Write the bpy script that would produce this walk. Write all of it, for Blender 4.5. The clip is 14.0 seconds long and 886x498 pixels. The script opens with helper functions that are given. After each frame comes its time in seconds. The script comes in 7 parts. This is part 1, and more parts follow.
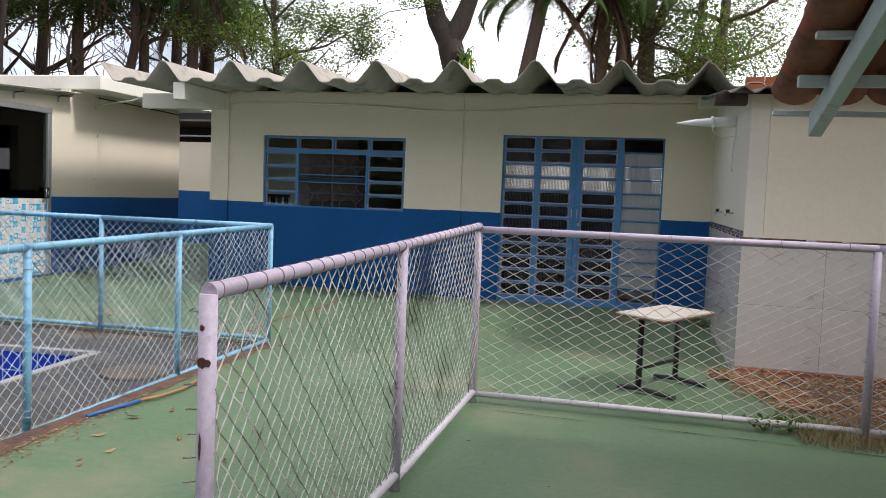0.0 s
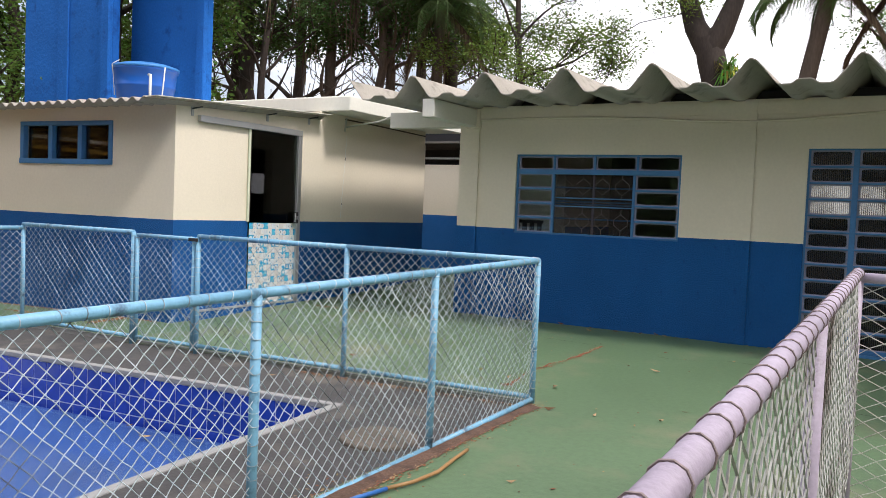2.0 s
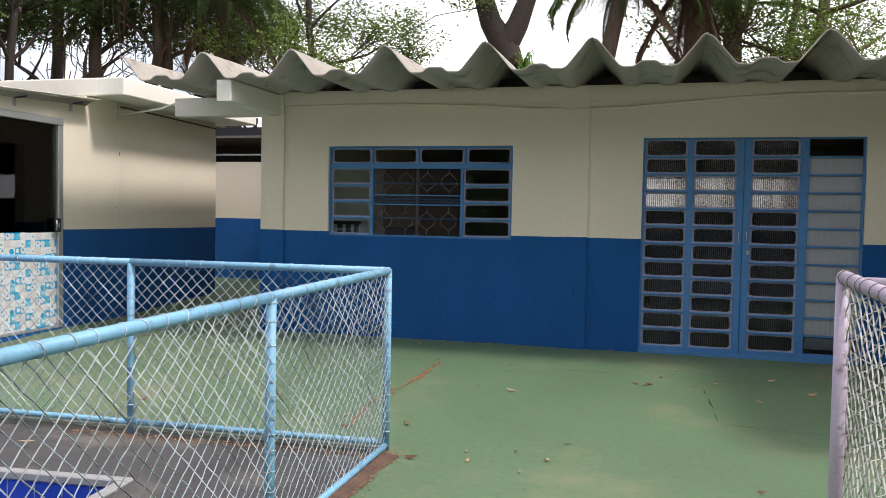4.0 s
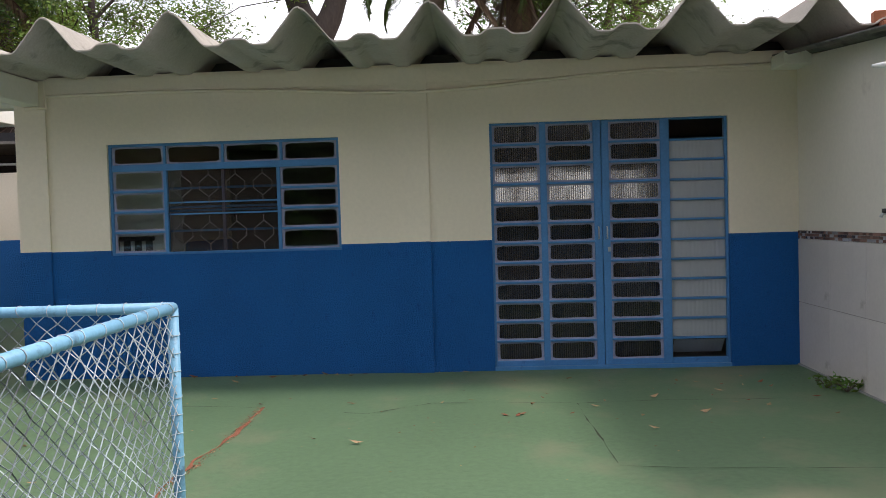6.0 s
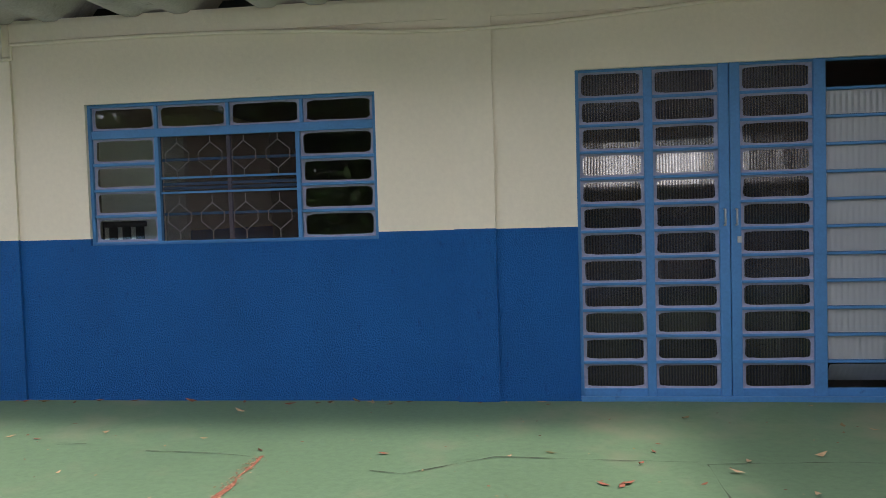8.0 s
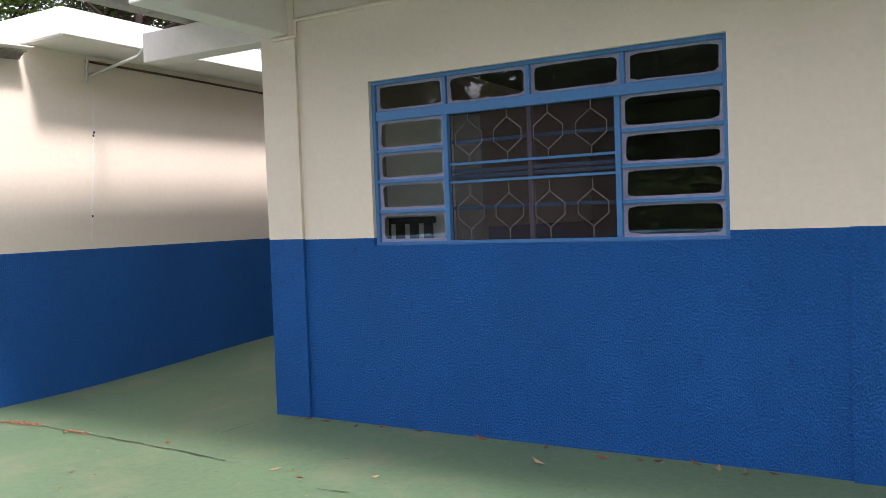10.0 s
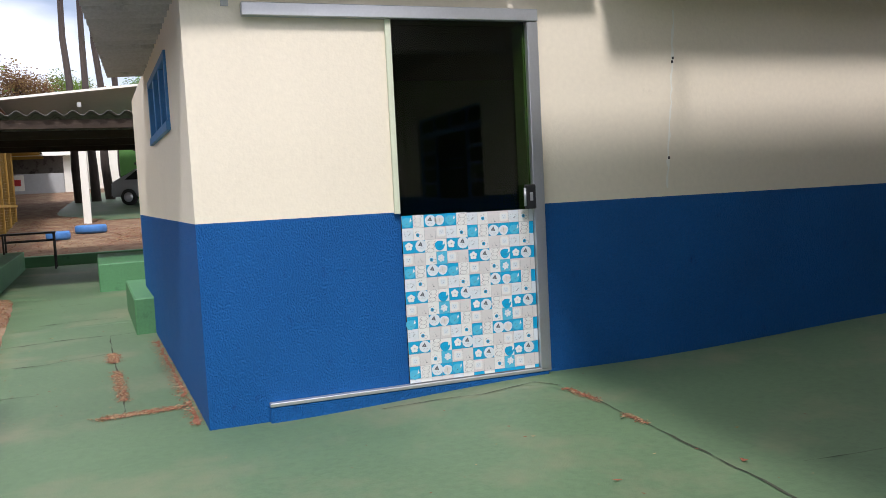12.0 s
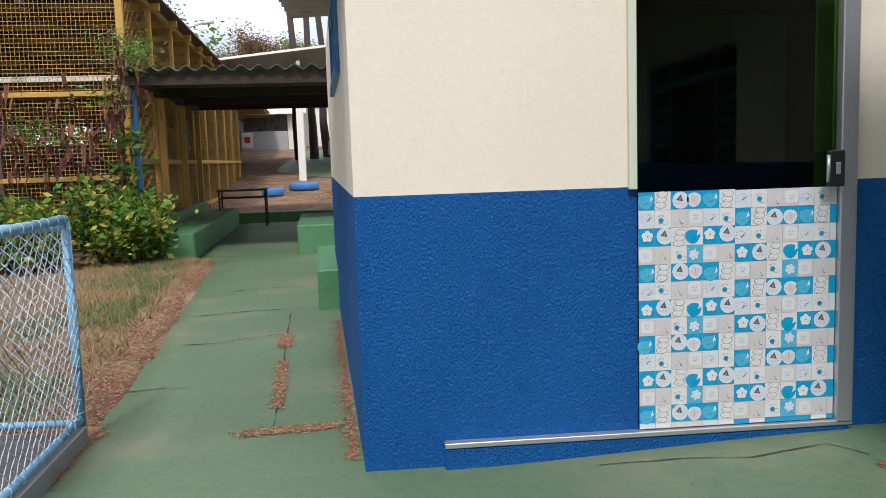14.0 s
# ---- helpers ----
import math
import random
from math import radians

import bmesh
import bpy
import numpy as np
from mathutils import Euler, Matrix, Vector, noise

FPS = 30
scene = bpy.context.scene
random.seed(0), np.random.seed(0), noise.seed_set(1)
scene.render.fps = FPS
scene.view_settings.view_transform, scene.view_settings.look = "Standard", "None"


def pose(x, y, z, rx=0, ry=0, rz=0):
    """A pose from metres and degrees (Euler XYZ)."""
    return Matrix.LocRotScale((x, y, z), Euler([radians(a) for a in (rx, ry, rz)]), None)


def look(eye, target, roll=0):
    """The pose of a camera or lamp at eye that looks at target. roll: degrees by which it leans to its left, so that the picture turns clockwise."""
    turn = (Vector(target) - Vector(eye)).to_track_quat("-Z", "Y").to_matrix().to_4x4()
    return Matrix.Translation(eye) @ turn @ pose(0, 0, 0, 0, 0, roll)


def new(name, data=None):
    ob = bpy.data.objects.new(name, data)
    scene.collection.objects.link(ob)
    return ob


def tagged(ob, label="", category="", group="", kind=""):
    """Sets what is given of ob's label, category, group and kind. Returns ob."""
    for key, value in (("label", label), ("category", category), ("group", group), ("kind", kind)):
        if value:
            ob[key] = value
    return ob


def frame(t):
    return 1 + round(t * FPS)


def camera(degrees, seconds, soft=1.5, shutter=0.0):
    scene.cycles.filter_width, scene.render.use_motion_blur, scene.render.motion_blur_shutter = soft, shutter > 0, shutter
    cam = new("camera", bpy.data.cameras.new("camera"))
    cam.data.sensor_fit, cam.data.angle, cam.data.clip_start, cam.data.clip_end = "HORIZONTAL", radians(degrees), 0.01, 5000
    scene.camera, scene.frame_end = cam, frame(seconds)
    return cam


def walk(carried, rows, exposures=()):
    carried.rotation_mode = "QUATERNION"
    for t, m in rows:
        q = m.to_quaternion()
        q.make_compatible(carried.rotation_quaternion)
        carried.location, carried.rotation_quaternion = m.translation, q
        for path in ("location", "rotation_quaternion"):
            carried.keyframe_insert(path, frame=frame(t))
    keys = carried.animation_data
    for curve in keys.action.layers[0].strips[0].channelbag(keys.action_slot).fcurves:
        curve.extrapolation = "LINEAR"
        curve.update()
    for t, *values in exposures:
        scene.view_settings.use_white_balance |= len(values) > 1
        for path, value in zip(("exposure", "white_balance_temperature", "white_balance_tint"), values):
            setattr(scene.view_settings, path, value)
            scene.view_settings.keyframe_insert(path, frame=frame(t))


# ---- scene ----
cam = camera(57.0, 14.0, soft=0.5)
PATH = [
    (0, (1.811, -10.265, 1.311), (1.332, -8.328, 1.179), 2.3),
    (0.5, (1.671, -9.99, 1.309), (1.134, -8.069, 1.174), 2.8),
    (1, (1.468, -9.739, 1.313), (0.853, -7.841, 1.18), 2.9),
    (1.5, (1.233, -9.408, 1.318), (0.29, -7.648, 1.201), 2.7),
    (2, (0.997, -9.168, 1.326), (-0.001, -7.438, 1.227), 2.4),
    (2.5, (0.782, -8.938, 1.317), (-0.232, -7.217, 1.224), 1.9),
    (3, (0.573, -8.659, 1.323), (-0.455, -6.946, 1.238), 1.3),
    (3.5, (0.378, -8.454, 1.326), (-0.416, -6.62, 1.252), 1.2),
    (4, (0.211, -8.211, 1.303), (-0.309, -6.282, 1.222), 1.1),
    (6.3, (-0.172, -6.658, 1.287), (-0.24, -4.661, 1.214), -1.4),
    (6.5, (-0.216, -6.469, 1.288), (-0.27, -4.471, 1.206), -1.2),
    (7, (-0.102, -6.081, 1.264), (-0.14, -4.083, 1.169), -1.7),
    (7.2, (-0.118, -5.906, 1.253), (-0.185, -3.91, 1.16), -1.7),
    (9.3, (-0.312, -4.357, 1.221), (-0.973, -2.471, 1.137), -1.8),
    (9.5, (-0.365, -4.247, 1.237), (-1.098, -2.388, 1.157), -1.9),
    (10, (-0.533, -3.948, 1.225), (-1.539, -2.221, 1.146), -2.1),
    (10.3, (-0.623, -3.792, 1.302), (-1.844, -2.213, 1.17), -1.7),
    (10.5, (-0.676, -3.584, 1.27), (-2.0, -2.094, 1.1), -1.3),
    (10.8, (-0.826, -3.405, 1.297), (-2.251, -2.019, 1.079), -1.7),
    (11, (-0.893, -3.321, 1.318), (-2.384, -2.006, 1.097), -1.3),
    (11.5, (-1.188, -3.222, 1.324), (-2.89, -2.195, 1.104), -2.1),
    (11.8, (-1.399, -3.116, 1.322), (-3.233, -2.342, 1.123), -2.5),
    (12, (-1.462, -3.048, 1.205), (-3.345, -2.39, 1.056), -2.9),
    (12.2, (-1.573, -3.018, 1.202), (-3.472, -2.412, 1.04), -2.6),
    (12.5, (-1.791, -2.952, 1.192), (-3.713, -2.422, 1.034), -1.5),
    (13, (-2.106, -2.913, 1.223), (-4.064, -2.552, 1.038), -1.8),
    (13.5, (-2.484, -2.837, 1.238), (-4.468, -2.662, 1.056), -1.8),
    (14, (-2.802, -2.759, 1.219), (-4.784, -2.6, 0.998), -1.9),
]
LIGHT = [(0.0, 0.0, 6300, 14), (2.0, 0.02, 6450, 14), (3.0, 0.02, 6450, 14), (3.5, 0.22, 6450, 15), (4.0, 0.12, 6450, 15), (6.3, 0.05, 6350, 16), (7.2, 0.16, 6350, 15), (9.3, 1.0, 6250, 29), (10.5, 0.55, 6300, 22), (12.0, 0.08, 6150, 16), (14.0, -0.08, 6080, 15)]
walk(cam, [(t, look(eye, target, roll)) for t, eye, target, roll in PATH], LIGHT)

# ---- light ----
SUN_TO = Vector((1.0, -0.2, 1.33)).normalized()
world = bpy.data.worlds.new("sky_world")
scene.world = world
world.use_nodes = True
wn, wl = world.node_tree.nodes, world.node_tree.links
wn.clear()
w_out = wn.new("ShaderNodeOutputWorld")
w_bg = wn.new("ShaderNodeBackground")
w_sky = wn.new("ShaderNodeTexSky")
w_sky.sky_type = "NISHITA"
w_sky.sun_disc = False
w_sky.sun_elevation = math.asin(SUN_TO.z)
w_sky.sun_rotation = math.atan2(SUN_TO.x, SUN_TO.y)
w_scale = wn.new("ShaderNodeVectorMath")
w_scale.operation = "SCALE"
w_scale.inputs["Scale"].default_value = 0.06
w_co = wn.new("ShaderNodeTexCoord")
w_map = wn.new("ShaderNodeMapping")
w_map.inputs["Scale"].default_value = (1.0, 1.0, 2.6)
w_noise = wn.new("ShaderNodeTexNoise")
w_noise.inputs["Scale"].default_value = 2.2
w_noise.inputs["Detail"].default_value = 8
w_ramp = wn.new("ShaderNodeValToRGB")
w_ramp.color_ramp.elements[0].position, w_ramp.color_ramp.elements[1].position = 0.24, 0.50
w_ramp.color_ramp.elements[0].color = (0.16, 0.16, 0.16, 1)
w_mix = wn.new("ShaderNodeMix")
w_mix.data_type = "RGBA"
w_mix.inputs["B"].default_value = (1.0, 1.0, 1.03, 1)
wl.new(w_sky.outputs[0], w_scale.inputs[0])
wl.new(w_co.outputs["Generated"], w_map.inputs[0])
wl.new(w_map.outputs[0], w_noise.inputs["Vector"])
w_sep = wn.new("ShaderNodeSeparateXYZ")
w_west = wn.new("ShaderNodeMath")
w_west.operation = "MULTIPLY_ADD"
w_west.inputs[1].default_value = 0.24
wl.new(w_co.outputs["Generated"], w_sep.inputs[0])
wl.new(w_sep.outputs["X"], w_west.inputs[0])
wl.new(w_noise.outputs["Fac"], w_west.inputs[2])
wl.new(w_west.outputs[0], w_ramp.inputs[0])
wl.new(w_ramp.outputs[0], w_mix.inputs["Factor"])
wl.new(w_scale.outputs[0], w_mix.inputs["A"])
wl.new(w_mix.outputs["Result"], w_bg.inputs["Color"])
w_bg.inputs["Strength"].default_value = 1.65
wl.new(w_bg.outputs[0], w_out.inputs["Surface"])

sun = new("sun", bpy.data.lights.new("sun", "SUN"))
sun.data.energy, sun.data.angle, sun.data.color = 3.0, radians(9), (1.0, 0.95, 0.88)
sun.matrix_world = look(SUN_TO * 30, (0, 0, 0))


# ---- materials ----
def mat(name, color, rough=0.6, var=0.12, scale=6.0, fine=90.0, bump=0.0, bump_scale=80.0, metal=0.0, dark=None, spots=0.0, spot_scale=3.0,
        per_object=0.0, spec=0.5, stretch=(1, 1, 1)):
    """Colour with variation at two scales, optional stains of a second colour, and fine relief."""
    m = bpy.data.materials.new(name)
    m.use_nodes = True
    n, l = m.node_tree.nodes, m.node_tree.links
    p = n["Principled BSDF"]
    p.inputs["Roughness"].default_value, p.inputs["Metallic"].default_value = rough, metal
    p.inputs["Specular IOR Level"].default_value = spec
    co = n.new("ShaderNodeTexCoord")
    mp = n.new("ShaderNodeMapping")
    mp.inputs["Scale"].default_value = stretch
    l.new(co.outputs["Object"], mp.inputs[0])
    a, b = n.new("ShaderNodeTexNoise"), n.new("ShaderNodeTexNoise")
    a.inputs["Scale"].default_value, a.inputs["Detail"].default_value = scale, 6
    b.inputs["Scale"].default_value, b.inputs["Detail"].default_value = fine, 3
    l.new(mp.outputs[0], a.inputs["Vector"])
    l.new(mp.outputs[0], b.inputs["Vector"])
    add = n.new("ShaderNodeMath")
    add.operation = "ADD"
    l.new(a.outputs["Fac"], add.inputs[0])
    l.new(b.outputs["Fac"], add.inputs[1])
    rng = n.new("ShaderNodeMapRange")
    rng.inputs["From Min"].default_value, rng.inputs["From Max"].default_value = 0.6, 1.4
    rng.inputs["To Min"].default_value, rng.inputs["To Max"].default_value = 1 - var, 1 + var
    l.new(add.outputs[0], rng.inputs["Value"])
    mul = n.new("ShaderNodeVectorMath")
    mul.operation = "SCALE"
    mul.inputs[0].default_value = color
    value = rng.outputs[0]
    if per_object:
        info = n.new("ShaderNodeObjectInfo")
        r2 = n.new("ShaderNodeMapRange")
        r2.inputs["To Min"].default_value, r2.inputs["To Max"].default_value = 1 - per_object, 1 + per_object
        l.new(info.outputs["Random"], r2.inputs["Value"])
        mm = n.new("ShaderNodeMath")
        mm.operation = "MULTIPLY"
        l.new(value, mm.inputs[0])
        l.new(r2.outputs[0], mm.inputs[1])
        value = mm.outputs[0]
    l.new(value, mul.inputs["Scale"])
    out = mul.outputs[0]
    if dark:
        s = n.new("ShaderNodeTexNoise")
        s.inputs["Scale"].default_value, s.inputs["Detail"].default_value, s.inputs["Roughness"].default_value = spot_scale, 8, 0.65
        l.new(mp.outputs[0], s.inputs["Vector"])
        rp = n.new("ShaderNodeMapRange")
        rp.inputs["From Min"].default_value, rp.inputs["From Max"].default_value = 0.75 - spots, 0.85 - spots * 0.8
        l.new(s.outputs["Fac"], rp.inputs["Value"])
        mx = n.new("ShaderNodeMix")
        mx.data_type = "RGBA"
        mx.inputs["B"].default_value = (*dark, 1)
        l.new(rp.outputs[0], mx.inputs["Factor"])
        l.new(out, mx.inputs["A"])
        out = mx.outputs["Result"]
    l.new(out, p.inputs["Base Color"])
    if bump:
        c = n.new("ShaderNodeTexNoise")
        c.inputs["Scale"].default_value, c.inputs["Detail"].default_value = bump_scale, 4
        l.new(mp.outputs[0], c.inputs["Vector"])
        bp = n.new("ShaderNodeBump")
        bp.inputs["Strength"].default_value, bp.inputs["Distance"].default_value = bump, 0.012
        l.new(c.outputs["Fac"], bp.inputs["Height"])
        l.new(bp.outputs[0], p.inputs["Normal"])
    return m


def chipped(m, low, high):
    """Turn a material's soft relief into sharp scattered chips."""
    n, l = m.node_tree.nodes, m.node_tree.links
    bp = [q for q in n if q.type == "BUMP"][0]
    src = bp.inputs["Height"].links[0].from_socket
    rp = n.new("ShaderNodeMapRange")
    rp.inputs["From Min"].default_value, rp.inputs["From Max"].default_value = low, high
    l.new(src, rp.inputs["Value"])
    l.new(rp.outputs[0], bp.inputs["Height"])
    bp.inputs["Distance"].default_value = 0.005
    return m


def glass(name, tint=(0.9, 0.95, 0.95), rough=0.0, ribs=0.0, gloss=0.12, milk=0.0, ior=1.5, bend=0.0):
    """A thin pane: clear straight through, with a mirror's gloss on top; ribs bend the gloss in upright flutes and
    stripe the tint.
    """
    m = bpy.data.materials.new(name)
    m.use_nodes = True
    n, l = m.node_tree.nodes, m.node_tree.links
    n.remove(n["Principled BSDF"])
    out = n["Material Output"]
    tr, gl = n.new("ShaderNodeBsdfTransparent"), n.new("ShaderNodeBsdfGlossy")
    tr.inputs[0].default_value = (*tint, 1)
    gl.inputs["Roughness"].default_value = rough
    lw = n.new("ShaderNodeFresnel")
    lw.inputs["IOR"].default_value = ior
    ad = n.new("ShaderNodeMath")
    ad.operation = "ADD"
    ad.inputs[1].default_value = gloss
    l.new(lw.outputs[0], ad.inputs[0])
    mx = n.new("ShaderNodeMixShader")
    base = tr
    if milk:
        df = n.new("ShaderNodeBsdfDiffuse")
        df.inputs[0].default_value = (0.55, 0.58, 0.62, 1)
        base = n.new("ShaderNodeMixShader")
        base.inputs[0].default_value = milk
        l.new(tr.outputs[0], base.inputs[1])
        l.new(df.outputs[0], base.inputs[2])
    l.new(ad.outputs[0], mx.inputs[0])
    l.new(base.outputs[0], mx.inputs[1])
    l.new(gl.outputs[0], mx.inputs[2])
    if ribs:
        co = n.new("ShaderNodeTexCoord")
        wv = n.new("ShaderNodeTexWave")
        wv.inputs["Scale"].default_value = ribs
        wv.bands_direction = "X"
        bp = n.new("ShaderNodeBump")
        bp.inputs["Strength"].default_value, bp.inputs["Distance"].default_value = 0.9, 0.01
        l.new(co.outputs["Object"], wv.inputs["Vector"])
        l.new(wv.outputs["Fac"], bp.inputs["Height"])
        l.new(bp.outputs[0], gl.inputs["Normal"])
        if bend:
            rf = n.new("ShaderNodeBsdfRefraction")
            rf.inputs["IOR"].default_value, rf.inputs["Roughness"].default_value = bend, 0.02
            rf.inputs[0].default_value = (*tint, 1)
            l.new(bp.outputs[0], rf.inputs["Normal"])
            half = n.new("ShaderNodeMixShader")
            half.inputs[0].default_value = 0.65
            l.new(tr.outputs[0], half.inputs[1])
            l.new(rf.outputs[0], half.inputs[2])
            l.new(half.outputs[0], mx.inputs[1])
        # light gathered by the flutes is painted as bright and dark tint stripes
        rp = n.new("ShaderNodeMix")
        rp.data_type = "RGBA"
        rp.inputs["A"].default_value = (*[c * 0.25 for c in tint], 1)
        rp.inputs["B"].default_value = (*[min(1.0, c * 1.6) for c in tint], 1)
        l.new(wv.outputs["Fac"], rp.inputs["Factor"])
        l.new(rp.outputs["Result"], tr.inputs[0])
    l.new(mx.outputs[0], out.inputs["Surface"])
    return m


SATIN = mat("satin_cream_wall_paint", (0.74, 0.69, 0.60), 0.32, 0.05, 1.2, 30, 0.06, 60, dark=(0.55, 0.49, 0.42), spots=0.1, spot_scale=2.0)
CREAM = mat("cream_wall_paint", (0.78, 0.705, 0.57), 0.75, 0.05, 1.2, 30, 0.12, 60, dark=(0.55, 0.49, 0.38), spots=0.09, spot_scale=2.0)
BLUE = mat("blue_roughcast_paint", (0.007, 0.105, 0.35), 0.6, 0.14, 2.0, 60, 1.0, 125, dark=(0.005, 0.06, 0.23), spots=0.14, spot_scale=12, spec=0.25, stretch=(1, 1, 0.6))
chipped(BLUE, 0.38, 0.62)
GREEN = mat("green_floor_paint", (0.098, 0.162, 0.082), 0.55, 0.2, 0.7, 25, 0.15, 90, dark=(0.17, 0.19, 0.11), spots=0.23, spot_scale=0.8)
GREENP = mat("green_bench_paint", (0.075, 0.21, 0.09), 0.55, 0.15, 2, 40, 0.2, 60, dark=(0.03, 0.08, 0.04), spots=0.15)
WINBLUE = mat("blue_window_paint", (0.055, 0.20, 0.44), 0.45, 0.14, 5, 60, 0.1, 60, dark=(0.03, 0.10, 0.25), spots=0.12, spot_scale=7)
FENCEBLUE = mat("light_blue_fence_paint", (0.19, 0.42, 0.60), 0.45, 0.12, 6, 50, 0.12, 90, dark=(0.07, 0.13, 0.2), spots=0.2, spot_scale=8)
LILAC = mat("lilac_fence_paint", (0.50, 0.425, 0.53), 0.5, 0.16, 5, 60, 0.12, 90, dark=(0.13, 0.08, 0.08), spots=0.13, spot_scale=7)
PALELILAC = mat("worn_pale_rail_paint", (0.60, 0.57, 0.60), 0.5, 0.12, 5, 60, 0.12, 90, dark=(0.2, 0.16, 0.15), spots=0.12, spot_scale=9)
WIREL = mat("pale_wire", (0.62, 0.60, 0.56), 0.5, 0.25, 3, 20, dark=(0.14, 0.105, 0.09), spots=0.27, spot_scale=3)
WIREB = mat("grey_blue_wire", (0.50, 0.57, 0.62), 0.5, 0.25, 3, 20, dark=(0.12, 0.13, 0.14), spots=0.24, spot_scale=2.5)
TIE = mat("rusty_tie_wire", (0.27, 0.21, 0.20), 0.7, 0.3, 20, 90)
RUST = mat("bare_rust", (0.09, 0.035, 0.025), 0.85, 0.3, 40, 160, 0.2)
FIBRE = mat("weathered_fibre_cement", (0.42, 0.385, 0.335), 0.9, 0.16, 2.5, 50, 0.25, 60, dark=(0.2, 0.2, 0.17), spots=0.2, spot_scale=3)
FIBRED = mat("dark_fibre_cement", (0.17, 0.16, 0.145), 0.9, 0.25, 3, 40, 0.3, 60, dark=(0.07, 0.065, 0.06), spots=0.25)
WHITE = mat("white_concrete_paint", (0.80, 0.78, 0.70), 0.7, 0.05, 1.5, 30, 0.1, 50, dark=(0.55, 0.52, 0.45), spots=0.1)
SLATE = mat("dark_pool_deck", (0.06, 0.057, 0.057), 0.75, 0.25, 3, 60, 0.35, 30, dark=(0.13, 0.115, 0.10), spots=0.22, spot_scale=1.6)
COPING = mat("grey_stone_coping", (0.29, 0.29, 0.285), 0.7, 0.12, 5, 60, 0.15, dark=(0.2, 0.19, 0.18), spots=0.15)
POOLT = mat("glazed_blue_tile", (0.02, 0.055, 0.38), 0.18, 0.12, 8, 40, per_object=0.12)
GROUT = mat("pale_grout", (0.58, 0.66, 0.78), 0.8, 0.1, 8, 60)
POOLF = mat("pool_floor_tile", (0.062, 0.13, 0.34), 0.4, 0.25, 1.4, 30, dark=(0.13, 0.20, 0.38), spots=0.14, spot_scale=1.2)
ALU = mat("brushed_aluminium", (0.55, 0.56, 0.58), 0.38, 0.06, 4, 80, metal=0.75)
BLACK = mat("black_plastic", (0.018, 0.018, 0.02), 0.4, 0.1)
BLACKMETAL = mat("black_metal", (0.025, 0.024, 0.026), 0.5, 0.2, 12, 80, dark=(0.08, 0.04, 0.03), spots=0.12, spot_scale=12)
LIME = mat("lime_green_wall", (0.20, 0.42, 0.07), 0.7, 0.06, 2)
# indoor dimness is put into these dark wall, ceiling and floor colours
ROOM = mat("shade_toned_room_wall", (0.22, 0.21, 0.19), 0.8, 0.08, 2)
ROOMFLOOR = mat("shade_toned_room_floor", (0.16, 0.14, 0.12), 0.6, 0.1, 3)
PANE = glass("clear_pane", gloss=0.03)
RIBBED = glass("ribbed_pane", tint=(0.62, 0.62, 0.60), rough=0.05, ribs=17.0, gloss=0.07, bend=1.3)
FROST = glass("frosted_pane", tint=(0.5, 0.52, 0.55), rough=0.18, ribs=9.0, gloss=0.06, milk=0.6)
TINTED = glass("tinted_pane", tint=(0.42, 0.46, 0.43), gloss=0.0)
PUTTY = mat("old_putty", (0.27, 0.28, 0.39), 0.8, 0.2, 12, 60)
TILEW = mat("white_wall_tile", (0.64, 0.59, 0.56), 0.22, 0.05, 4, 40, per_object=0.06, dark=(0.4, 0.36, 0.32), spots=0.1)
JOINT = mat("tile_joint", (0.30, 0.27, 0.25), 0.85, 0.1)
MOSA = mat("mosaic_strip_brown", (0.16, 0.09, 0.07), 0.25, 0.3, 20, 60, per_object=0.7)
MOSB = mat("mosaic_strip_grey", (0.35, 0.34, 0.36), 0.25, 0.3, 20, 60, per_object=0.5)
TERRA = mat("terracotta_tile", (0.27, 0.085, 0.045), 0.8, 0.22, 4, 50, 0.2, per_object=0.25, dark=(0.09, 0.035, 0.025), spots=0.2)
BATTEN = mat("grey_painted_batten", (0.52, 0.58, 0.58), 0.6, 0.1, 4, 60, 0.1, dark=(0.2, 0.2, 0.2), spots=0.1)
WOOD = mat("old_brown_timber", (0.092, 0.055, 0.034), 0.75, 0.25, 4, 60, 0.2, stretch=(1, 6, 6))
DARKWOOD = mat("weathered_dark_timber", (0.042, 0.027, 0.018), 0.85, 0.35, 4, 60, 0.3, stretch=(6, 1, 6), dark=(0.12, 0.09, 0.07), spots=0.14, spot_scale=5)
BRICK = mat("hollow_red_brick", (0.33, 0.12, 0.06), 0.85, 0.2, 5, 60, 0.2, per_object=0.15)
TABLETOP = mat("pale_table_laminate", (0.52, 0.47, 0.40), 0.45, 0.12, 5, 60, dark=(0.3, 0.25, 0.2), spots=0.15)
TABLEEDGE = mat("brown_table_edge", (0.14, 0.075, 0.04), 0.5, 0.15, 6)
TANK = mat("blue_polyethylene", (0.006, 0.10, 0.45), 0.35, 0.06, 3)
TANKLID = mat("faded_blue_polyethylene", (0.04, 0.22, 0.58), 0.45, 0.08, 3)
PVC = mat("white_plastic_pipe", (0.62, 0.62, 0.58), 0.45, 0.06)
LAMPW = mat("white_lamp_plastic", (0.74, 0.74, 0.72), 0.4, 0.04)
HOSEY = mat("yellow_hose_rubber", (0.33, 0.18, 0.07), 0.5, 0.15, 8)
HOSEB = mat("blue_hose_rubber", (0.03, 0.13, 0.40), 0.45, 0.15, 8)
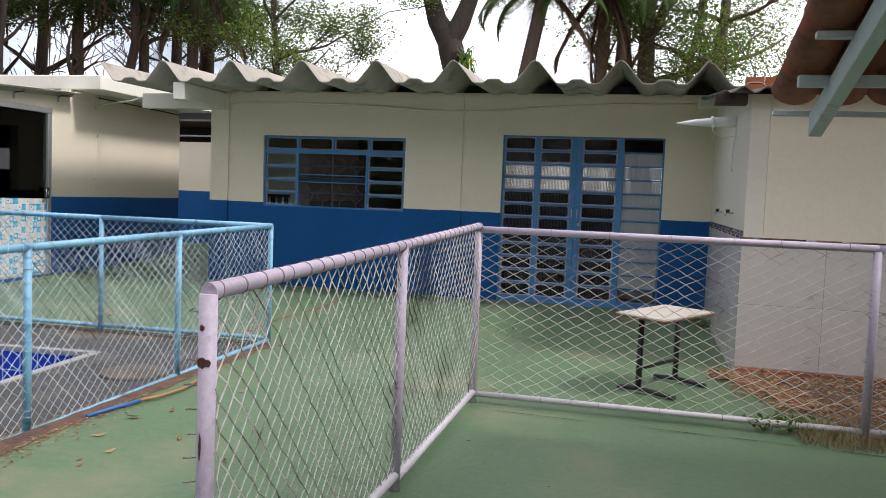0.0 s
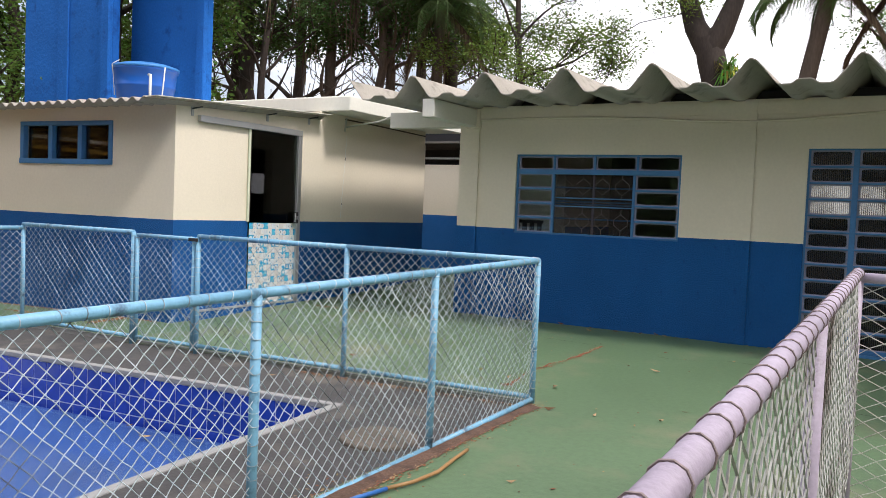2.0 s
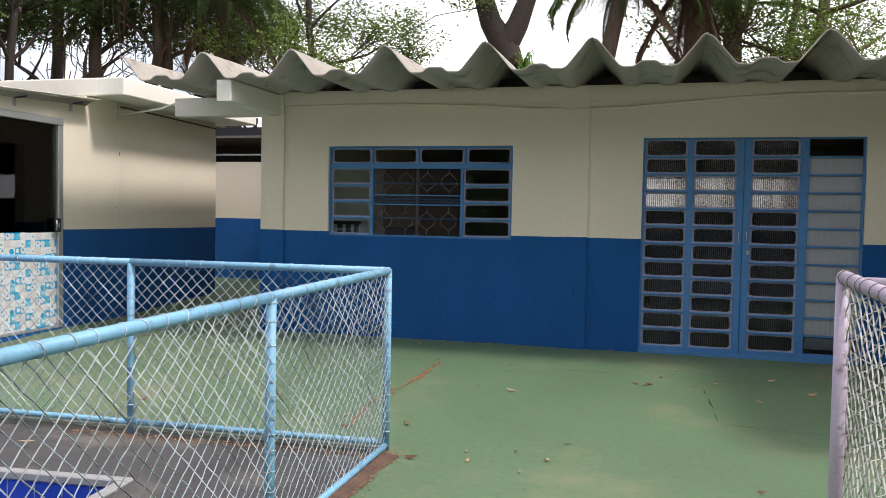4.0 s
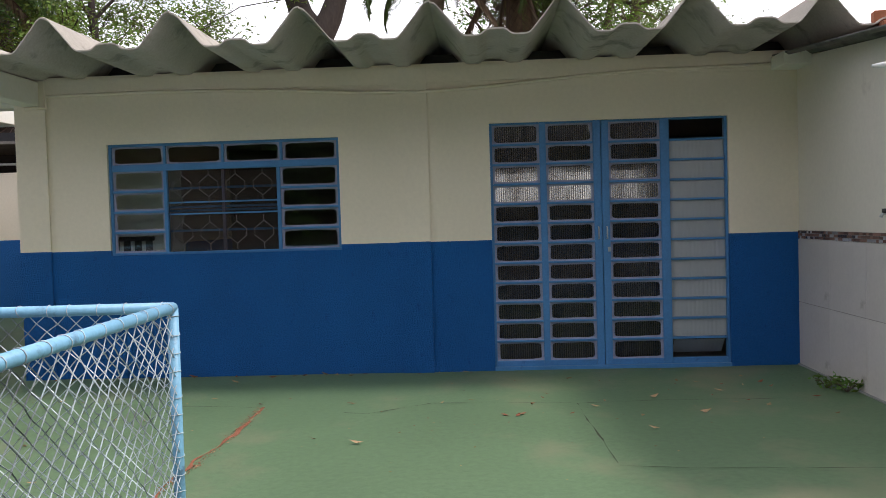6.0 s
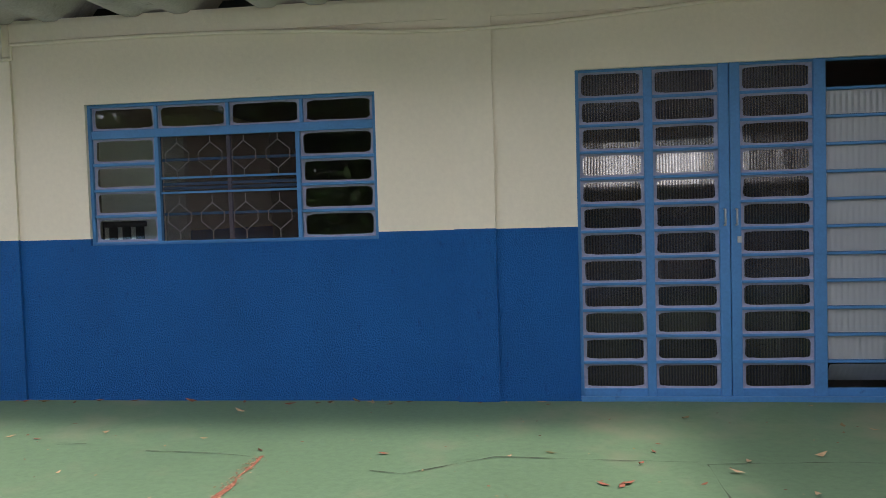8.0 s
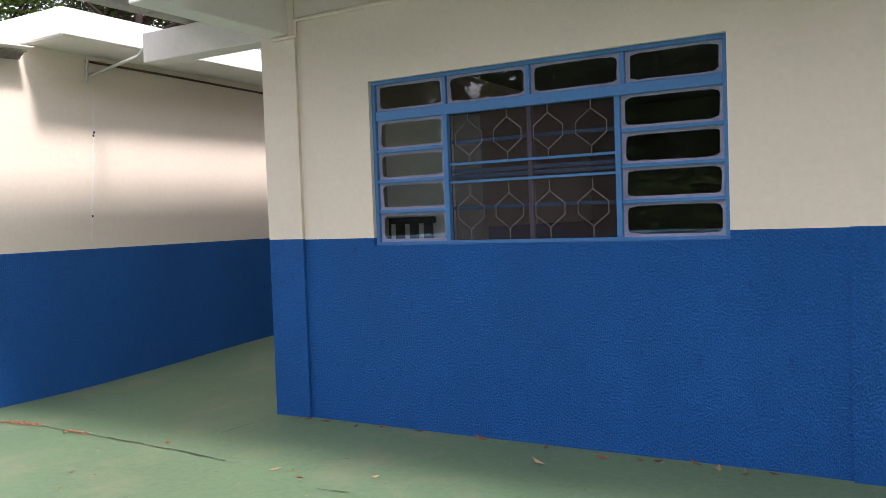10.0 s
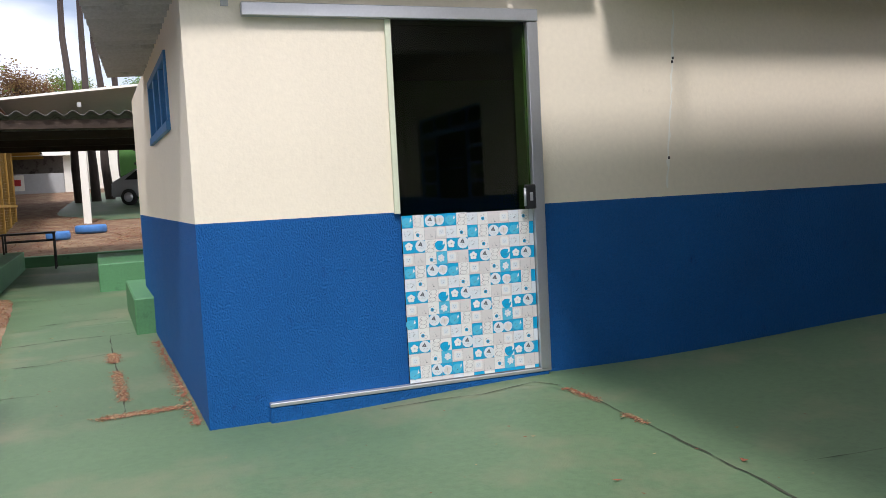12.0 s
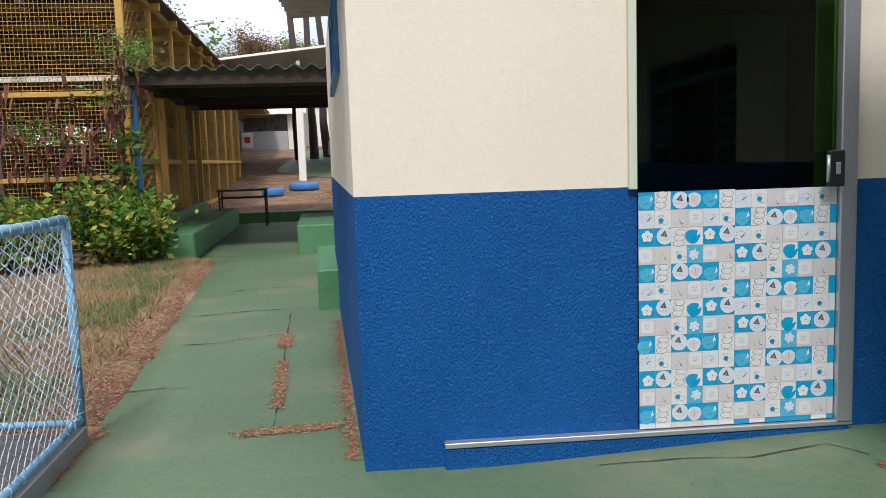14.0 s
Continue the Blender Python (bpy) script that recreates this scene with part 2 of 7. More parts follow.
YELLOW = mat("yellow_frame_paint", (0.50, 0.30, 0.055), 0.6, 0.15, 4, 40, dark=(0.2, 0.11, 0.03), spots=0.15)
YWIRE = mat("yellow_mesh_wire", (0.40, 0.25, 0.06), 0.6, 0.2, 3, 40)
DIRT = mat("bare_brown_dirt", (0.19, 0.105, 0.062), 0.95, 0.35, 1.6, 45, 0.7, 35, dark=(0.27, 0.19, 0.11), spots=0.3, spot_scale=2.0)
LITTER = mat("red_brown_litter", (0.24, 0.085, 0.045), 0.95, 0.4, 30, 120, 0.3)
CRACK = mat("dark_crack_fill", (0.05, 0.055, 0.035), 0.95, 0.4, 30, 120)
DRYGRASS = mat("dry_grass", (0.29, 0.21, 0.10), 0.9, 0.4, 8, 40)
GRASSG = mat("green_grass", (0.10, 0.17, 0.05), 0.85, 0.4, 8, 40)
BARK = mat("grey_brown_bark", (0.115, 0.085, 0.065), 0.95, 0.35, 3, 25, 0.8, 14, stretch=(1, 1, 0.3))
BARKD = mat("dark_wet_bark", (0.055, 0.042, 0.036), 0.95, 0.35, 3, 25, 0.8, 14, stretch=(1, 1, 0.3))
TYREBLUE = mat("blue_painted_tyre", (0.06, 0.20, 0.50), 0.6, 0.15, 6)
CARPAINT = mat("silver_car_paint", (0.42, 0.44, 0.46), 0.3, 0.05, metal=0.4)
CARGLASS = mat("dark_car_glass", (0.02, 0.022, 0.025), 0.08, 0.05)
RUBBER = mat("black_tyre_rubber", (0.02, 0.02, 0.02), 0.85, 0.2)
STEEL = mat("grey_metal_sheet", (0.42, 0.43, 0.43), 0.5, 0.08, metal=0.3)
GREENWALL = mat("green_boundary_wall_paint", (0.10, 0.26, 0.06), 0.8, 0.2, 2)
TOWERBLUE = mat("blue_tower_render", (0.012, 0.12, 0.44), 0.8, 0.2, 1.5, 30, 1.0, 14, dark=(0.008, 0.07, 0.27), spots=0.2, spot_scale=3, spec=0.2)


def leaf_mat(name, color, var=0.45, through_light=0.35, second=None, share=0.3):
    m = mat(name, color, 0.55, var, 1.3, 14, spec=0.25)
    n, l = m.node_tree.nodes, m.node_tree.links
    p, out = n["Principled BSDF"], n["Material Output"]
    geo = n.new("ShaderNodeNewGeometry")
    hs = n.new("ShaderNodeHueSaturation")
    r1, r2 = n.new("ShaderNodeMapRange"), n.new("ShaderNodeMapRange")
    r1.inputs["To Min"].default_value, r1.inputs["To Max"].default_value = 0.47, 0.53
    r2.inputs["To Min"].default_value, r2.inputs["To Max"].default_value = 0.6, 1.45
    l.new(geo.outputs["Random Per Island"], r1.inputs["Value"])
    l.new(geo.outputs["Random Per Island"], r2.inputs["Value"])
    l.new(r1.outputs[0], hs.inputs["Hue"])
    l.new(r2.outputs[0], hs.inputs["Value"])
    src = p.inputs["Base Color"].links[0].from_socket
    if second:
        pick = n.new("ShaderNodeMath")
        pick.operation = "LESS_THAN"
        pick.inputs[1].default_value = share
        fr = n.new("ShaderNodeMath")
        fr.operation = "FRACT"
        m17 = n.new("ShaderNodeMath")
        m17.operation = "MULTIPLY"
        m17.inputs[1].default_value = 17.3
        l.new(geo.outputs["Random Per Island"], m17.inputs[0])
        l.new(m17.outputs[0], fr.inputs[0])
        l.new(fr.outputs[0], pick.inputs[0])
        mc = n.new("ShaderNodeMix")
        mc.data_type = "RGBA"
        mc.inputs["B"].default_value = (*second, 1)
        l.new(pick.outputs[0], mc.inputs["Factor"])
        l.new(src, mc.inputs["A"])
        src = mc.outputs["Result"]
    l.new(src, hs.inputs["Color"])
    l.new(hs.outputs[0], p.inputs["Base Color"])
    t = n.new("ShaderNodeBsdfTranslucent")
    l.new(hs.outputs[0], t.inputs[0])
    mx = n.new("ShaderNodeMixShader")
    mx.inputs[0].default_value = through_light
    l.new(p.outputs[0], mx.inputs[1])
    l.new(t.outputs[0], mx.inputs[2])
    l.new(mx.outputs[0], out.inputs["Surface"])
    return m


LEAFD = leaf_mat("dark_tree_leaf", (0.06, 0.11, 0.028))
LEAFM = leaf_mat("mid_tree_leaf", (0.13, 0.225, 0.045))
LEAFY = leaf_mat("yellow_green_leaf", (0.155, 0.225, 0.045))
LEAFB = leaf_mat("dry_brown_leaf", (0.20, 0.12, 0.06))
LEAFP = leaf_mat("palm_frond", (0.085, 0.135, 0.045))
VINE = leaf_mat("hanging_dry_frond", (0.13, 0.09, 0.06))
SHRUB = leaf_mat("variegated_shrub_leaf", (0.10, 0.20, 0.03), second=(0.40, 0.38, 0.05), share=0.22)
SHRUBD = leaf_mat("dark_shrub_leaf", (0.09, 0.17, 0.025))
POD = leaf_mat("dry_red_pod", (0.17, 0.065, 0.05))


# ---- mesh helpers ----
def box(bm, x0, x1, y0, y1, z0, z1, mi=0):
    vs = [bm.verts.new((x, y, z)) for z in (z0, z1) for y in (y0, y1) for x in (x0, x1)]
    for a, b, c, d in ((0, 2, 3, 1), (4, 5, 7, 6), (0, 1, 5, 4), (2, 6, 7, 3), (0, 4, 6, 2), (1, 3, 7, 5)):
        bm.faces.new((vs[a], vs[b], vs[c], vs[d])).material_index = mi
    return vs


def bevelled(bm, width=0.004, segments=1):
    bmesh.ops.bevel(bm, geom=bm.edges[:], offset=width, segments=segments, affect="EDGES", clamp_overlap=True)
    return bm


def tube(bm, points, radius, sides=8, cap=True, mi=0):
    """A round bar along a line of points; radius is one number or one for each point."""
    points = [Vector(p) for p in points]
    rad = radius if isinstance(radius, (list, tuple)) else [radius] * len(points)
    rings, side = [], None
    for i, p in enumerate(points):
        d = (points[min(i + 1, len(points) - 1)] - points[max(i - 1, 0)]).normalized()
        if side is None:
            side = d.orthogonal().normalized()
        side = (side - d * side.dot(d))
        side = side.normalized() if side.length > 1e-6 else d.orthogonal().normalized()
        up = d.cross(side)
        rings.append([bm.verts.new(p + rad[i] * (math.cos(a) * side + math.sin(a) * up)) for a in (2 * math.pi * k / sides for k in range(sides))])
    for a, b in zip(rings, rings[1:]):
        for k in range(sides):
            f = bm.faces.new((a[k], a[(k + 1) % sides], b[(k + 1) % sides], b[k]))
            f.smooth, f.material_index = sides > 4, mi
    if cap:
        bm.faces.new(rings[0][::-1]).material_index = mi
        bm.faces.new(rings[-1]).material_index = mi


def turned(bm, profile, centre=(0, 0, 0), sides=24, mi=0):
    """A body of revolution round z from (radius, height) pairs."""
    cx, cy, cz = centre
    rings = [[bm.verts.new((cx + r * math.cos(2 * math.pi * k / sides), cy + r * math.sin(2 * math.pi * k / sides), cz + z)) for k in range(sides)] for r, z in profile]
    for a, b in zip(rings, rings[1:]):
        for k in range(sides):
            f = bm.faces.new((a[k], a[(k + 1) % sides], b[(k + 1) % sides], b[k]))
            f.smooth, f.material_index = True, mi
    bm.faces.new(rings[0][::-1]).material_index = mi
    bm.faces.new(rings[-1]).material_index = mi


def sheet(bm, profile, y0, y1, z_of=None, thick=0.008, steps=1):
    """A bent sheet with real thickness: profile of (x, z) carried from y0 to y1."""
    rows = []
    for i in range(steps + 1):
        y = y0 + (y1 - y0) * i / steps
        dz = z_of(y) if z_of else 0
        rows.append(([bm.verts.new((x, y, z + dz)) for x, z in profile], [bm.verts.new((x, y, z + dz - thick)) for x, z in profile]))
    for (a, a2), (b, b2) in zip(rows, rows[1:]):
        for k in range(len(profile) - 1):
            bm.faces.new((a[k], a[k + 1], b[k + 1], b[k])).smooth = True
            bm.faces.new((a2[k + 1], a2[k], b2[k], b2[k + 1])).smooth = True
    for t, u in (rows[0], rows[-1]):
        for k in range(len(profile) - 1):
            bm.faces.new((t[k], u[k], u[k + 1], t[k + 1]))
    for k in (0, -1):
        for (a, a2), (b, b2) in zip(rows, rows[1:]):
            bm.faces.new((a[k], b[k], b2[k], a2[k]))


def mesh_of(name, bm, *materials, normals=True):
    if normals:
        bmesh.ops.recalc_face_normals(bm, faces=bm.faces[:])
    me = bpy.data.meshes.new(name)
    bm.to_mesh(me)
    bm.free()
    for m in materials:
        me.materials.append(m)
    return me


def part(name, bm, material, parent=None, label="", normals=True):
    mats = material if isinstance(material, (list, tuple)) else [material]
    ob = new(name, mesh_of(name, bm, *mats, normals=normals))
    ob.parent = parent
    if label:
        ob["label"] = label
    return ob


def structure(name, bm, material, label="", category="", normals=True):
    return tagged(part(name, bm, material, normals=normals), label, category, kind="structure")


def thing(name, label, category, at=(0, 0, 0), rz=0.0, group=""):
    ob = new(name)
    ob.empty_display_size = 0.1
    ob.matrix_world = pose(*at, rz=rz)
    return tagged(ob, label, category, group)


def boxes(*rows):
    bm = bmesh.new()
    for r in rows:
        box(bm, *r)
    return bm


def bar(x0, x1, y0, y1, z0, z1, width=0.004):
    bm = bmesh.new()
    box(bm, x0, x1, y0, y1, z0, z1)
    return bevelled(bm, width)


def tubes(*lines, radius=0.01, sides=8):
    bm = bmesh.new()
    for pts in lines:
        tube(bm, pts, radius, sides)
    return bm


def fused(bm):
    bmesh.ops.remove_doubles(bm, verts=bm.verts[:], dist=0.0005)
    return bm


def wall_boxes(bm, along, across, openings, z0, band, z1):
    """Wall along x with thickness across=(y0, y1); blue below the band (slot 0), cream above (slot 1); openings (x0, x1, z0, z1) go through."""
    xs = sorted({along[0], along[1], *[o[0] for o in openings], *[o[1] for o in openings]})
    for xa, xb in zip(xs, xs[1:]):
        holes = [o for o in openings if o[0] <= xa + 1e-6 and o[1] >= xb - 1e-6]
        zs = sorted({z0, band, z1, *[o[2] for o in holes], *[o[3] for o in holes]})
        for za, zb in zip(zs, zs[1:]):
            if any(o[2] <= za + 1e-6 and o[3] >= zb - 1e-6 for o in holes):
                continue
            box(bm, xa, xb, *across, za, zb, 0 if zb <= band + 1e-6 else 1)
    fused(bm)


# ---- ground and floors ----
TURN_W = 3.9                      # the west side lies turned by this much
CW, SW = math.cos(radians(TURN_W)), math.sin(radians(TURN_W))
OW = Vector((-6.11, -2.845, 0))


def west(x, y, z=0.0):
    """From the west side's own axes to the world."""
    return Vector((OW.x + CW * x - SW * y, OW.y + SW * x + CW * y, z))


def smooth(a, b, v):
    t = min(max((v - a) / (b - a), 0), 1)
    return t * t * (3 - 2 * t)


def floor_z(x, y):
    """Height of the paved yard: it falls a little towards the west corner and rises into the passage."""
    dip = -0.075 * smooth(-4.6, -6.2, x) * smooth(-0.7, -2.6, y)
    rise = 0.11 * smooth(-0.2, 2.6, y) * smooth(-3.6, -5.0, x)
    back = -0.03 * smooth(-7, -10, x) * smooth(-2.5, -3.0, y)
    return dip + rise + back + 0.004 * noise.noise((x * 0.9, y * 0.9, 0))


def grid_floor(name, material, x0, x1, y0, y1, step, zf, label, category):
    nx, ny = max(1, round((x1 - x0) / step)), max(1, round((y1 - y0) / step))
    bm = bmesh.new()
    rows = [[bm.verts.new((x0 + (x1 - x0) * i / nx, y0 + (y1 - y0) * j / ny, zf(x0 + (x1 - x0) * i / nx, y0 + (y1 - y0) * j / ny))) for i in range(nx + 1)] for j in range(ny + 1)]
    for a, b in zip(rows, rows[1:]):
        for i in range(nx):
            bm.faces.new((a[i], a[i + 1], b[i + 1], b[i])).smooth = True
    return structure(name, bm, material, label, category)


def path_edge(u):
    return -1.30 - 0.045 * (u - 1.5) + 0.05 * noise.noise((u * 1.3, 0, 0)) + 0.025 * noise.noise((u * 5, 2, 0)) - 0.28 * smooth(8.4, 8.7, u) - 0.09 * smooth(1.0, 0.65, u)


def far_z(x, y):
    """Earth that lies just below the paving and climbs to the west."""
    p = Vector((x, y, 0)) - OW
    u, v = -(CW * p.x + SW * p.y), -SW * p.x + CW * p.y
    z = -0.16 + 0.29 * smooth(15.6, 15.75, u) + 0.070 * max(0, u - 15.7) * (1 if u < 45 else 45 / u)
    if u < 15.6:
        z += 0.085 * smooth(-0.03, 0.09, path_edge(u) - v) * smooth(0.0, 0.25, u) + 0.02 * smooth(0.1, 0.5, path_edge(u) - v) + 0.05 * noise.noise((x * 0.6, y * 0.6, 3)) * smooth(-1.5, -2.2, v) * smooth(0.9, 1.5, u)
    return z


bm = bmesh.new()
xs = [-900, -400, -200, -120, -80, -60, -50, -44, -38, -34, -30, -27] + [-24 + 0.5 * k for k in range(0, 5)] + [-21.9 + 0.1 * k for k in range(8)] + [-21 + 0.25 * k for k in range(57)] + [-6.85, -6.75, -6.65, -6.58, -6.52, -6, -2, 2, 6, 12, 20, 40, 80, 200, 900]
xs = sorted(set(xs))
ys = [-900, -300, -120, -60, -35, -25, -18, -14] + [-12 + 0.25 * k for k in range(45)] + [0, 2, 4, 6, 10, 16, 25, 40, 80, 200, 900]
rows = [[bm.verts.new((x, y, far_z(x, y) if not (-6.5 < x < -1.3 and -14 < y < -4.1) else -2.0)) for x in xs] for y in ys]
for a, b in zip(rows, rows[1:]):
    for i in range(len(xs) - 1):
        bm.faces.new((a[i], a[i + 1], b[i + 1], b[i])).smooth = True
structure("ground", bm, DIRT, "bare brown earth with dry litter", "ground")

# painted paving of the yard, round the pool enclosure
FE, FN, FWX = -1.245, -3.957, -6.72          # pool fence: east line, north-east corner, west end
grid_floor("floor", GREEN, -1.29, 6.0, -13.0, 0.0, 0.25, floor_z, "worn green painted concrete yard floor", "floor")
bm = bmesh.new()
nx, ny = 22, 32
rows = []
for j in range(ny + 1):
    row = []
    for i in range(nx + 1):
        x = -6.11 + (-1.29 + 6.11) * i / nx
        ylow = -3.975 + 0.045 * (x + 1.245)
        y = ylow + (0.0 - ylow) * (j / ny)
        row.append(bm.verts.new((x, y, floor_z(x, y))))
    rows.append(row)
for a, b in zip(rows, rows[1:]):
    for i in range(nx):
        bm.faces.new((a[i], a[i + 1], b[i + 1], b[i])).smooth = True
structure("floor_middle", bm, GREEN, "worn green painted concrete yard floor", "floor")
grid_floor("floor_passage", GREEN, -8.2, -4.0, 0.0, 6.0, 0.25, floor_z, "green painted passage floor between buildings", "floor")


bm = bmesh.new()
rows = []
for i in range(121):
    u = 15.6 * i / 120
    lo, hi = path_edge(u), 0.02 if u < 5.2 else 3.0
    row = []
    for j in range(9):
        v = lo + (hi - lo) * j / 8
        p = west(-u, v)
        row.append(bm.verts.new((p.x, p.y, floor_z(p.x, p.y) - (0.006 if u < 0.01 else 0.0))))
    rows.append(row)
for a, b in zip(rows, rows[1:]):
    for j in range(8):
        bm.faces.new((a[j], a[j + 1], b[j + 1], b[j])).smooth = True
edge = [r[0] for r in rows]
low = [bm.verts.new((v.co.x, v.co.y, v.co.z - 0.12)) for v in edge]
for k in range(len(edge) - 1):
    bm.faces.new((edge[k], edge[k + 1], low[k + 1], low[k]))
structure("path", bm, GREEN, "green painted concrete footpath with cracked slabs", "path")


# cracks with litter in them
def crack(name, pts, width, material, zf=floor_z, lift=0.004, seed=1):
    rnd = random.Random(seed)
    pts = [Vector(p) for p in pts]
    line = []
    for a, b in zip(pts, pts[1:]):
        n = max(2, int((b - a).length / 0.05))
        for k in range(n):
            q = a.lerp(b, k / n)
            d = (b - a).normalized()
            i = len(line)
            sway = noise.noise((i * 0.31, seed * 3.7, 0)) * 1.6 + rnd.gauss(0, 0.18)
            wide = 0.65 + 1.2 * noise.noise((i * 0.27, seed * 3.7, 9)) + rnd.gauss(0, 0.15)
            line.append((q + Vector((-d.y, d.x)) * width * sway, Vector((-d.y, d.x)), width * max(0.08, wide)))
    bm = bmesh.new()
    prev = None
    for q, s, w in line:
        pair = [bm.verts.new((*(q + s * w * k), zf(*(q + s * w * k)) + lift)) for k in (-1, 1)]
        if prev:
            bm.faces.new((prev[0], prev[1], pair[1], pair[0]))
        prev = pair
    return structure(name, bm, material, "thin crack in the painted floor", "crack")


crack("floor_crack", [(-1.68, -1.24), (-1.66, -1.65), (-1.66, -2.21), (-1.7, -2.53), (-1.71, -3.0), (-1.6, -3.6)], 0.014, LITTER, seed=2)
crack("floor_crack", [(-2.34, -1.17), (-1.94, -1.2), (-1.68, -1.27)], 0.004, CRACK, seed=3)
crack("floor_crack", [(-1.06, -1.45), (-0.89, -1.5), (-0.47, -1.21), (0.55, -1.27)], 0.004, CRACK, seed=4)
crack("floor_crack", [(0.54, -1.3), (0.55, -1.71), (0.57, -2.11), (0.59, -2.73)], 0.005, CRACK, seed=5)
crack("floor_crack", [(0.59, -2.73), (0.98, -2.79), (2.4, -2.86)], 0.004, CRACK, seed=6)
crack("floor_crack", [(0.54, -1.3), (1.16, -1.24), (1.98, -1.26)], 0.004, CRACK, seed=7)
crack("floor_crack", [(-5.65, -0.86), (-5.33, -0.84), (-4.9, -0.85), (-4.46, -0.87), (-4.06, -0.88), (-3.6, -0.92)], 0.006, CRACK, seed=8)
crack("floor_crack", [(-5.68, -0.86), (-5.5, -0.85), (-5.33, -0.84)], 0.014, LITTER, seed=9)
crack("floor_crack", [(-5.02, -0.85), (-4.85, -0.85)], 0.012, LITTER, seed=10)
crack("floor_crack", [(-4.1, -0.59), (-4.07, -0.32), (-4.06, -0.05)], 0.004, CRACK, seed=11)
crack("floor_crack", [(-5.95, -1.9), (-5.92, -1.55), (-5.85, -1.3), (-5.92, -0.95), (-5.72, -0.83)], 0.005, CRACK, seed=13)
crack("floor_crack", [(-2.92, -1.07), (-2.7, -1.04)], 0.004, CRACK, seed=14)
crack("floor_crack", [(-3.66, -1.9), (-3.67, -1.44)], 0.004, CRACK, seed=15)
crack("floor_crack", [(0.85, -5.38), (1.6, -5.42), (2.5, -5.45), (3.4, -5.52)], 0.005, CRACK, seed=12)


def wpts(*uv):
    return [west(-u, v).to_2d() for u, v in uv]


def pcrack(pts, width, material, seed):
    crack("path_crack", pts, width, material, seed=seed)


pcrack([(-9.13, -3.49), (-8.04, -3.4), (-7.2, -3.33), (-6.72, -3.31)], 0.006, CRACK, 20)
pcrack([(-8.87, -4.25), (-8.87, -3.99), (-9.02, -3.71), (-9.13, -3.49)], 0.008, CRACK, 21)
pcrack([(-10.06, -4.47), (-10.19, -4.06), (-10.25, -3.55)], 0.010, CRACK, 22)
pcrack([(-11.39, -4.5), (-11.58, -3.96), (-11.59, -3.5)], 0.010, CRACK, 23)
pcrack([(-7.57, -4.27), (-7.62, -4.06), (-7.6, -3.85)], 0.006, CRACK, 24)
pcrack([(-9.13, -3.49), (-10.21, -3.56), (-10.27, -3.22)], 0.006, CRACK, 25)
pcrack([(-13.2, -4.7), (-13.3, -3.9)], 0.008, CRACK, 26)
pcrack([(-6.69, -3.44), (-6.72, -3.31), (-6.68, -3.16), (-6.74, -2.95)], 0.016, LITTER, 27)
pcrack([(-7.25, -3.335), (-7.6, -3.36), (-8.2, -3.41)], 0.013, LITTER, 28)
pcrack([(-8.6, -3.45), (-9.1, -3.485)], 0.010, LITTER, 29)
pcrack([(-6.25, -2.9), (-6.89, -2.935), (-8.0, -3.01), (-9.6, -3.12)], 0.018, LITTER, 30)

# ---- main building ----
BAND = 1.115
WIN = (-3.30, -1.285, 1.068, 2.03)
DOOR = (0.0, 1.985, 0.0, 2.1)
bm = bmesh.new()
wall_boxes(bm, (-4.09, 2.557), (0.0, 0.16), [WIN, DOOR], -0.1, BAND, 2.62)
structure("wall_front", bm, [BLUE, CREAM], "cream and blue roughcast wall of the classroom building", "wall")
for xa, xb in ((-4.092, -3.82), (-0.785, -0.519)):
    bm = bmesh.new()
    box(bm, xa, xb, -0.022, -0.0005, -0.1, BAND + 0.004, 0)
    box(bm, xa, xb, -0.022, -0.0005, BAND + 0.004, 2.594, 1)
    structure("wall_pilaster", fused(bm), [BLUE, CREAM], "shallow painted pilaster on the classroom wall", "pilaster")
bm = bmesh.new()
wall_boxes(bm, (0.16, 5.5), (-0.16, 0.0), [(0.2, 0.92, 0.95, 2.15)], -0.1, BAND, 2.62)
w = structure("wall_west_side", bm, [BLUE, CREAM], "cream and blue side wall of the classroom building", "wall")
w.matrix_world = pose(-4.09, 0, 0, rz=90)
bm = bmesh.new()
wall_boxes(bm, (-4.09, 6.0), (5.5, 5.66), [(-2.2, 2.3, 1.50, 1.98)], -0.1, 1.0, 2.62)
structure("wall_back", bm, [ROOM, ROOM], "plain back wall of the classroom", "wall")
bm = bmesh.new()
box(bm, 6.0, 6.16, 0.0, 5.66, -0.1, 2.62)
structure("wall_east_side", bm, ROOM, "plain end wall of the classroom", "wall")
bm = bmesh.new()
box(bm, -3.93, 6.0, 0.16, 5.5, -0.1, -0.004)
structure("floor_classroom", bm, ROOMFLOOR, "classroom floor with the indoor shade in its colour", "floor")
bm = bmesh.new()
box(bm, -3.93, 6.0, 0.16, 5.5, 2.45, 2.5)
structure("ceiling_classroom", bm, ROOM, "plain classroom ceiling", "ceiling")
bm = bmesh.new()
box(bm, -3.82, 2.55, -0.012, -0.0005, 2.46, 2.595)
structure("trim_fascia", bm, CREAM, "plastered lintel band under the roof", "trim")

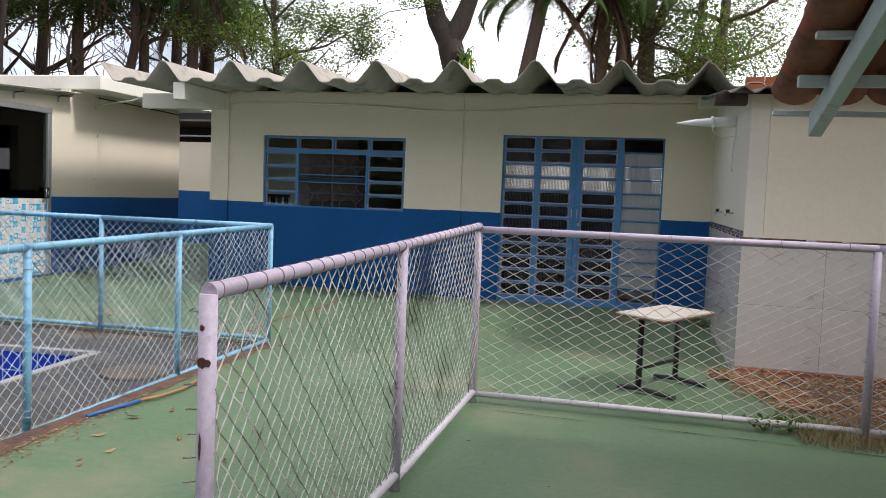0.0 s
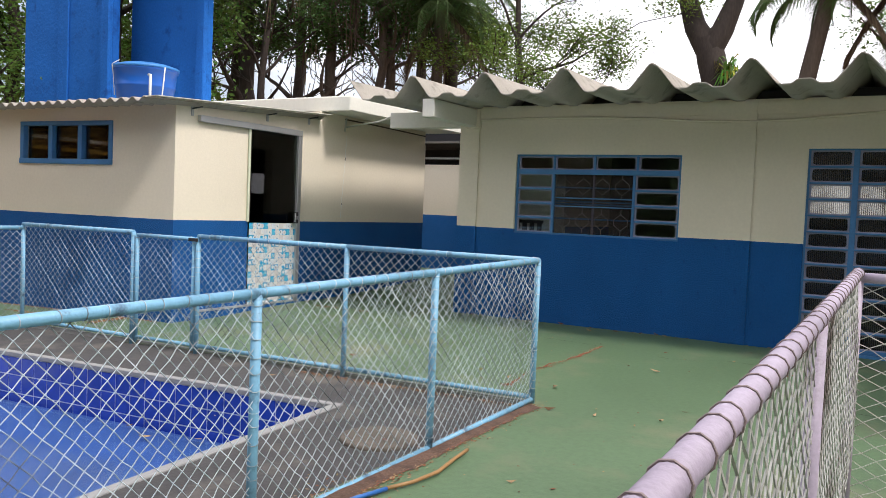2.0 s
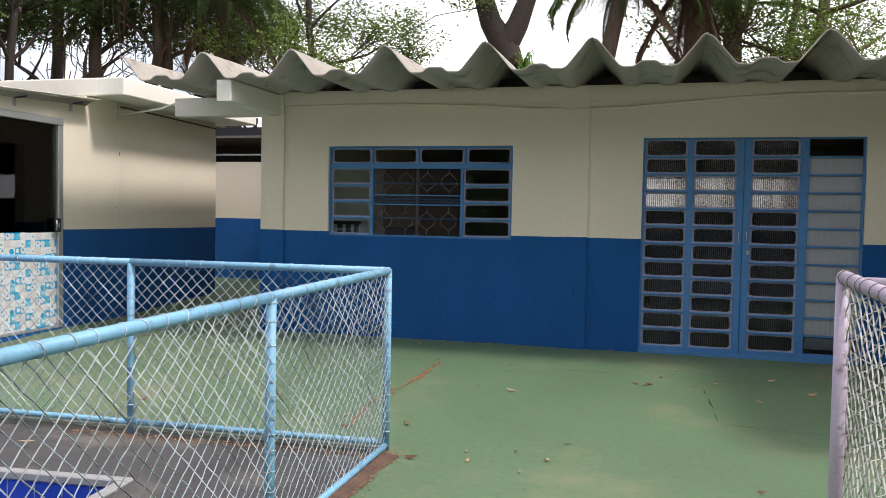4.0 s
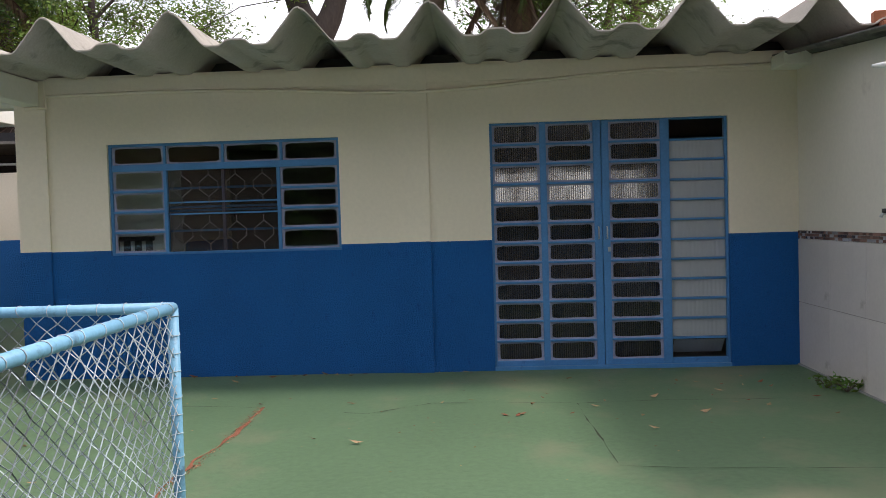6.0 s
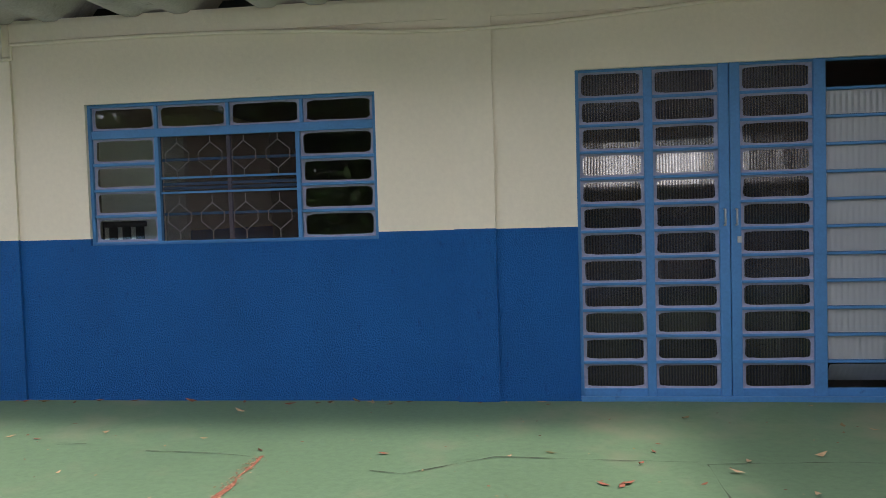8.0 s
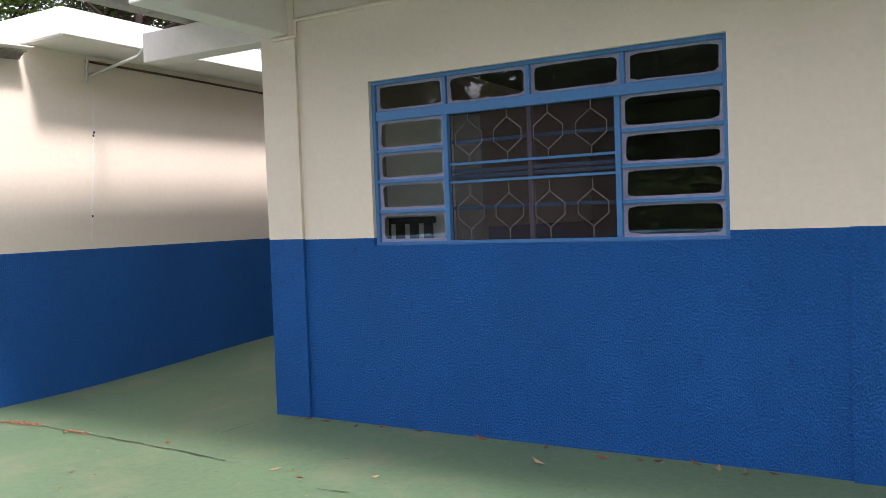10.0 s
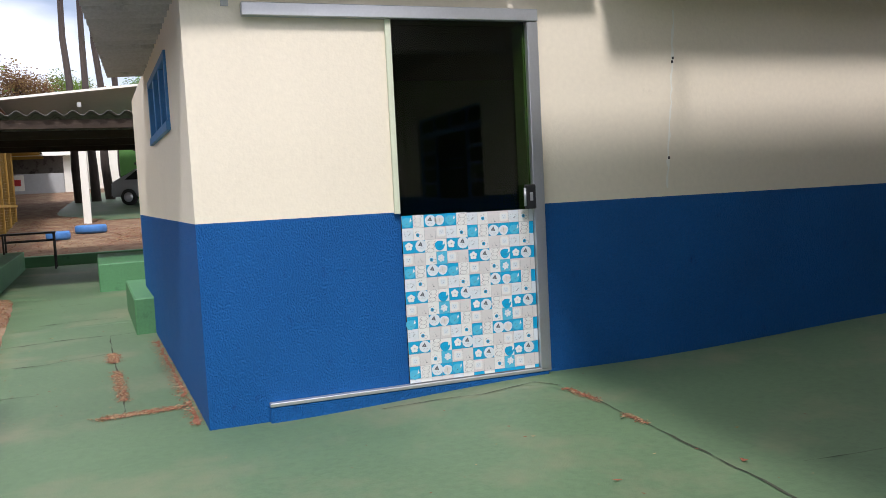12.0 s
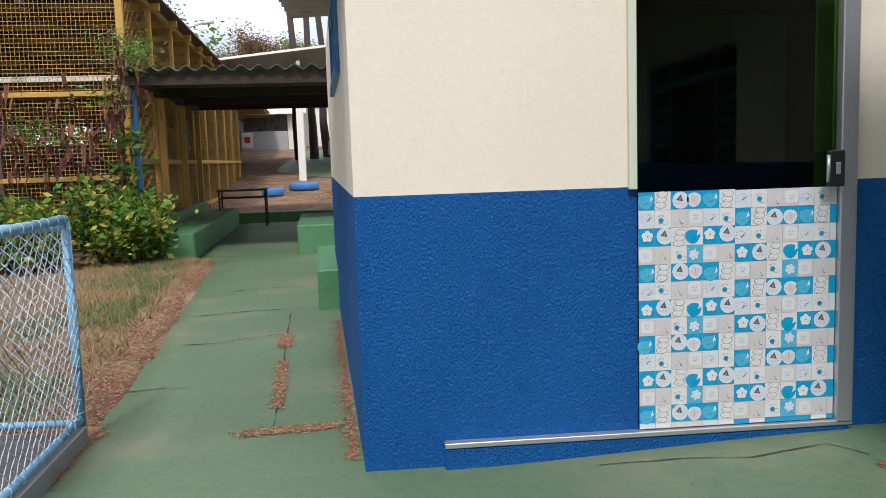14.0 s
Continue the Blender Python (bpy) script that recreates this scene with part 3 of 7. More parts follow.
# the big fibre-cement channels of the main roof, one period each
PERIOD = 0.937
wave = [(0.0, 2.845), (0.03, 2.838), (0.055, 2.816), (0.10, 2.765), (0.17, 2.68), (0.215, 2.625), (0.24, 2.605), (0.265, 2.60), (0.335, 2.60), (0.36, 2.608), (0.395, 2.636), (0.42, 2.644),
        (0.515, 2.644), (0.54, 2.636), (0.575, 2.608), (0.60, 2.60), (0.672, 2.60), (0.697, 2.605), (0.722, 2.625), (0.767, 2.68), (0.837, 2.765), (0.882, 2.816), (0.907, 2.838), (PERIOD, 2.845)]
roof = thing("channel_roof", "weathered grey fibre-cement channel roof of the classroom building", "roof", (0, 0, 0))
for k in range(9):
    bm = bmesh.new()
    x0 = -5.10 + PERIOD * k
    prof = [(x0 + u, z + (0.010 if i in (21, 22, 23) else 0.0)) for i, (u, z) in enumerate(wave)]
    sheet(bm, prof, -1.10 + 0.012 * math.sin(k * 2.3) + (0.15 if k == 8 else 0), 5.9, lambda y: 0.012 * (y + 1.1), 0.011)
    part("roof_channel", bm, FIBRE, roof)

# black sheet added to stand for the shade under the roof peaks
bm = bmesh.new()
box(bm, -4.0, 3.2, 0.30, 0.32, 2.5, 2.75)
structure("roof_gap_shade", bm, BLACK, "black board put in for the shade inside the roof edge", "board")

# concrete beams carrying the roof's west end
bm = bmesh.new()
box(bm, -4.03, -3.87, -1.07, 0.0, 2.375, 2.585)
bevelled(bm, 0.006)
structure("beam_cantilever", bm, WHITE, "cream painted cantilever beam under the roof", "beam")
bm = bmesh.new()
box(bm, -5.18, -4.035, -0.02, 0.14, 2.37, 2.575)
bevelled(bm, 0.006)
structure("beam_stub", bm, WHITE, "cream painted concrete beam stub at the corner", "beam")
# cable along the wall top
bm = bmesh.new()
pts = [(-3.99, -0.03, 2.36), (-3.80, -0.03, 2.36), (-3.80, -0.03, 2.455)]
pts += [(x, -0.018, z) for x, z in ((-3.6, 2.46), (-2.9, 2.465), (-2.2, 2.455), (-1.6, 2.43), (-1.1, 2.395), (-0.6, 2.385), (-0.2, 2.395), (0.3, 2.43), (0.8, 2.47), (1.3, 2.495), (1.9, 2.50), (2.5, 2.51))]
tube(bm, pts, 0.014, 6)
tagged(part("wall_cable", bm, CREAM), "painted-over cable sagging along the wall", "cable")

# ---- west building ----
WBAND = 1.075
H_L = 2.36
bm = bmesh.new()
# east wall along y, built in its own axes: x runs north from the south-east corner
LDOOR = (1.165, 2.085, 0.045, 2.2)
wall_boxes(bm, (0.0, 5.28), (0.0, 0.15), [LDOOR], -0.25, WBAND, H_L)
w = structure("wall_west_building_east", bm, [BLUE, CREAM], "cream and blue wall with a sliding door", "wall")
w.matrix_world = pose(-6.11, -2.845, 0, rz=90)
bm = bmesh.new()
LW = (-2.50, -0.98, 1.70, 2.165)
wall_boxes(bm, (-5.3, -0.14), (0.0, 0.15), [LW], -0.3, WBAND, H_L)
box(bm, -0.14, 0.0, 0.0, 0.15, -0.3, WBAND, 0)
box(bm, -0.14, 0.0, 0.0, 0.15, WBAND, H_L, 1)
w = structure("wall_west_building_south", bm, [BLUE, CREAM], "cream and blue wall with a small high window", "wall")
w.matrix_world = pose(-6.107, -2.848, 0, rz=TURN_W)
bm = bmesh.new()
box(bm, -11.4, -11.25, -3.1, 2.4, -0.3, H_L)
box(bm, -11.25, -6.26, 2.29, 2.43, -0.3, 2.579)
structure("wall_west_building_far", bm, [CREAM], "cream painted far walls of the small building", "wall")
bm = bmesh.new()
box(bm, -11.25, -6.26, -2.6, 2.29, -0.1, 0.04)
structure("floor_west_room", bm, ROOMFLOOR, "small room floor with the indoor shade in its colour", "floor")
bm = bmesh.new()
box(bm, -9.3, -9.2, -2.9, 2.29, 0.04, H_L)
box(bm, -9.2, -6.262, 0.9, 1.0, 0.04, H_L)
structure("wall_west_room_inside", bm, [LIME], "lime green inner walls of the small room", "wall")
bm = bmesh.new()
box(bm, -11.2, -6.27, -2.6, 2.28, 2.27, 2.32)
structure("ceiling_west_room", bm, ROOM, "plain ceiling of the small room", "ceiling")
# green reveal of the doorway
bm = bmesh.new()
box(bm, -6.262, -6.118, -0.835, -0.765, 0.05, 2.19)
box(bm, -6.262, -6.135, -1.70, -1.683, 0.05, 2.19)
structure("door_reveal", bm, LIME, "lime green painted door reveal", "reveal")
# plinth below the door rail
bm = bmesh.new()
box(bm, -6.109, -6.065, -2.515, -0.765, -0.2, 0.018)
bevelled(bm, 0.006)
structure("plinth", bm, BLUE, "blue painted plinth below the door rail", "plinth")
bm = bmesh.new()
box(bm, -6.258, -6.112, -0.34, 2.42, 2.3605, 2.579)
for q in box(bm, -6.258, -6.112, -2.84, -0.3405, 2.3605, 2.3615):
    if q.co.z > 2.361 and q.co.y > -1:
        q.co.z = 2.475
structure("wall_west_building_crown", bm, CREAM, "cream wall crown below the flat roof", "wall")
# flat concrete slab roof of its rear half
bm = bmesh.new()
box(bm, -11.6, -5.63, -0.32, 2.75, 2.58, 2.78)
bevelled(bm, 0.012)
structure("roof_slab", bm, WHITE, "white painted flat concrete roof slab", "roof")
# corrugated roof of its front half
prof = []
for k in range(0, 5600 // 30):
    x = -11.55 + k * 0.03
    prof.append((x, 2.345 + 0.024 * math.cos(2 * math.pi * x / 0.177)))
froof = thing("corrugated_roof", "pale corrugated fibre-cement roof of the small building", "roof")
bm = bmesh.new()
sheet(bm, [p for p in prof if p[0] < -9.25], -3.05, -0.345, lambda y: 0.05 * (y + 3.3), 0.008)
part("roof_sheet", bm, FIBRE, froof)
bm = bmesh.new()
sheet(bm, [p for p in prof if p[0] > -9.3], -3.36, -0.345, lambda y: 0.05 * (y + 3.3), 0.008)
part("roof_sheet", bm, FIBRE, froof)
bm = bmesh.new()
for y0, y1 in ((-3.28, -1.9), (-1.88, -0.95), (-0.93, -0.35)):
    for v in box(bm, -6.12, -5.90, y0, y1, 2.375, 2.381):
        v.co.z += 0.05 * (v.co.y + 3.3)
part("edge_flashing", bm, WHITE, froof, "thin white flashing along the roof edge")
# steel brackets under the edge
for y in (-2.613, -1.392, -0.584):
    b = thing("roof_bracket", "small rusty metal bracket under the roof edge", "bracket", (-6.11, y, 2.295 + 0.06 * (y + 2.7)), group="brackets under the roof edge")
    part("plate", bar(0.001, 0.01, -0.02, 0.02, -0.05, 0.05, 0.001), STEEL, b)
    part("arm", tubes([(0.005, 0, 0.03), (0.16, 0, 0.045)], radius=0.008, sides=6), BLACKMETAL, b)

# passage end wall
bm = bmesh.new()
wall_boxes(bm, (-10.0, -4.26), (5.0, 5.15), [], -0.1, 1.19, 2.2)
structure("wall_passage_end", bm, [BLUE, CREAM], "cream and blue wall closing the passage", "wall")
bm = bmesh.new()
box(bm, -10.0, -4.3, 6.6, 6.7, -0.1, 3.0)
structure("wall_passage_beyond", bm, BLACKMETAL, "dark boarded wall behind the passage", "wall")
bm = bmesh.new()
box(bm, -9.9, -4.1, 4.9, 6.8, 2.62, 2.66)
structure("roof_passage", bm, FIBRED, "dark low roof over the passage end", "roof")
bm = bmesh.new()
tube(bm, [(-9.5, 5.07, 2.33), (-4.3, 5.07, 2.33)], 0.02, 6)
tagged(part("passage_rail", bm, STEEL), "thin metal rail above the passage wall", "rail")

# ---- east building with the tiled dado ----
bm = bmesh.new()
box(bm, 2.557, 2.70, -3.48, 0.0, -0.1, 2.18, 0)
v = box(bm, 2.557, 2.70, -3.48, 0.0, 2.18, 2.19, 0)
for q in v:
    if q.co.z > 2.185 and q.co.y > -1:
        q.co.z = 2.55
structure("wall_east_building_side", fused(bm), SATIN, "cream side wall of the tiled building", "wall")
bm = bmesh.new()
box(bm, 2.702, 7.5, -3.48, -3.33, -0.1, 2.19, 0)
structure("wall_east_building_front", bm, CREAM, "cream front wall of the tiled building", "wall")
bm = bmesh.new()
box(bm, 7.35, 7.5, -3.33, 0.0, -0.1, 2.19, 0)
structure("wall_east_building_end", bm, CREAM, "cream end wall of the tiled building", "wall")
# unseen wall added to block low eastern sky light; roof battens reach it
bm = bmesh.new()
box(bm, 5.75, 5.9, -9.7, -3.49, -0.1, 2.75)
structure("wall_shade_southeast", bm, CREAM, "unseen cream wall added to shade the east side, under the terracotta roof", "wall")
prof = [(2.35 + 0.03 * k, 2.22 + 0.024 * math.cos(2 * math.pi * (2.35 + 0.03 * k) / 0.177)) for k in range(150)]
eroof = thing("dark_corrugated_roof", "dark weathered corrugated roof of the tiled building", "roof")
bm = bmesh.new()
sheet(bm, prof, -3.62, 0.3, lambda y: 0.105 * (y + 3.5), 0.008)
part("roof_sheet", bm, FIBRED, eroof)
part("rafter_end", bar(2.28, 2.52, -3.56, -3.44, 2.10, 2.185, 0.004), DARKWOOD, eroof)
bm = bmesh.new()
box(bm, 2.34, 2.62, -0.30, -0.013, 2.452, 2.56)
structure("beam_corner", bevelled(bm, 0.006), WHITE, "stained cream beam end in the corner", "beam")


# ---- window and door of the main building ----
def pane_with_frame(parent, x0, x1, z0, z1, y, glass_mat, name="pane", putty=True):
    bm = bmesh.new()
    box(bm, x0 + 0.002, x1 - 0.002, y, y + 0.004, z0 + 0.002, z1 - 0.002)
    p = part(name, bm, glass_mat, parent)
    p.visible_shadow = False
    if putty:
        # old putty and paint smeared over the edge of the glass, leaving a rounded clear middle
        rnd = random.Random(round(x0 * 977 + z0 * 3571))
        bm = bmesh.new()
        xc, zc, hx, hz = (x0 + x1) / 2, (z0 + z1) / 2, (x1 - x0) / 2, (z1 - z0) / 2
        n = 36
        ring_in, ring_out = [], []
        for k in range(n):
            a = 2 * math.pi * (k + 0.5) / n
            c, s = math.cos(a), math.sin(a)
            m = max(abs(c), abs(s))
            ox, oz = c / m * hx, s / m * hz
            e = 0.22
            gx = math.copysign(abs(c) ** e, c) * (hx - rnd.uniform(0.017, 0.024))
            gz = math.copysign(abs(s) ** e, s) * (hz - rnd.uniform(0.011, 0.016))
            ring_out.append(bm.verts.new((xc + ox, y - 0.005, zc + oz)))
            ring_in.append(bm.verts.new((xc + gx, y - 0.001, zc + gz)))
        for k in range(n):
            bm.faces.new((ring_out[k], ring_out[(k + 1) % n], ring_in[(k + 1) % n], ring_in[k]))
        part("putty", bm, PUTTY, p)
    return p


win = tagged(thing("window_1", "blue steel window with louvred panes and inner grille", "window"), kind="structure")
wx0, wx1, wz0, wz1 = WIN
FY = 0.045
for nm, r in (("window_frame", (wx0, wx1, FY - 0.02, FY + 0.03, wz1 - 0.022, wz1)), ("window_frame", (wx0, wx1, FY - 0.02, FY + 0.03, wz0, wz0 + 0.022)),
              ("window_frame", (wx0, wx0 + 0.024, FY - 0.019, FY + 0.03, wz0 + 0.022, wz1 - 0.022)), ("window_frame", (wx1 - 0.024, wx1, FY - 0.019, FY + 0.03, wz0 + 0.022, wz1 - 0.022)),
              ("transom", (wx0 + 0.024, wx1 - 0.024, FY - 0.016, FY + 0.03, wz1 - 0.235, wz1 - 0.178)),
              ("mullion", (wx0 + 0.475, wx0 + 0.505, FY - 0.018, FY + 0.03, wz0 + 0.022, wz1 - 0.235)), ("mullion", (wx0 + 1.465, wx0 + 1.495, FY - 0.018, FY + 0.03, wz0 + 0.022, wz1 - 0.235))):
    part(nm, bar(*r, width=0.003), WINBLUE, win)
for x in (0.49, 1.0, 1.51):
    part("mullion", bar(wx0 + x - 0.012, wx0 + x + 0.012, FY - 0.015, FY + 0.03, wz1 - 0.178, wz1 - 0.022, 0.003), WINBLUE, win)
tops = [0.024, 0.478, 0.502, 0.988, 1.012, 1.498, 1.522, wx1 - wx0 - 0.024]
for k in range(4):
    pane_with_frame(win, wx0 + tops[2 * k], wx0 + tops[2 * k + 1], wz1 - 0.178, wz1 - 0.022, FY + 0.01, PANE)
rowh = (wz1 - 0.235 - wz0 - 0.022) / 4
for x0_, x1_ in ((0.024, 0.475), (1.495, wx1 - wx0 - 0.024)):
    for k in range(4):
        z0 = wz0 + 0.022 + rowh * k
        if k:
            part("louvre_bar", bar(wx0 + x0_, wx0 + x1_, FY - 0.014, FY + 0.02, z0 - 0.010, z0 + 0.010, 0.003), WINBLUE, win)
        pane_with_frame(win, wx0 + x0_, wx0 + x1_, z0 + (0.010 if k else 0), z0 + rowh - (0.010 if k < 3 else 0), FY + 0.01, PANE)
# middle light: two sliding leaves behind the frame, with a bar grille
cx0, cx1, cz0, cz1 = wx0 + 0.505, wx0 + 1.465, wz0 + 0.022, wz1 - 0.235
mid = (cx0 + cx1) / 2
for z in (cz0 + 0.18, cz0 + 0.355, cz0 + 0.385, cz0 + 0.55):
    part("glazing_bar", bar(cx0, cx1, FY + 0.028, FY + 0.05, z - 0.010, z + 0.010, 0.003), WINBLUE, win)
for z in (cz0 + 0.325, cz0 + 0.425):
    part("grille_rail", bar(cx0, cx1, FY + 0.0, FY + 0.012, z - 0.007, z + 0.007, 0.002), WINBLUE, win)
part("mullion", bar(mid - 0.014, mid + 0.014, FY + 0.021, FY + 0.045, cz0, cz1, 0.003), PUTTY, win)
for a, b in ((cx0, mid - 0.014), (mid + 0.014, cx1)):
    p = part("pane", bar(a, b, FY + 0.052, FY + 0.056, cz0, cz1, 0.001), PANE, win)
    p.visible_shadow = False
SCREEN = glass("brown_insect_screen", tint=(0.9, 0.88, 0.88), rough=0.5, gloss=0.0, milk=0.26, ior=1.02)
[q for q in SCREEN.node_tree.nodes if q.type == "BSDF_DIFFUSE"][0].inputs[0].default_value = (0.075, 0.058, 0.055, 1)
bm = bmesh.new()
GRILLE = bm
for zc in (cz0 + 0.155, cz0 + 0.565):
    for k in range(4):
        xc = cx0 + 0.125 + 0.236 * k
        hw, hh, st = 0.082, 0.05, 0.095
        hexa = [(xc, FY, zc + st), (xc + hw, FY, zc + hh * 0.6), (xc + hw, FY, zc - hh * 0.6), (xc, FY, zc - st)]
        tube(bm, hexa, 0.0035, 5)
        tube(bm, [(xc, FY, zc + st), (xc - hw, FY, zc + hh * 0.6), (xc - hw, FY, zc - hh * 0.6), (xc, FY, zc - st)], 0.0035, 5)
        tube(bm, [(xc, FY, zc + st), (xc, FY, zc + st + 0.055)], 0.0035, 5)
        tube(bm, [(xc, FY, zc - st), (xc, FY, zc - st - 0.055)], 0.0035, 5)
bm = bmesh.new()
box(bm, cx0, cx1, FY + 0.014, FY + 0.016, cz0, cz1)
part("insect_screen", bm, SCREEN, win, "dark brown insect screen behind the panes")
part("window_grille", GRILLE, mat("dull_grille_paint", (0.15, 0.145, 0.15), 0.6, 0.15, 8), win, "thin grey hexagonal bar grille")

door = tagged(thing("door_1", "blue steel double door of ribbed glass panes", "door"), kind="structure")
DY = 0.05
for x0_, x1_, d in ((0.0, 0.022, 0), (0.42, 0.475, 0), (0.87, 0.933, 0.006), (0.937, 1.0, 0.006), (1.43, 1.505, 0), (1.963, 1.985, 0)):
    part("stile", bar(x0_, x1_, DY - 0.024 - d, DY + 0.03, 0.002, 2.1, 0.003), WINBLUE, door)
part("threshold", bar(0.0, 1.985, -0.012, DY - 0.026, -0.03, 0.03, 0.003), WINBLUE, door)
for x0_, x1_ in ((0.022, 0.42), (0.475, 0.87), (1.0, 1.43), (1.505, 1.963)):
    part("kick_plate", bar(x0_, x1_, DY - 0.018, DY + 0.02, 0.004, 0.075, 0.003), WINBLUE, door)
    part("rail", bar(x0_, x1_, DY - 0.018, DY + 0.02, 2.083, 2.1, 0.003), WINBLUE, door)
pitch = (2.083 - 0.075) / 12
for c, (x0_, x1_) in enumerate(((0.022, 0.42), (0.475, 0.87), (1.0, 1.43), (1.505, 1.963))):
    for k in range(12):
        z0 = 0.075 + pitch * k
        if k:
            part("louvre_bar", bar(x0_, x1_, DY - 0.02, DY + 0.02, z0 - 0.009, z0 + 0.009, 0.003), WINBLUE, door)
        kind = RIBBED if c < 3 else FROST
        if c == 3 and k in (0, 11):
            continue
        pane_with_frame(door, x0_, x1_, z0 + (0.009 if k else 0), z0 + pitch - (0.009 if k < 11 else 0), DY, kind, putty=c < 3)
bm = bmesh.new()
for v in box(bm, 1.525, 1.945, DY - 0.002, DY + 0.002, 0.10, 0.225):
    v.co.y += 0.9 * (0.225 - v.co.z)
part("hopper_pane", bm, FROST, door, "frosted bottom pane tilted inwards").visible_shadow = False
for x in (0.90, 0.97):
    h = part("door_handle", tubes([(x, DY - 0.03, 1.20), (x, DY - 0.06, 1.20), (x, DY - 0.06, 1.10), (x, DY - 0.03, 1.10)], radius=0.006), STEEL, door, "small steel pull handle")
part("lock", bar(0.975, 1.0, DY - 0.04, DY - 0.031, 0.99, 1.03, 0.002), STEEL, door)

# classroom things seen through the panes
bm = bmesh.new()
box(bm, -3.9, -2.88, 0.60, 0.66, 0.0, 1.86)
structure("partition", bm, WHITE, "white partition inside the classroom", "partition")


def room_chair(at, rz):
    c = thing("school_chair", "dark stacked school chair inside the classroom", "chair", at, rz)
    part("seat", bar(-0.2, 0.2, -0.2, 0.2, 0.44, 0.46, 0.006), BLACK, c)
    for k in range(4):
        part("back_slat", bar(-0.19 + 0.1 * k, -0.13 + 0.1 * k, 0.18, 0.2, 0.5, 0.8, 0.004), BLACKMETAL, c)
    part("back_rail", bar(-0.21, 0.21, 0.175, 0.205, 0.8, 0.84, 0.006), BLACKMETAL, c)
    for x in (-0.18, 0.18):
        for y in (-0.18, 0.18):
            part("leg", tubes([(x, y, 0.0), (x, y, 0.45)], radius=0.011), BLACKMETAL, c)
    return c


tbl = thing("classroom_table", "dark classroom table behind the window", "table", (-3.2, 0.38, 0))
part("tabletop", bar(-0.5, 0.5, -0.2, 0.2, 0.36, 0.39, 0.006), TABLEEDGE, tbl)
for x in (-0.45, 0.45):
    for y in (-0.17, 0.17):
        part("leg", bar(x - 0.02, x + 0.02, y - 0.02, y + 0.02, 0.0, 0.36, 0.003), BLACKMETAL, tbl)
room_chair((-3.2, 0.385, 0.39), 180)


# ---- sliding door of the west building ----
sd = tagged(thing("door_2", "sliding glass door with a patterned film on its lower half", "door"), kind="structure")
X = -6.11
part("header_track", bar(X + 0.001, X + 0.055, -2.53, -0.752, 2.195, 2.268, 0.004), ALU, sd, "silver aluminium header track")
part("jamb", bar(X + 0.001, X + 0.05, -0.825, -0.752, 0.03, 2.193, 0.004), ALU, sd, "silver aluminium jamb")
part("floor_track", bar(X + 0.001, X + 0.05, -2.515, -0.752, 0.02, 0.042, 0.003), ALU, sd)
p = part("glass_leaf", bar(X + 0.012, X + 0.022, -1.685, -0.835, 0.045, 2.195, 0.002), TINTED, sd)
p.visible_shadow = False
part("leaf_edge", bar(X + 0.008, X + 0.028, -1.72, -1.686, 1.066, 2.195, 0.002), mat("pale_green_edge", (0.62, 0.66, 0.50), 0.4, 0.05), sd, "pale plastic edge strip of the glass leaf")
lock = part("lock", bar(X + 0.052, X + 0.085, -0.895, -0.827, 1.05, 1.20, 0.006), BLACK, sd, "black lock with a steel pull")
part("pull", tubes([(X + 0.09, -0.905, 1.07), (X + 0.10, -0.91, 1.125), (X + 0.09, -0.905, 1.18)], radius=0.008), ALU, lock)
part("keyhole", bar(X + 0.085, X + 0.09, -0.87, -0.85, 1.10, 1.15, 0.002), ALU, lock)

# patterned adhesive film: squares with plain motifs, two lengths side by side
FILM = [mat("film_white", (0.72, 0.72, 0.70), 0.35, 0.03), mat("film_cyan", (0.005, 0.33, 0.60), 0.35, 0.05), mat("film_grey", (0.62, 0.60, 0.59), 0.35, 0.04),
        mat("film_pale_blue", (0.64, 0.69, 0.73), 0.35, 0.06), mat("film_ink", (0.12, 0.13, 0.15), 0.4, 0.05), mat("film_line", (0.30, 0.31, 0.33), 0.4, 0.05), mat("film_mid_blue", (0.08, 0.44, 0.64), 0.35, 0.05)]
PATTERN = ("CWSBCW", "ETGLET", "FSWKFS", "LGTPLG")
bm = bmesh.new()
cw, ch = 0.0688, 0.0755
fx = X + 0.024
rnd = random.Random(5)


def flat(pts, mi, lift):
    f = bm.faces.new([bm.verts.new((fx + lift, a, b)) for a, b in pts])
    f.material_index = mi


def disc(y, z, r, mi, lift, sx=1.0, wob=0.0, n=12):
    flat([(y + r * sx * (1 + wob * math.sin(3 * a)) * math.cos(a), z + r * (1 + wob * math.sin(3 * a)) * math.sin(a)) for a in (2 * math.pi * k / n for k in range(n))], mi, lift)


def stroke(y, z, length, ang, w, mi, lift=0.0024):
    dy, dz = math.cos(ang) * length / 2, math.sin(ang) * length / 2
    ny, nz = -math.sin(ang) * w, math.cos(ang) * w
    flat([(y - dy, z - dz), (y - ny, z - nz), (y + dy, z + dz), (y + ny, z + nz)], mi, lift)


def outline(y, z, r, sx=1.0, wob=0.0, fill=0, lift=0.0014):
    disc(y, z, r, 5, lift, sx, wob, 16)
    disc(y, z, r - 0.0016, fill, lift + 0.0004, sx, wob, 16)


def petals(y, z, r, size, n, mi, lift=0.0016):
    for q in range(n):
        a = q * 6.283 / n + 0.3
        disc(y + r * math.cos(a), z + r * math.sin(a), size, mi, lift + 0.0001 * q, n=8)


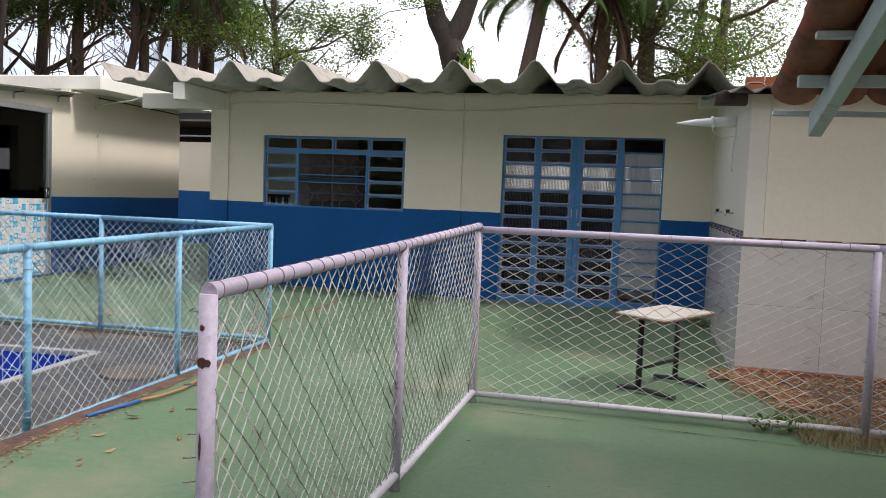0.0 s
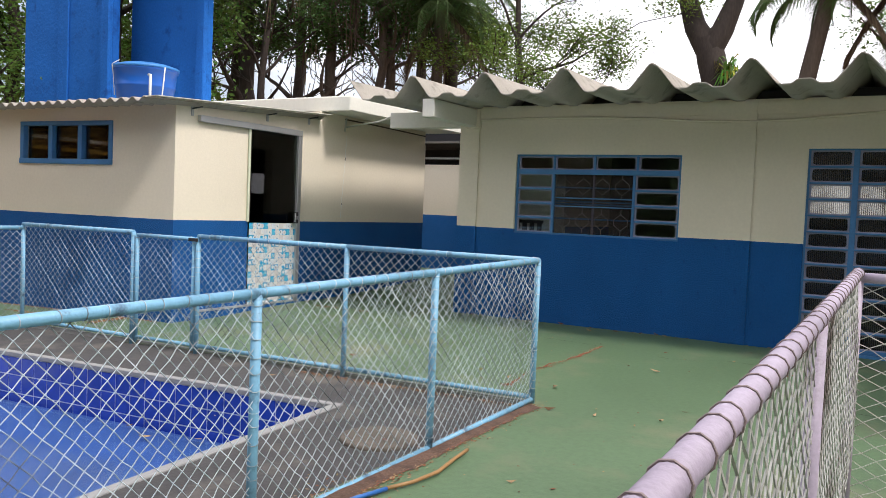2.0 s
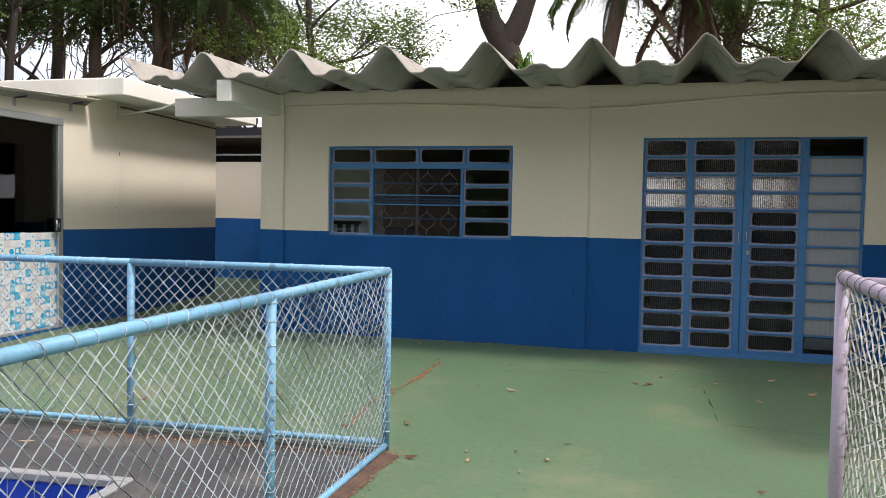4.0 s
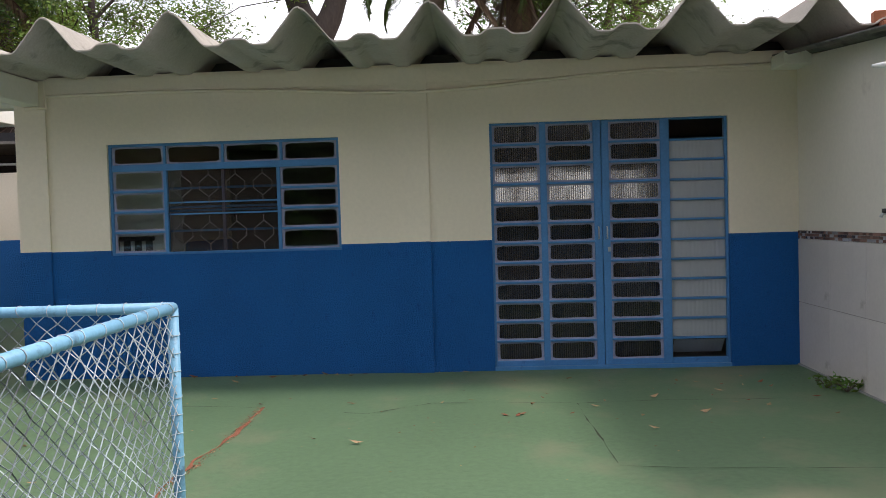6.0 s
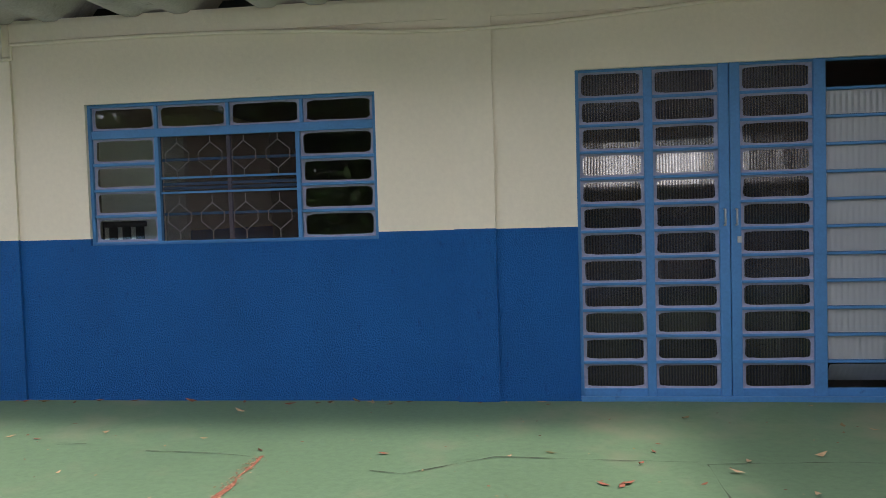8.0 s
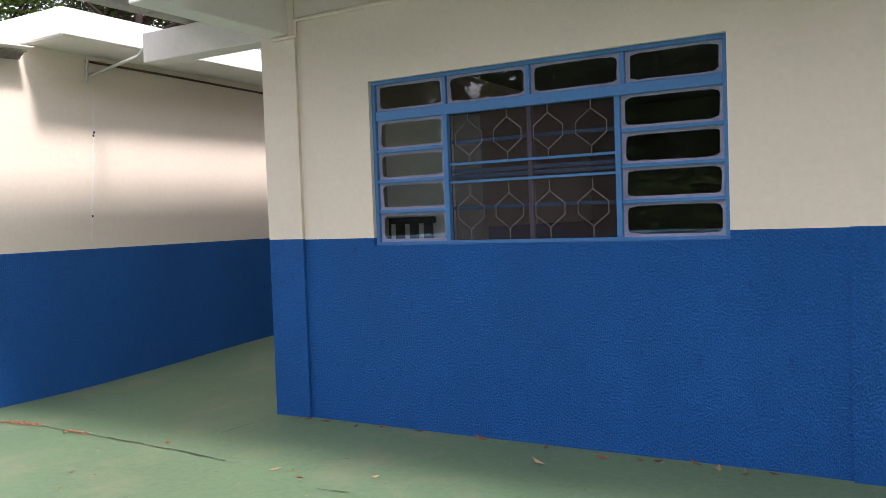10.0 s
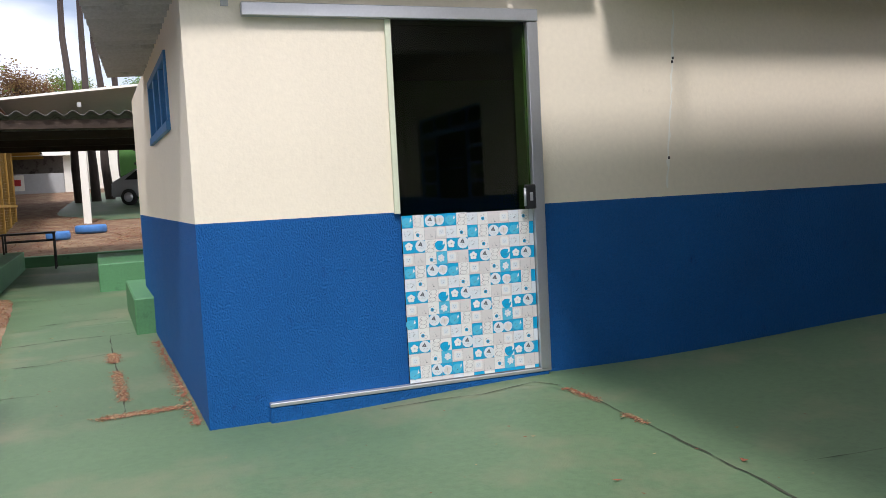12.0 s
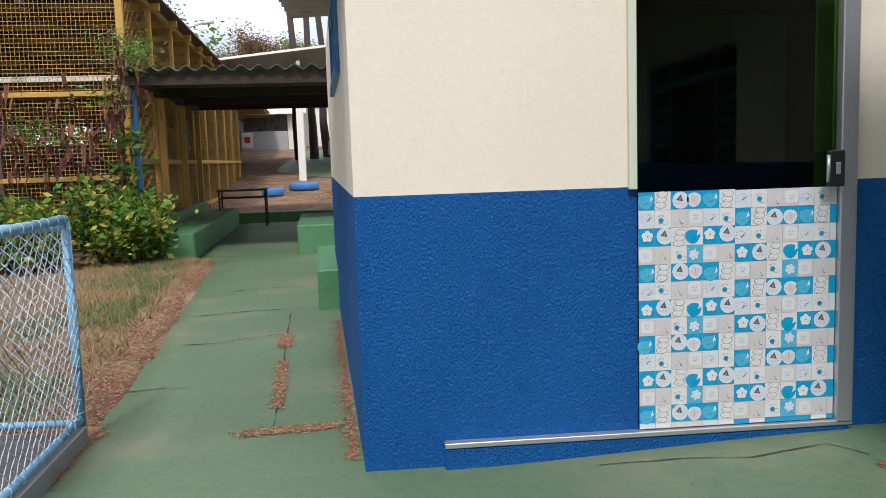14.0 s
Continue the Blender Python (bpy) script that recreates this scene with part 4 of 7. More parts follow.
def cell(key, y, z):
    """One square of the nursery pattern, in plain shapes."""
    if key == "C" or key == "K":
        disc(y - 0.004, z - 0.006, 0.030, 6 if key == "C" else 1, 0.0012, 1.08, 0.06)
        stroke(y - 0.004, z - 0.014, 0.026, 0.35, 0.0012, 4)
        flat([(y + 0.012, z - 0.006), (y + 0.026, z + 0.004), (y + 0.020, z + 0.024)], 0, 0.002)
        disc(y - 0.016, z + 0.002, 0.0018, 4, 0.0024, n=6)
    elif key == "S":
        disc(y + 0.004, z, 0.036, 3, 0.0012)
        flat([(y - 0.016, z + 0.002), (y + 0.014, z - 0.004), (y + 0.004, z + 0.026)], 4, 0.002)
        flat([(y - 0.005, z + 0.004), (y + 0.004, z + 0.002), (y + 0.002, z + 0.012)], 5, 0.0024)
        for q in range(5):
            disc(y - 0.018 + 0.009 * q, z - 0.012 - 0.004 * (q % 2), 0.0018, 5, 0.002, n=6)
    elif key == "B":
        disc(y, z - 0.002, 0.031, 3, 0.0012, 1.0, 0.05)
        petals(y, z - 0.002, 0.013, 0.011, 4, 2)
        stroke(y, z, 0.030, 1.57, 0.0014, 5)
    elif key == "F":
        petals(y, z, 0.014, 0.0115, 5, 0)
        disc(y, z, 0.007, 3, 0.0024)
        disc(y + 0.002, z, 0.003, 4, 0.0028, n=6)
    elif key == "P":
        petals(y, z, 0.015, 0.008, 6, 3)
        disc(y, z, 0.008, 0, 0.0024)
        for q in range(4):
            disc(y - 0.024 + 0.016 * q, z + 0.026 - 0.05 * (q % 2), 0.002, 3, 0.002, n=6)
    elif key == "W":
        for q in (-1, 0, 1):
            outline(y + 0.004 * q, z + 0.023 * q, 0.013, 1.9, 0.05, 0, 0.0012 + 0.0006 * (q + 1))
            stroke(y - 0.010, z + 0.023 * q - 0.002, 0.012, 0.5, 0.0009, 5, 0.004)
    elif key == "T":
        outline(y + 0.014, z - 0.010, 0.011, 1.1, 0, 0)
        disc(y - 0.004, z - 0.002, 0.011, 1, 0.0020)
        disc(y - 0.004, z - 0.002, 0.005, 4, 0.0024, n=6)
        stroke(y - 0.014, z + 0.016, 0.026, 0.6, 0.0012, 4)
        stroke(y + 0.004, z + 0.018, 0.014, -0.8, 0.0012, 4)
    elif key == "E":
        for q in range(11):
            stroke(y + 0.008 * (1 + q % 3) * math.cos(q * 1.9), z + 0.008 * (1 + q % 3) * math.sin(q * 1.9), 0.011, q * 1.3, 0.0014, 5 if q % 3 else 4)
    elif key == "G":
        stroke(y + 0.008, z - 0.012, 0.034, -1.1, 0.0014, 5)
        stroke(y + 0.014, z - 0.022, 0.018, 0.2, 0.0016, 4)
        stroke(y - 0.010, z - 0.020, 0.014, 1.2, 0.0012, 5)
    elif key == "L":
        for q in range(12):
            a = q * 6.283 / 12
            m = max(abs(math.cos(a)), abs(math.sin(a)))
            disc(y + 0.023 * math.cos(a) / m, z + 0.023 * math.sin(a) / m, 0.006, 0, 0.0010 + 0.00004 * q, n=8)
        flat([(y - 0.025, z - 0.025), (y + 0.025, z - 0.025), (y + 0.025, z + 0.025), (y - 0.025, z + 0.025)], 0, 0.0016)
        flat([(y - 0.015, z - 0.015), (y + 0.015, z - 0.015), (y + 0.015, z + 0.015), (y - 0.015, z + 0.015)], 3, 0.0020)
        stroke(y, z - 0.006, 0.014, 0.3, 0.0012, 4, 0.0026)
        for q in (-0.007, 0.007):
            disc(y + q, z + 0.005, 0.0018, 4, 0.0028, n=6)


for half in range(2):
    for c in range(6 if half == 0 else 7):
        y0 = -1.683 + (half * 6 + c) * cw
        y1 = min(y0 + cw, -0.828)
        for r in range(14):
            z1 = 1.052 - r * ch - (0.0 if half == 0 else 0.004)
            z0 = max(z1 - ch, 0.046)
            key = PATTERN[(r if half == 0 else (r + 3 if r else 1)) % 4][c % 6]
            mi = {"C": 1, "S": 1, "B": 1, "F": 1, "W": 0, "T": 0, "K": 0, "L": 2, "E": 3, "G": 2, "P": 6}[key]
            flat([(y0, z0), (y1, z0), (y1, z1), (y0, z1)], mi, 0)
            flat([(y0, z0), (y0 + 0.0012, z0), (y0 + 0.0012, z1), (y0, z1)], 5, 0.0006)
            flat([(y0, z0), (y1, z0), (y1, z0 + 0.0012), (y0, z0 + 0.0012)], 5, 0.0008)
            if z1 - z0 < 0.05 or y1 - y0 < 0.05:
                continue
            yc, zc = (y0 + y1) / 2 + rnd.uniform(-0.006, 0.006), (z0 + z1) / 2 + rnd.uniform(-0.006, 0.006)
            disc(yc, zc, 0.001, mi, 0.0009)
            cell(key, yc, zc)
part("patterned_film", bm, FILM, sd, "white, grey and cyan nursery pattern film", normals=False)

# high window of the west building
hw = tagged(thing("window_2", "small blue window with three lights and dark panes", "window", (OW.x, OW.y, 0), TURN_W), kind="structure")
lx0, lx1, lz0, lz1 = LW
for r in ((lx0 - 0.03, lx1 + 0.03, -0.02, 0.05, lz1 - 0.035, lz1 + 0.015), (lx0 - 0.03, lx1 + 0.03, -0.03, 0.05, lz0 - 0.03, lz0 + 0.03), (lx0 - 0.03, lx0 + 0.03, -0.019, 0.05, lz0 + 0.03, lz1 - 0.035), (lx1 - 0.03, lx1 + 0.03, -0.019, 0.05, lz0 + 0.03, lz1 - 0.035)):
    part("window_frame", bar(*r, width=0.004), WINBLUE, hw)
third = (lx1 - lx0) / 3
for k in (1, 2):
    part("mullion", bar(lx0 + third * k - 0.035, lx0 + third * k + 0.035, -0.015, 0.05, lz0 + 0.03, lz1 - 0.035, 0.004), WINBLUE, hw)
for k in range(3):
    p = part("pane", bar(lx0 + third * k + 0.03, lx0 + third * (k + 1) - 0.03, 0.045, 0.049, lz0 + 0.03, lz1 - 0.035, 0.001), PANE, hw)
    p.visible_shadow = False
    bm = bmesh.new()
    for j in (1, 2):
        x = lx0 + third * k + 0.03 + j * (third - 0.06) / 3
        tube(bm, [(x, 0.07, lz0 + 0.03), (x, 0.07, lz1 - 0.03)], 0.004, 5)
    for z in (lz0 + 0.15, lz0 + 0.30):
        tube(bm, [(lx0 + third * k + 0.03, 0.07, z), (lx0 + third * (k + 1) - 0.03, 0.07, z)], 0.004, 5)
    part("window_grille", bm, BLACKMETAL, hw)

# wires and pipe under the slab
bm = bmesh.new()
tube(bm, [(-6.09, 0.22, 2.42), (-5.95, 0.25, 2.45), (-5.5, 0.2, 2.49), (-5.18, 0.05, 2.54)], 0.012, 6)
tube(bm, [(-6.1, 0.20, 2.36), (-6.07, 0.20, 2.55)], 0.012, 6)
tagged(part("cable_conduit", bm, PVC), "loose conduit between wall and beam", "cable")
bm = bmesh.new()
tube(bm, [(-6.09, 0.2, 2.53), (-6.09, 0.9, 2.525), (-6.09, 1.5, 2.515), (-6.09, 2.4, 2.50)], 0.011, 6)
tagged(part("wall_pipe", bm, WOOD), "brown painted pipe along the wall top", "pipe")


# a filled crack down the west wall, with two plugs
bm = bmesh.new()
rnd = random.Random(12)
prev = None
for k in range(28):
    z = 2.30 - 1.17 * k / 27
    y = 0.27 - 0.09 * k / 27 + rnd.gauss(0, 0.004)
    w = 0.004 + abs(rnd.gauss(0, 0.004))
    pair = [bm.verts.new((-6.1088, y - w, z)), bm.verts.new((-6.1088, y + w, z))]
    if prev:
        bm.faces.new((prev[0], prev[1], pair[1], pair[0]))
    prev = pair
structure("wall_crack_filling", bm, WHITE, "white filler along a crack in the wall", "crack")
bm = bmesh.new()
for y, z in ((0.252, 1.985), (0.246, 1.96), (0.2, 1.33)):
    box(bm, -6.1095, -6.106, y - 0.007, y + 0.007, z - 0.009, z + 0.009)
structure("wall_plug", bm, BLACK, "dark screw plugs in the west wall", "plug")


# ---- chain-link fences ----
def link_mesh(bm, a, b, z0, z1, pitch, radius, seed, sag=0.0, lift=None, tall=None):
    """Woven diagonal wires filling the upright panel from a to b."""
    rnd = random.Random(seed)
    a, b = Vector(a), Vector(b)
    length = (b - a).length
    d = (b - a) / length
    side = Vector((-d.y, d.x, 0))
    tall = tall or pitch
    wob = {}

    def node(i, j):
        if (i, j) not in wob:
            wob[(i, j)] = (rnd.gauss(0, pitch * 0.028), rnd.gauss(0, pitch * 0.028))
        u, v = i * pitch / 2, j * tall / 2
        du, dv = wob[(i, j)]
        bulge = 0.02 * math.sin(u * 2.1 + seed) * math.sin(math.pi * min(max(v / (z1 - z0), 0), 1)) + sag * math.sin(math.pi * min(max(v / (z1 - z0), 0), 1))
        u, v = min(max(u + du, 0), length), min(max(v + dv, 0), z1 - z0)
        base = (lift(u) if lift else 0.0)
        return a + d * u + side * bulge + Vector((0, 0, z0 + v + base))
    nu, nv = int(length / (pitch / 2)) + 1, int((z1 - z0) / (tall / 2)) + 1
    for direction in (1, -1):
        for s in range(-nv, nu + nv):
            if s % 2:
                continue
            pts = []
            for j in range(nv + 1):
                i = s + j * direction
                if 0 <= i <= nu:
                    q = node(i, j)
                    pts.append(q + side * (0.0016 if (j + direction) % 2 else -0.0016))
            if len(pts) > 1:
                tube(bm, pts, radius, 3, cap=False)


def lacing(bm, a, b, radius, step, seed):
    """Wire rings that tie the mesh to a rail."""
    rnd = random.Random(seed)
    a, b = Vector(a), Vector(b)
    n = int((b - a).length / step)
    d = (b - a).normalized()
    s1 = d.orthogonal().normalized()
    s2 = d.cross(s1)
    for k in range(n):
        c = a.lerp(b, (k + 0.5 + rnd.uniform(-0.2, 0.2)) / n)
        lean = rnd.uniform(-0.012, 0.012)
        tube(bm, [c + (radius + 0.002) * (math.cos(t) * s1 + math.sin(t) * s2) + d * lean * math.sin(t) for t in (2 * math.pi * q / 10 for q in range(11))], 0.0017, 4, cap=False)


def fence_panel(parent, a, b, paint, wire, top, bottom, tr, seed, pitch=0.072, wr=0.0023, sag=0.0, bottom_rail=True, step=0.10, tall=0.07):
    a, b = Vector(a), Vector(b)
    za, zb = a.z, b.z
    rail = part("top_rail", tubes([a + Vector((0, 0, top)), b + Vector((0, 0, top))], radius=tr, sides=12), paint, parent)
    bm = bmesh.new()
    lacing(bm, a + Vector((0, 0, top)), b + Vector((0, 0, top)), tr, step, seed)
    part("wire_lacing", bm, WIREB if paint is FENCEBLUE else TIE, rail)["kind"] = "stuff"
    if bottom_rail:
        rail2 = part("bottom_rail", tubes([a + Vector((0, 0, bottom)), b + Vector((0, 0, bottom))], radius=tr * 0.85, sides=12), PALELILAC if paint is LILAC else paint, parent)
        bm = bmesh.new()
        lacing(bm, a + Vector((0, 0, bottom)), b + Vector((0, 0, bottom)), tr * 0.85, step, seed + 50)
        part("wire_lacing", bm, WIREB if paint is FENCEBLUE else TIE, rail2)["kind"] = "stuff"
    bm = bmesh.new()
    length = (b - a).length
    link_mesh(bm, (a.x, a.y, 0), (b.x, b.y, 0), bottom, top, pitch, wr, seed, sag, lambda u: za + (zb - za) * u / length, tall)
    part("chain_link_mesh", bm, wire, parent)


def post(parent, p, height, r, paint, cap=True, square=False):
    p = Vector(p)
    bm = bmesh.new()
    if square:
        box(bm, p.x - r, p.x + r, p.y - r, p.y + r, p.z - 0.05, p.z + height)
        bevelled(bm, 0.004)
    else:
        tube(bm, [p - Vector((0, 0, 0.05)), p + Vector((0, 0, height))], r, 12)
    ob = part("post", bm, paint, parent)
    if paint is FENCEBLUE:
        bm = bmesh.new()
        lacing(bm, p + Vector((0, 0, 0.06)), p + Vector((0, 0, height)), r, 0.07, int(abs(p.x * 31 + p.y * 17)))
        part("wire_lacing", bm, WIREB, ob)["kind"] = "stuff"
    return ob


pool_fence = thing("pool_fence", "light blue painted pipe fence with chain-link mesh round the pool", "fence")


def pf(x):
    return Vector((x, -3.957 + 0.045 * (x + 1.245), -0.02))


north = [-1.31, -2.86, -4.40]
gate_x = (-4.42, -5.16)
for k, (xa, xb) in enumerate(((-1.245, -2.83), (-2.83, -4.38), (-5.17, -6.72))):
    fence_panel(pool_fence, pf(xa), pf(xb), FENCEBLUE, WIREB, 1.015, 0.06, 0.021, 100 + k)
for x in (-2.83, -4.38, -5.17, -6.72):
    post(pool_fence, pf(x), 1.01, 0.021, FENCEBLUE)
easty = [-3.957, -5.347, -6.74, -8.1, -9.5, -10.9, -12.2]
for k, (ya, yb) in enumerate(zip(easty, easty[1:])):
    za, zb = -0.0 - 0.03 * (k > 0) * 0, 0
    fence_panel(pool_fence, (FE, ya, -0.005 - 0.018 * k), (FE, yb, -0.005 - 0.018 * (k + 1)), FENCEBLUE, WIREB, 1.0, 0.03, 0.021, 120 + k)
for k, y in enumerate(easty):
    post(pool_fence, (FE, y, -0.005 - 0.018 * k), 1.0, 0.021, FENCEBLUE)
wy0 = pf(-6.72).y
for k in range(5):
    fence_panel(pool_fence, (-6.72 - 0.05 * k, wy0 - 1.5 * k, -0.04), (-6.72 - 0.05 * (k + 1), wy0 - 1.5 * (k + 1), -0.04), FENCEBLUE, WIREB, 1.0, 0.06, 0.021, 140 + k)
    post(pool_fence, (-6.72 - 0.05 * (k + 1), wy0 - 1.5 * (k + 1), -0.04), 1.0, 0.021, FENCEBLUE)
gate = thing("fence_gate", "light blue chain-link gate closed in the pool fence", "gate")
ga, gb = pf(-4.43), pf(-5.12)
fence_panel(gate, ga, gb, FENCEBLUE, WIREB, 0.99, 0.06, 0.018, 160)
for q in (ga, gb):
    post(gate, q + Vector((0, 0, 0.06)), 0.94, 0.018, FENCEBLUE)
part("latch", bar(-4.47, -4.36, ga.y - 0.035, ga.y - 0.02, 0.95, 0.98, 0.003), BLACKMETAL, gate, "dark metal latch")

lilac = thing("lilac_fence", "lilac painted pipe fence with pale chain-link mesh", "fence")
LX, LY = 0.797, -5.234
ly = [LY, -6.88, -8.50]
lt = [1.125, 1.085, 1.055]
for k in range(2):
    a, b = Vector((LX, ly[k], 0)), Vector((LX, ly[k + 1], 0))
    rail = part("top_rail", tubes([a + Vector((0, 0, lt[k])), b + Vector((0, 0, lt[k + 1]))], radius=0.0225, sides=14), LILAC, lilac)
    bm = bmesh.new()
    lacing(bm, a + Vector((0, 0, lt[k])), b + Vector((0, 0, lt[k + 1])), 0.0225, 0.10, 200 + k)
    part("wire_lacing", bm, TIE, rail)["kind"] = "stuff"
    part("bottom_rail", tubes([a + Vector((0, 0, 0.07)), b + Vector((0, 0, 0.05))], radius=0.021, sides=12), PALELILAC, lilac)
    bm = bmesh.new()
    link_mesh(bm, a, b, 0.06, lt[k] - 0.02, 0.078, 0.0027, 210 + k, 0.015, None, 0.076)
    part("chain_link_mesh", bm, WIREL, lilac)
ex = [LX, 3.085, 5.4]
for k in range(2):
    fence_panel(lilac, (ex[k], LY, 0), (ex[k + 1], LY - 0.02 * k, 0), LILAC, WIREL, 1.105, 0.06, 0.022, 220 + k, pitch=0.115, wr=0.0023, step=0.3, tall=0.064)
post(lilac, (LX, LY, 0), 1.12, 0.023, LILAC)
post(lilac, (LX, -6.88, 0), 1.08, 0.023, LILAC)
endp = post(lilac, (LX, -8.50, 0), 1.05, 0.023, LILAC)
for zc, hh, aa, seed in ((0.885, 0.014, 1.0, 1), (0.68, 0.045, 0.16, 3), (0.97, 0.008, 0.3, 4)):
    bm = bmesh.new()
    prev = None
    for k in range(13):
        t = k / 12 * 2 - 1
        a = -1.7 + aa * t
        edge_h = hh * (1 - t * t) ** 0.5 * (0.7 + 0.5 * noise.noise((t * 3, seed, 0))) + 0.002
        pair = [bm.verts.new((LX + 0.0237 * math.cos(a), -8.50 + 0.0237 * math.sin(a), zc + s * edge_h + 0.008 * noise.noise((t * 4, seed, 5)))) for s in (-1, 1)]
        if prev:
            bm.faces.new((prev[0], pair[0], pair[1], prev[1]))
        prev = pair
    part("rust_patch", bm, RUST, endp, "bare rust where the paint has flaked")
post(lilac, (3.085, LY, 0), 1.09, 0.025, LILAC)
post(lilac, (5.4, LY, 0), 1.09, 0.025, LILAC)
bm = bmesh.new()
rnd = random.Random(9)
for k in range(16):
    z = 0.1 + 0.06 * k
    tube(bm, [(LX, -8.47, z), (LX - 0.03 - rnd.random() * 0.02, -8.53, z + 0.01), (LX - 0.01, -8.55, z + 0.02)], 0.0022, 4)
part("wire_ends", bm, TIE, endp)

# ---- pool ----
PXR, PYN = -2.33, -4.82
pool = tagged(thing("pool", "empty paddling pool lined with blue tiles", "pool"), kind="structure")
pang = 5.0
pool.matrix_world = pose(PXR, PYN, 0, rz=pang)
PZ = -0.03
# deck round the pool, in the pool's own axes: x to the east, y to the north
deckb = bmesh.new()
cs, sn = math.cos(radians(pang)), math.sin(radians(pang))


def poolw(x, y):
    return (PXR + cs * x - sn * y, PYN + sn * x + cs * y)


inner = [(0.06, 0.06), (0.06, -8.5), (-3.6, -8.5), (-3.6, 0.06)]
outer = [(FE - 0.015, FN + 0.015), (FE - 0.015, -13.0), (-7.04, -13.0), (-6.735, pf(-6.74).y - 0.005)]
iv = [deckb.verts.new((*poolw(*p), PZ)) for p in inner]
ov = [deckb.verts.new((*p, PZ)) for p in outer]
for k in range(4):
    deckb.faces.new((iv[k], ov[k], ov[(k + 1) % 4], iv[(k + 1) % 4]))
lo = [deckb.verts.new((v.co.x, v.co.y, -0.3)) for v in ov]
for k in range(4):
    deckb.faces.new((ov[k], lo[k], lo[(k + 1) % 4], ov[(k + 1) % 4]))
structure("pool_deck", deckb, SLATE, "dark grey stone deck round the pool", "paving")
kerb = bmesh.new()
for q in box(kerb, -6.70, FE - 0.02, -0.006, 0.030, -0.2, 0.008):
    q.co.y += pf(q.co.x).y
structure("kerb_pool_deck", kerb, COPING, "pale concrete edge of the pool deck", "kerb")
part("coping", bar(-3.6, 0.062, 0.0, 0.062, PZ - 0.03, PZ + 0.012, 0.006), COPING, pool, "grey stone coping")
part("coping", bar(0.0, 0.062, -8.5, -0.001, PZ - 0.03, PZ + 0.012, 0.006), COPING, pool)
part("coping", bar(-3.69, -3.60, -8.5, 0.062, PZ - 0.03, PZ + 0.012, 0.006), COPING, pool)
DEEP = -0.44
bm = bmesh.new()
box(bm, -3.6, 0.02, 0.012, 0.06, DEEP - 0.1, PZ - 0.03)
box(bm, 0.012, 0.06, -8.5, 0.012, DEEP - 0.1, PZ - 0.03)
box(bm, -3.66, -3.612, -8.5, 0.012, DEEP - 0.1, PZ - 0.03)
box(bm, -3.6, 0.02, -8.56, -8.5, DEEP - 0.1, PZ - 0.03)
part("pool_wall", bm, GROUT, pool)
bm = bmesh.new()
box(bm, -3.66, 0.06, -8.56, 0.06, DEEP - 0.16, DEEP + 0.005)
part("pool_floor", bm, POOLF, pool, "wet pale blue pool floor")
WATER = glass("shallow_water", tint=(0.80, 0.90, 1.0), rough=0.10, gloss=0.0, ior=1.33)
bm = bmesh.new()
rows = [[bm.verts.new((-3.611 + 3.62 * i / 40, -8.5 + 8.51 * j / 90, DEEP + 0.03 + 0.002 * noise.noise((i * 0.35, j * 0.35, 1)))) for i in range(41)] for j in range(91)]
for a, b in zip(rows, rows[1:]):
    for i in range(40):
        bm.faces.new((a[i], a[i + 1], b[i + 1], b[i])).smooth = True
wtr = structure("water", bm, WATER, "shallow clear water left in the pool", "water")
wtr.matrix_world = pose(PXR, PYN, 0, rz=pang)
wtr.data.flip_normals()
wtr.visible_shadow = False


# ---- east building details ----
def tiles_on_wall(parent_name, label, origin, rz, length, z0, z1, tw, th, material, joint_mat, seed):
    """Wall tiles as single pieces over a joint bed, in the wall's own axes (x along, -y out)."""
    w = tagged(thing(parent_name, label, "wall tiles", origin, rz), kind="structure")
    bm = bmesh.new()
    box(bm, 0, length, -0.004, -0.0005, z0, z1)
    part("joint_bed", bm, joint_mat, w)
    shared = {}
    z = z0
    row = 0
    while z < z1 - 0.02:
        x = -(row % 2) * 0.0
        h = min(th, z1 - z)
        while x < length - 0.02:
            ww = min(tw, length - x)
            key = (round(ww, 3), round(h, 3))
            if key not in shared:
                shared[key] = mesh_of("tile", bar(0.0018, ww - 0.0018, -0.011, -0.0042, 0.0018, h - 0.0018, 0.0015), material)
            t = new("tile", shared[key])
            t.parent = w
            t.location = (x, 0, z)
            x += ww
        z += h
        row += 1
    return w


def mosaic(parent_name, origin, rz, length, z0, z1, seed):
    w = tagged(thing(parent_name, "mosaic strip of brown and grey glass pieces", "mosaic", origin, rz), kind="structure")
    rnd = random.Random(seed)
    bm = bmesh.new()
    box(bm, 0, length, -0.006, -0.0005, z0, z1)
    part("joint_bed", bm, JOINT, w)
    h = (z1 - z0) / 3
    meshes = {}
    for r in range(3):
        x = 0.0
        while x < length - 0.03:
            ww = rnd.choice((0.035, 0.055, 0.075))
            ww = min(ww, length - x)
            m = rnd.choice((MOSA, MOSA, MOSB))
            key = (round(ww, 3), m.name)
            if key not in meshes:
                meshes[key] = mesh_of("mosaic_piece", bar(0.0015, ww - 0.0015, -0.012, -0.0062, 0.0015, h - 0.0015, 0.001), m)
            t = new("mosaic_piece", meshes[key])
            t.parent = w
            t.location = (x, 0, z0 + h * r)
            x += ww


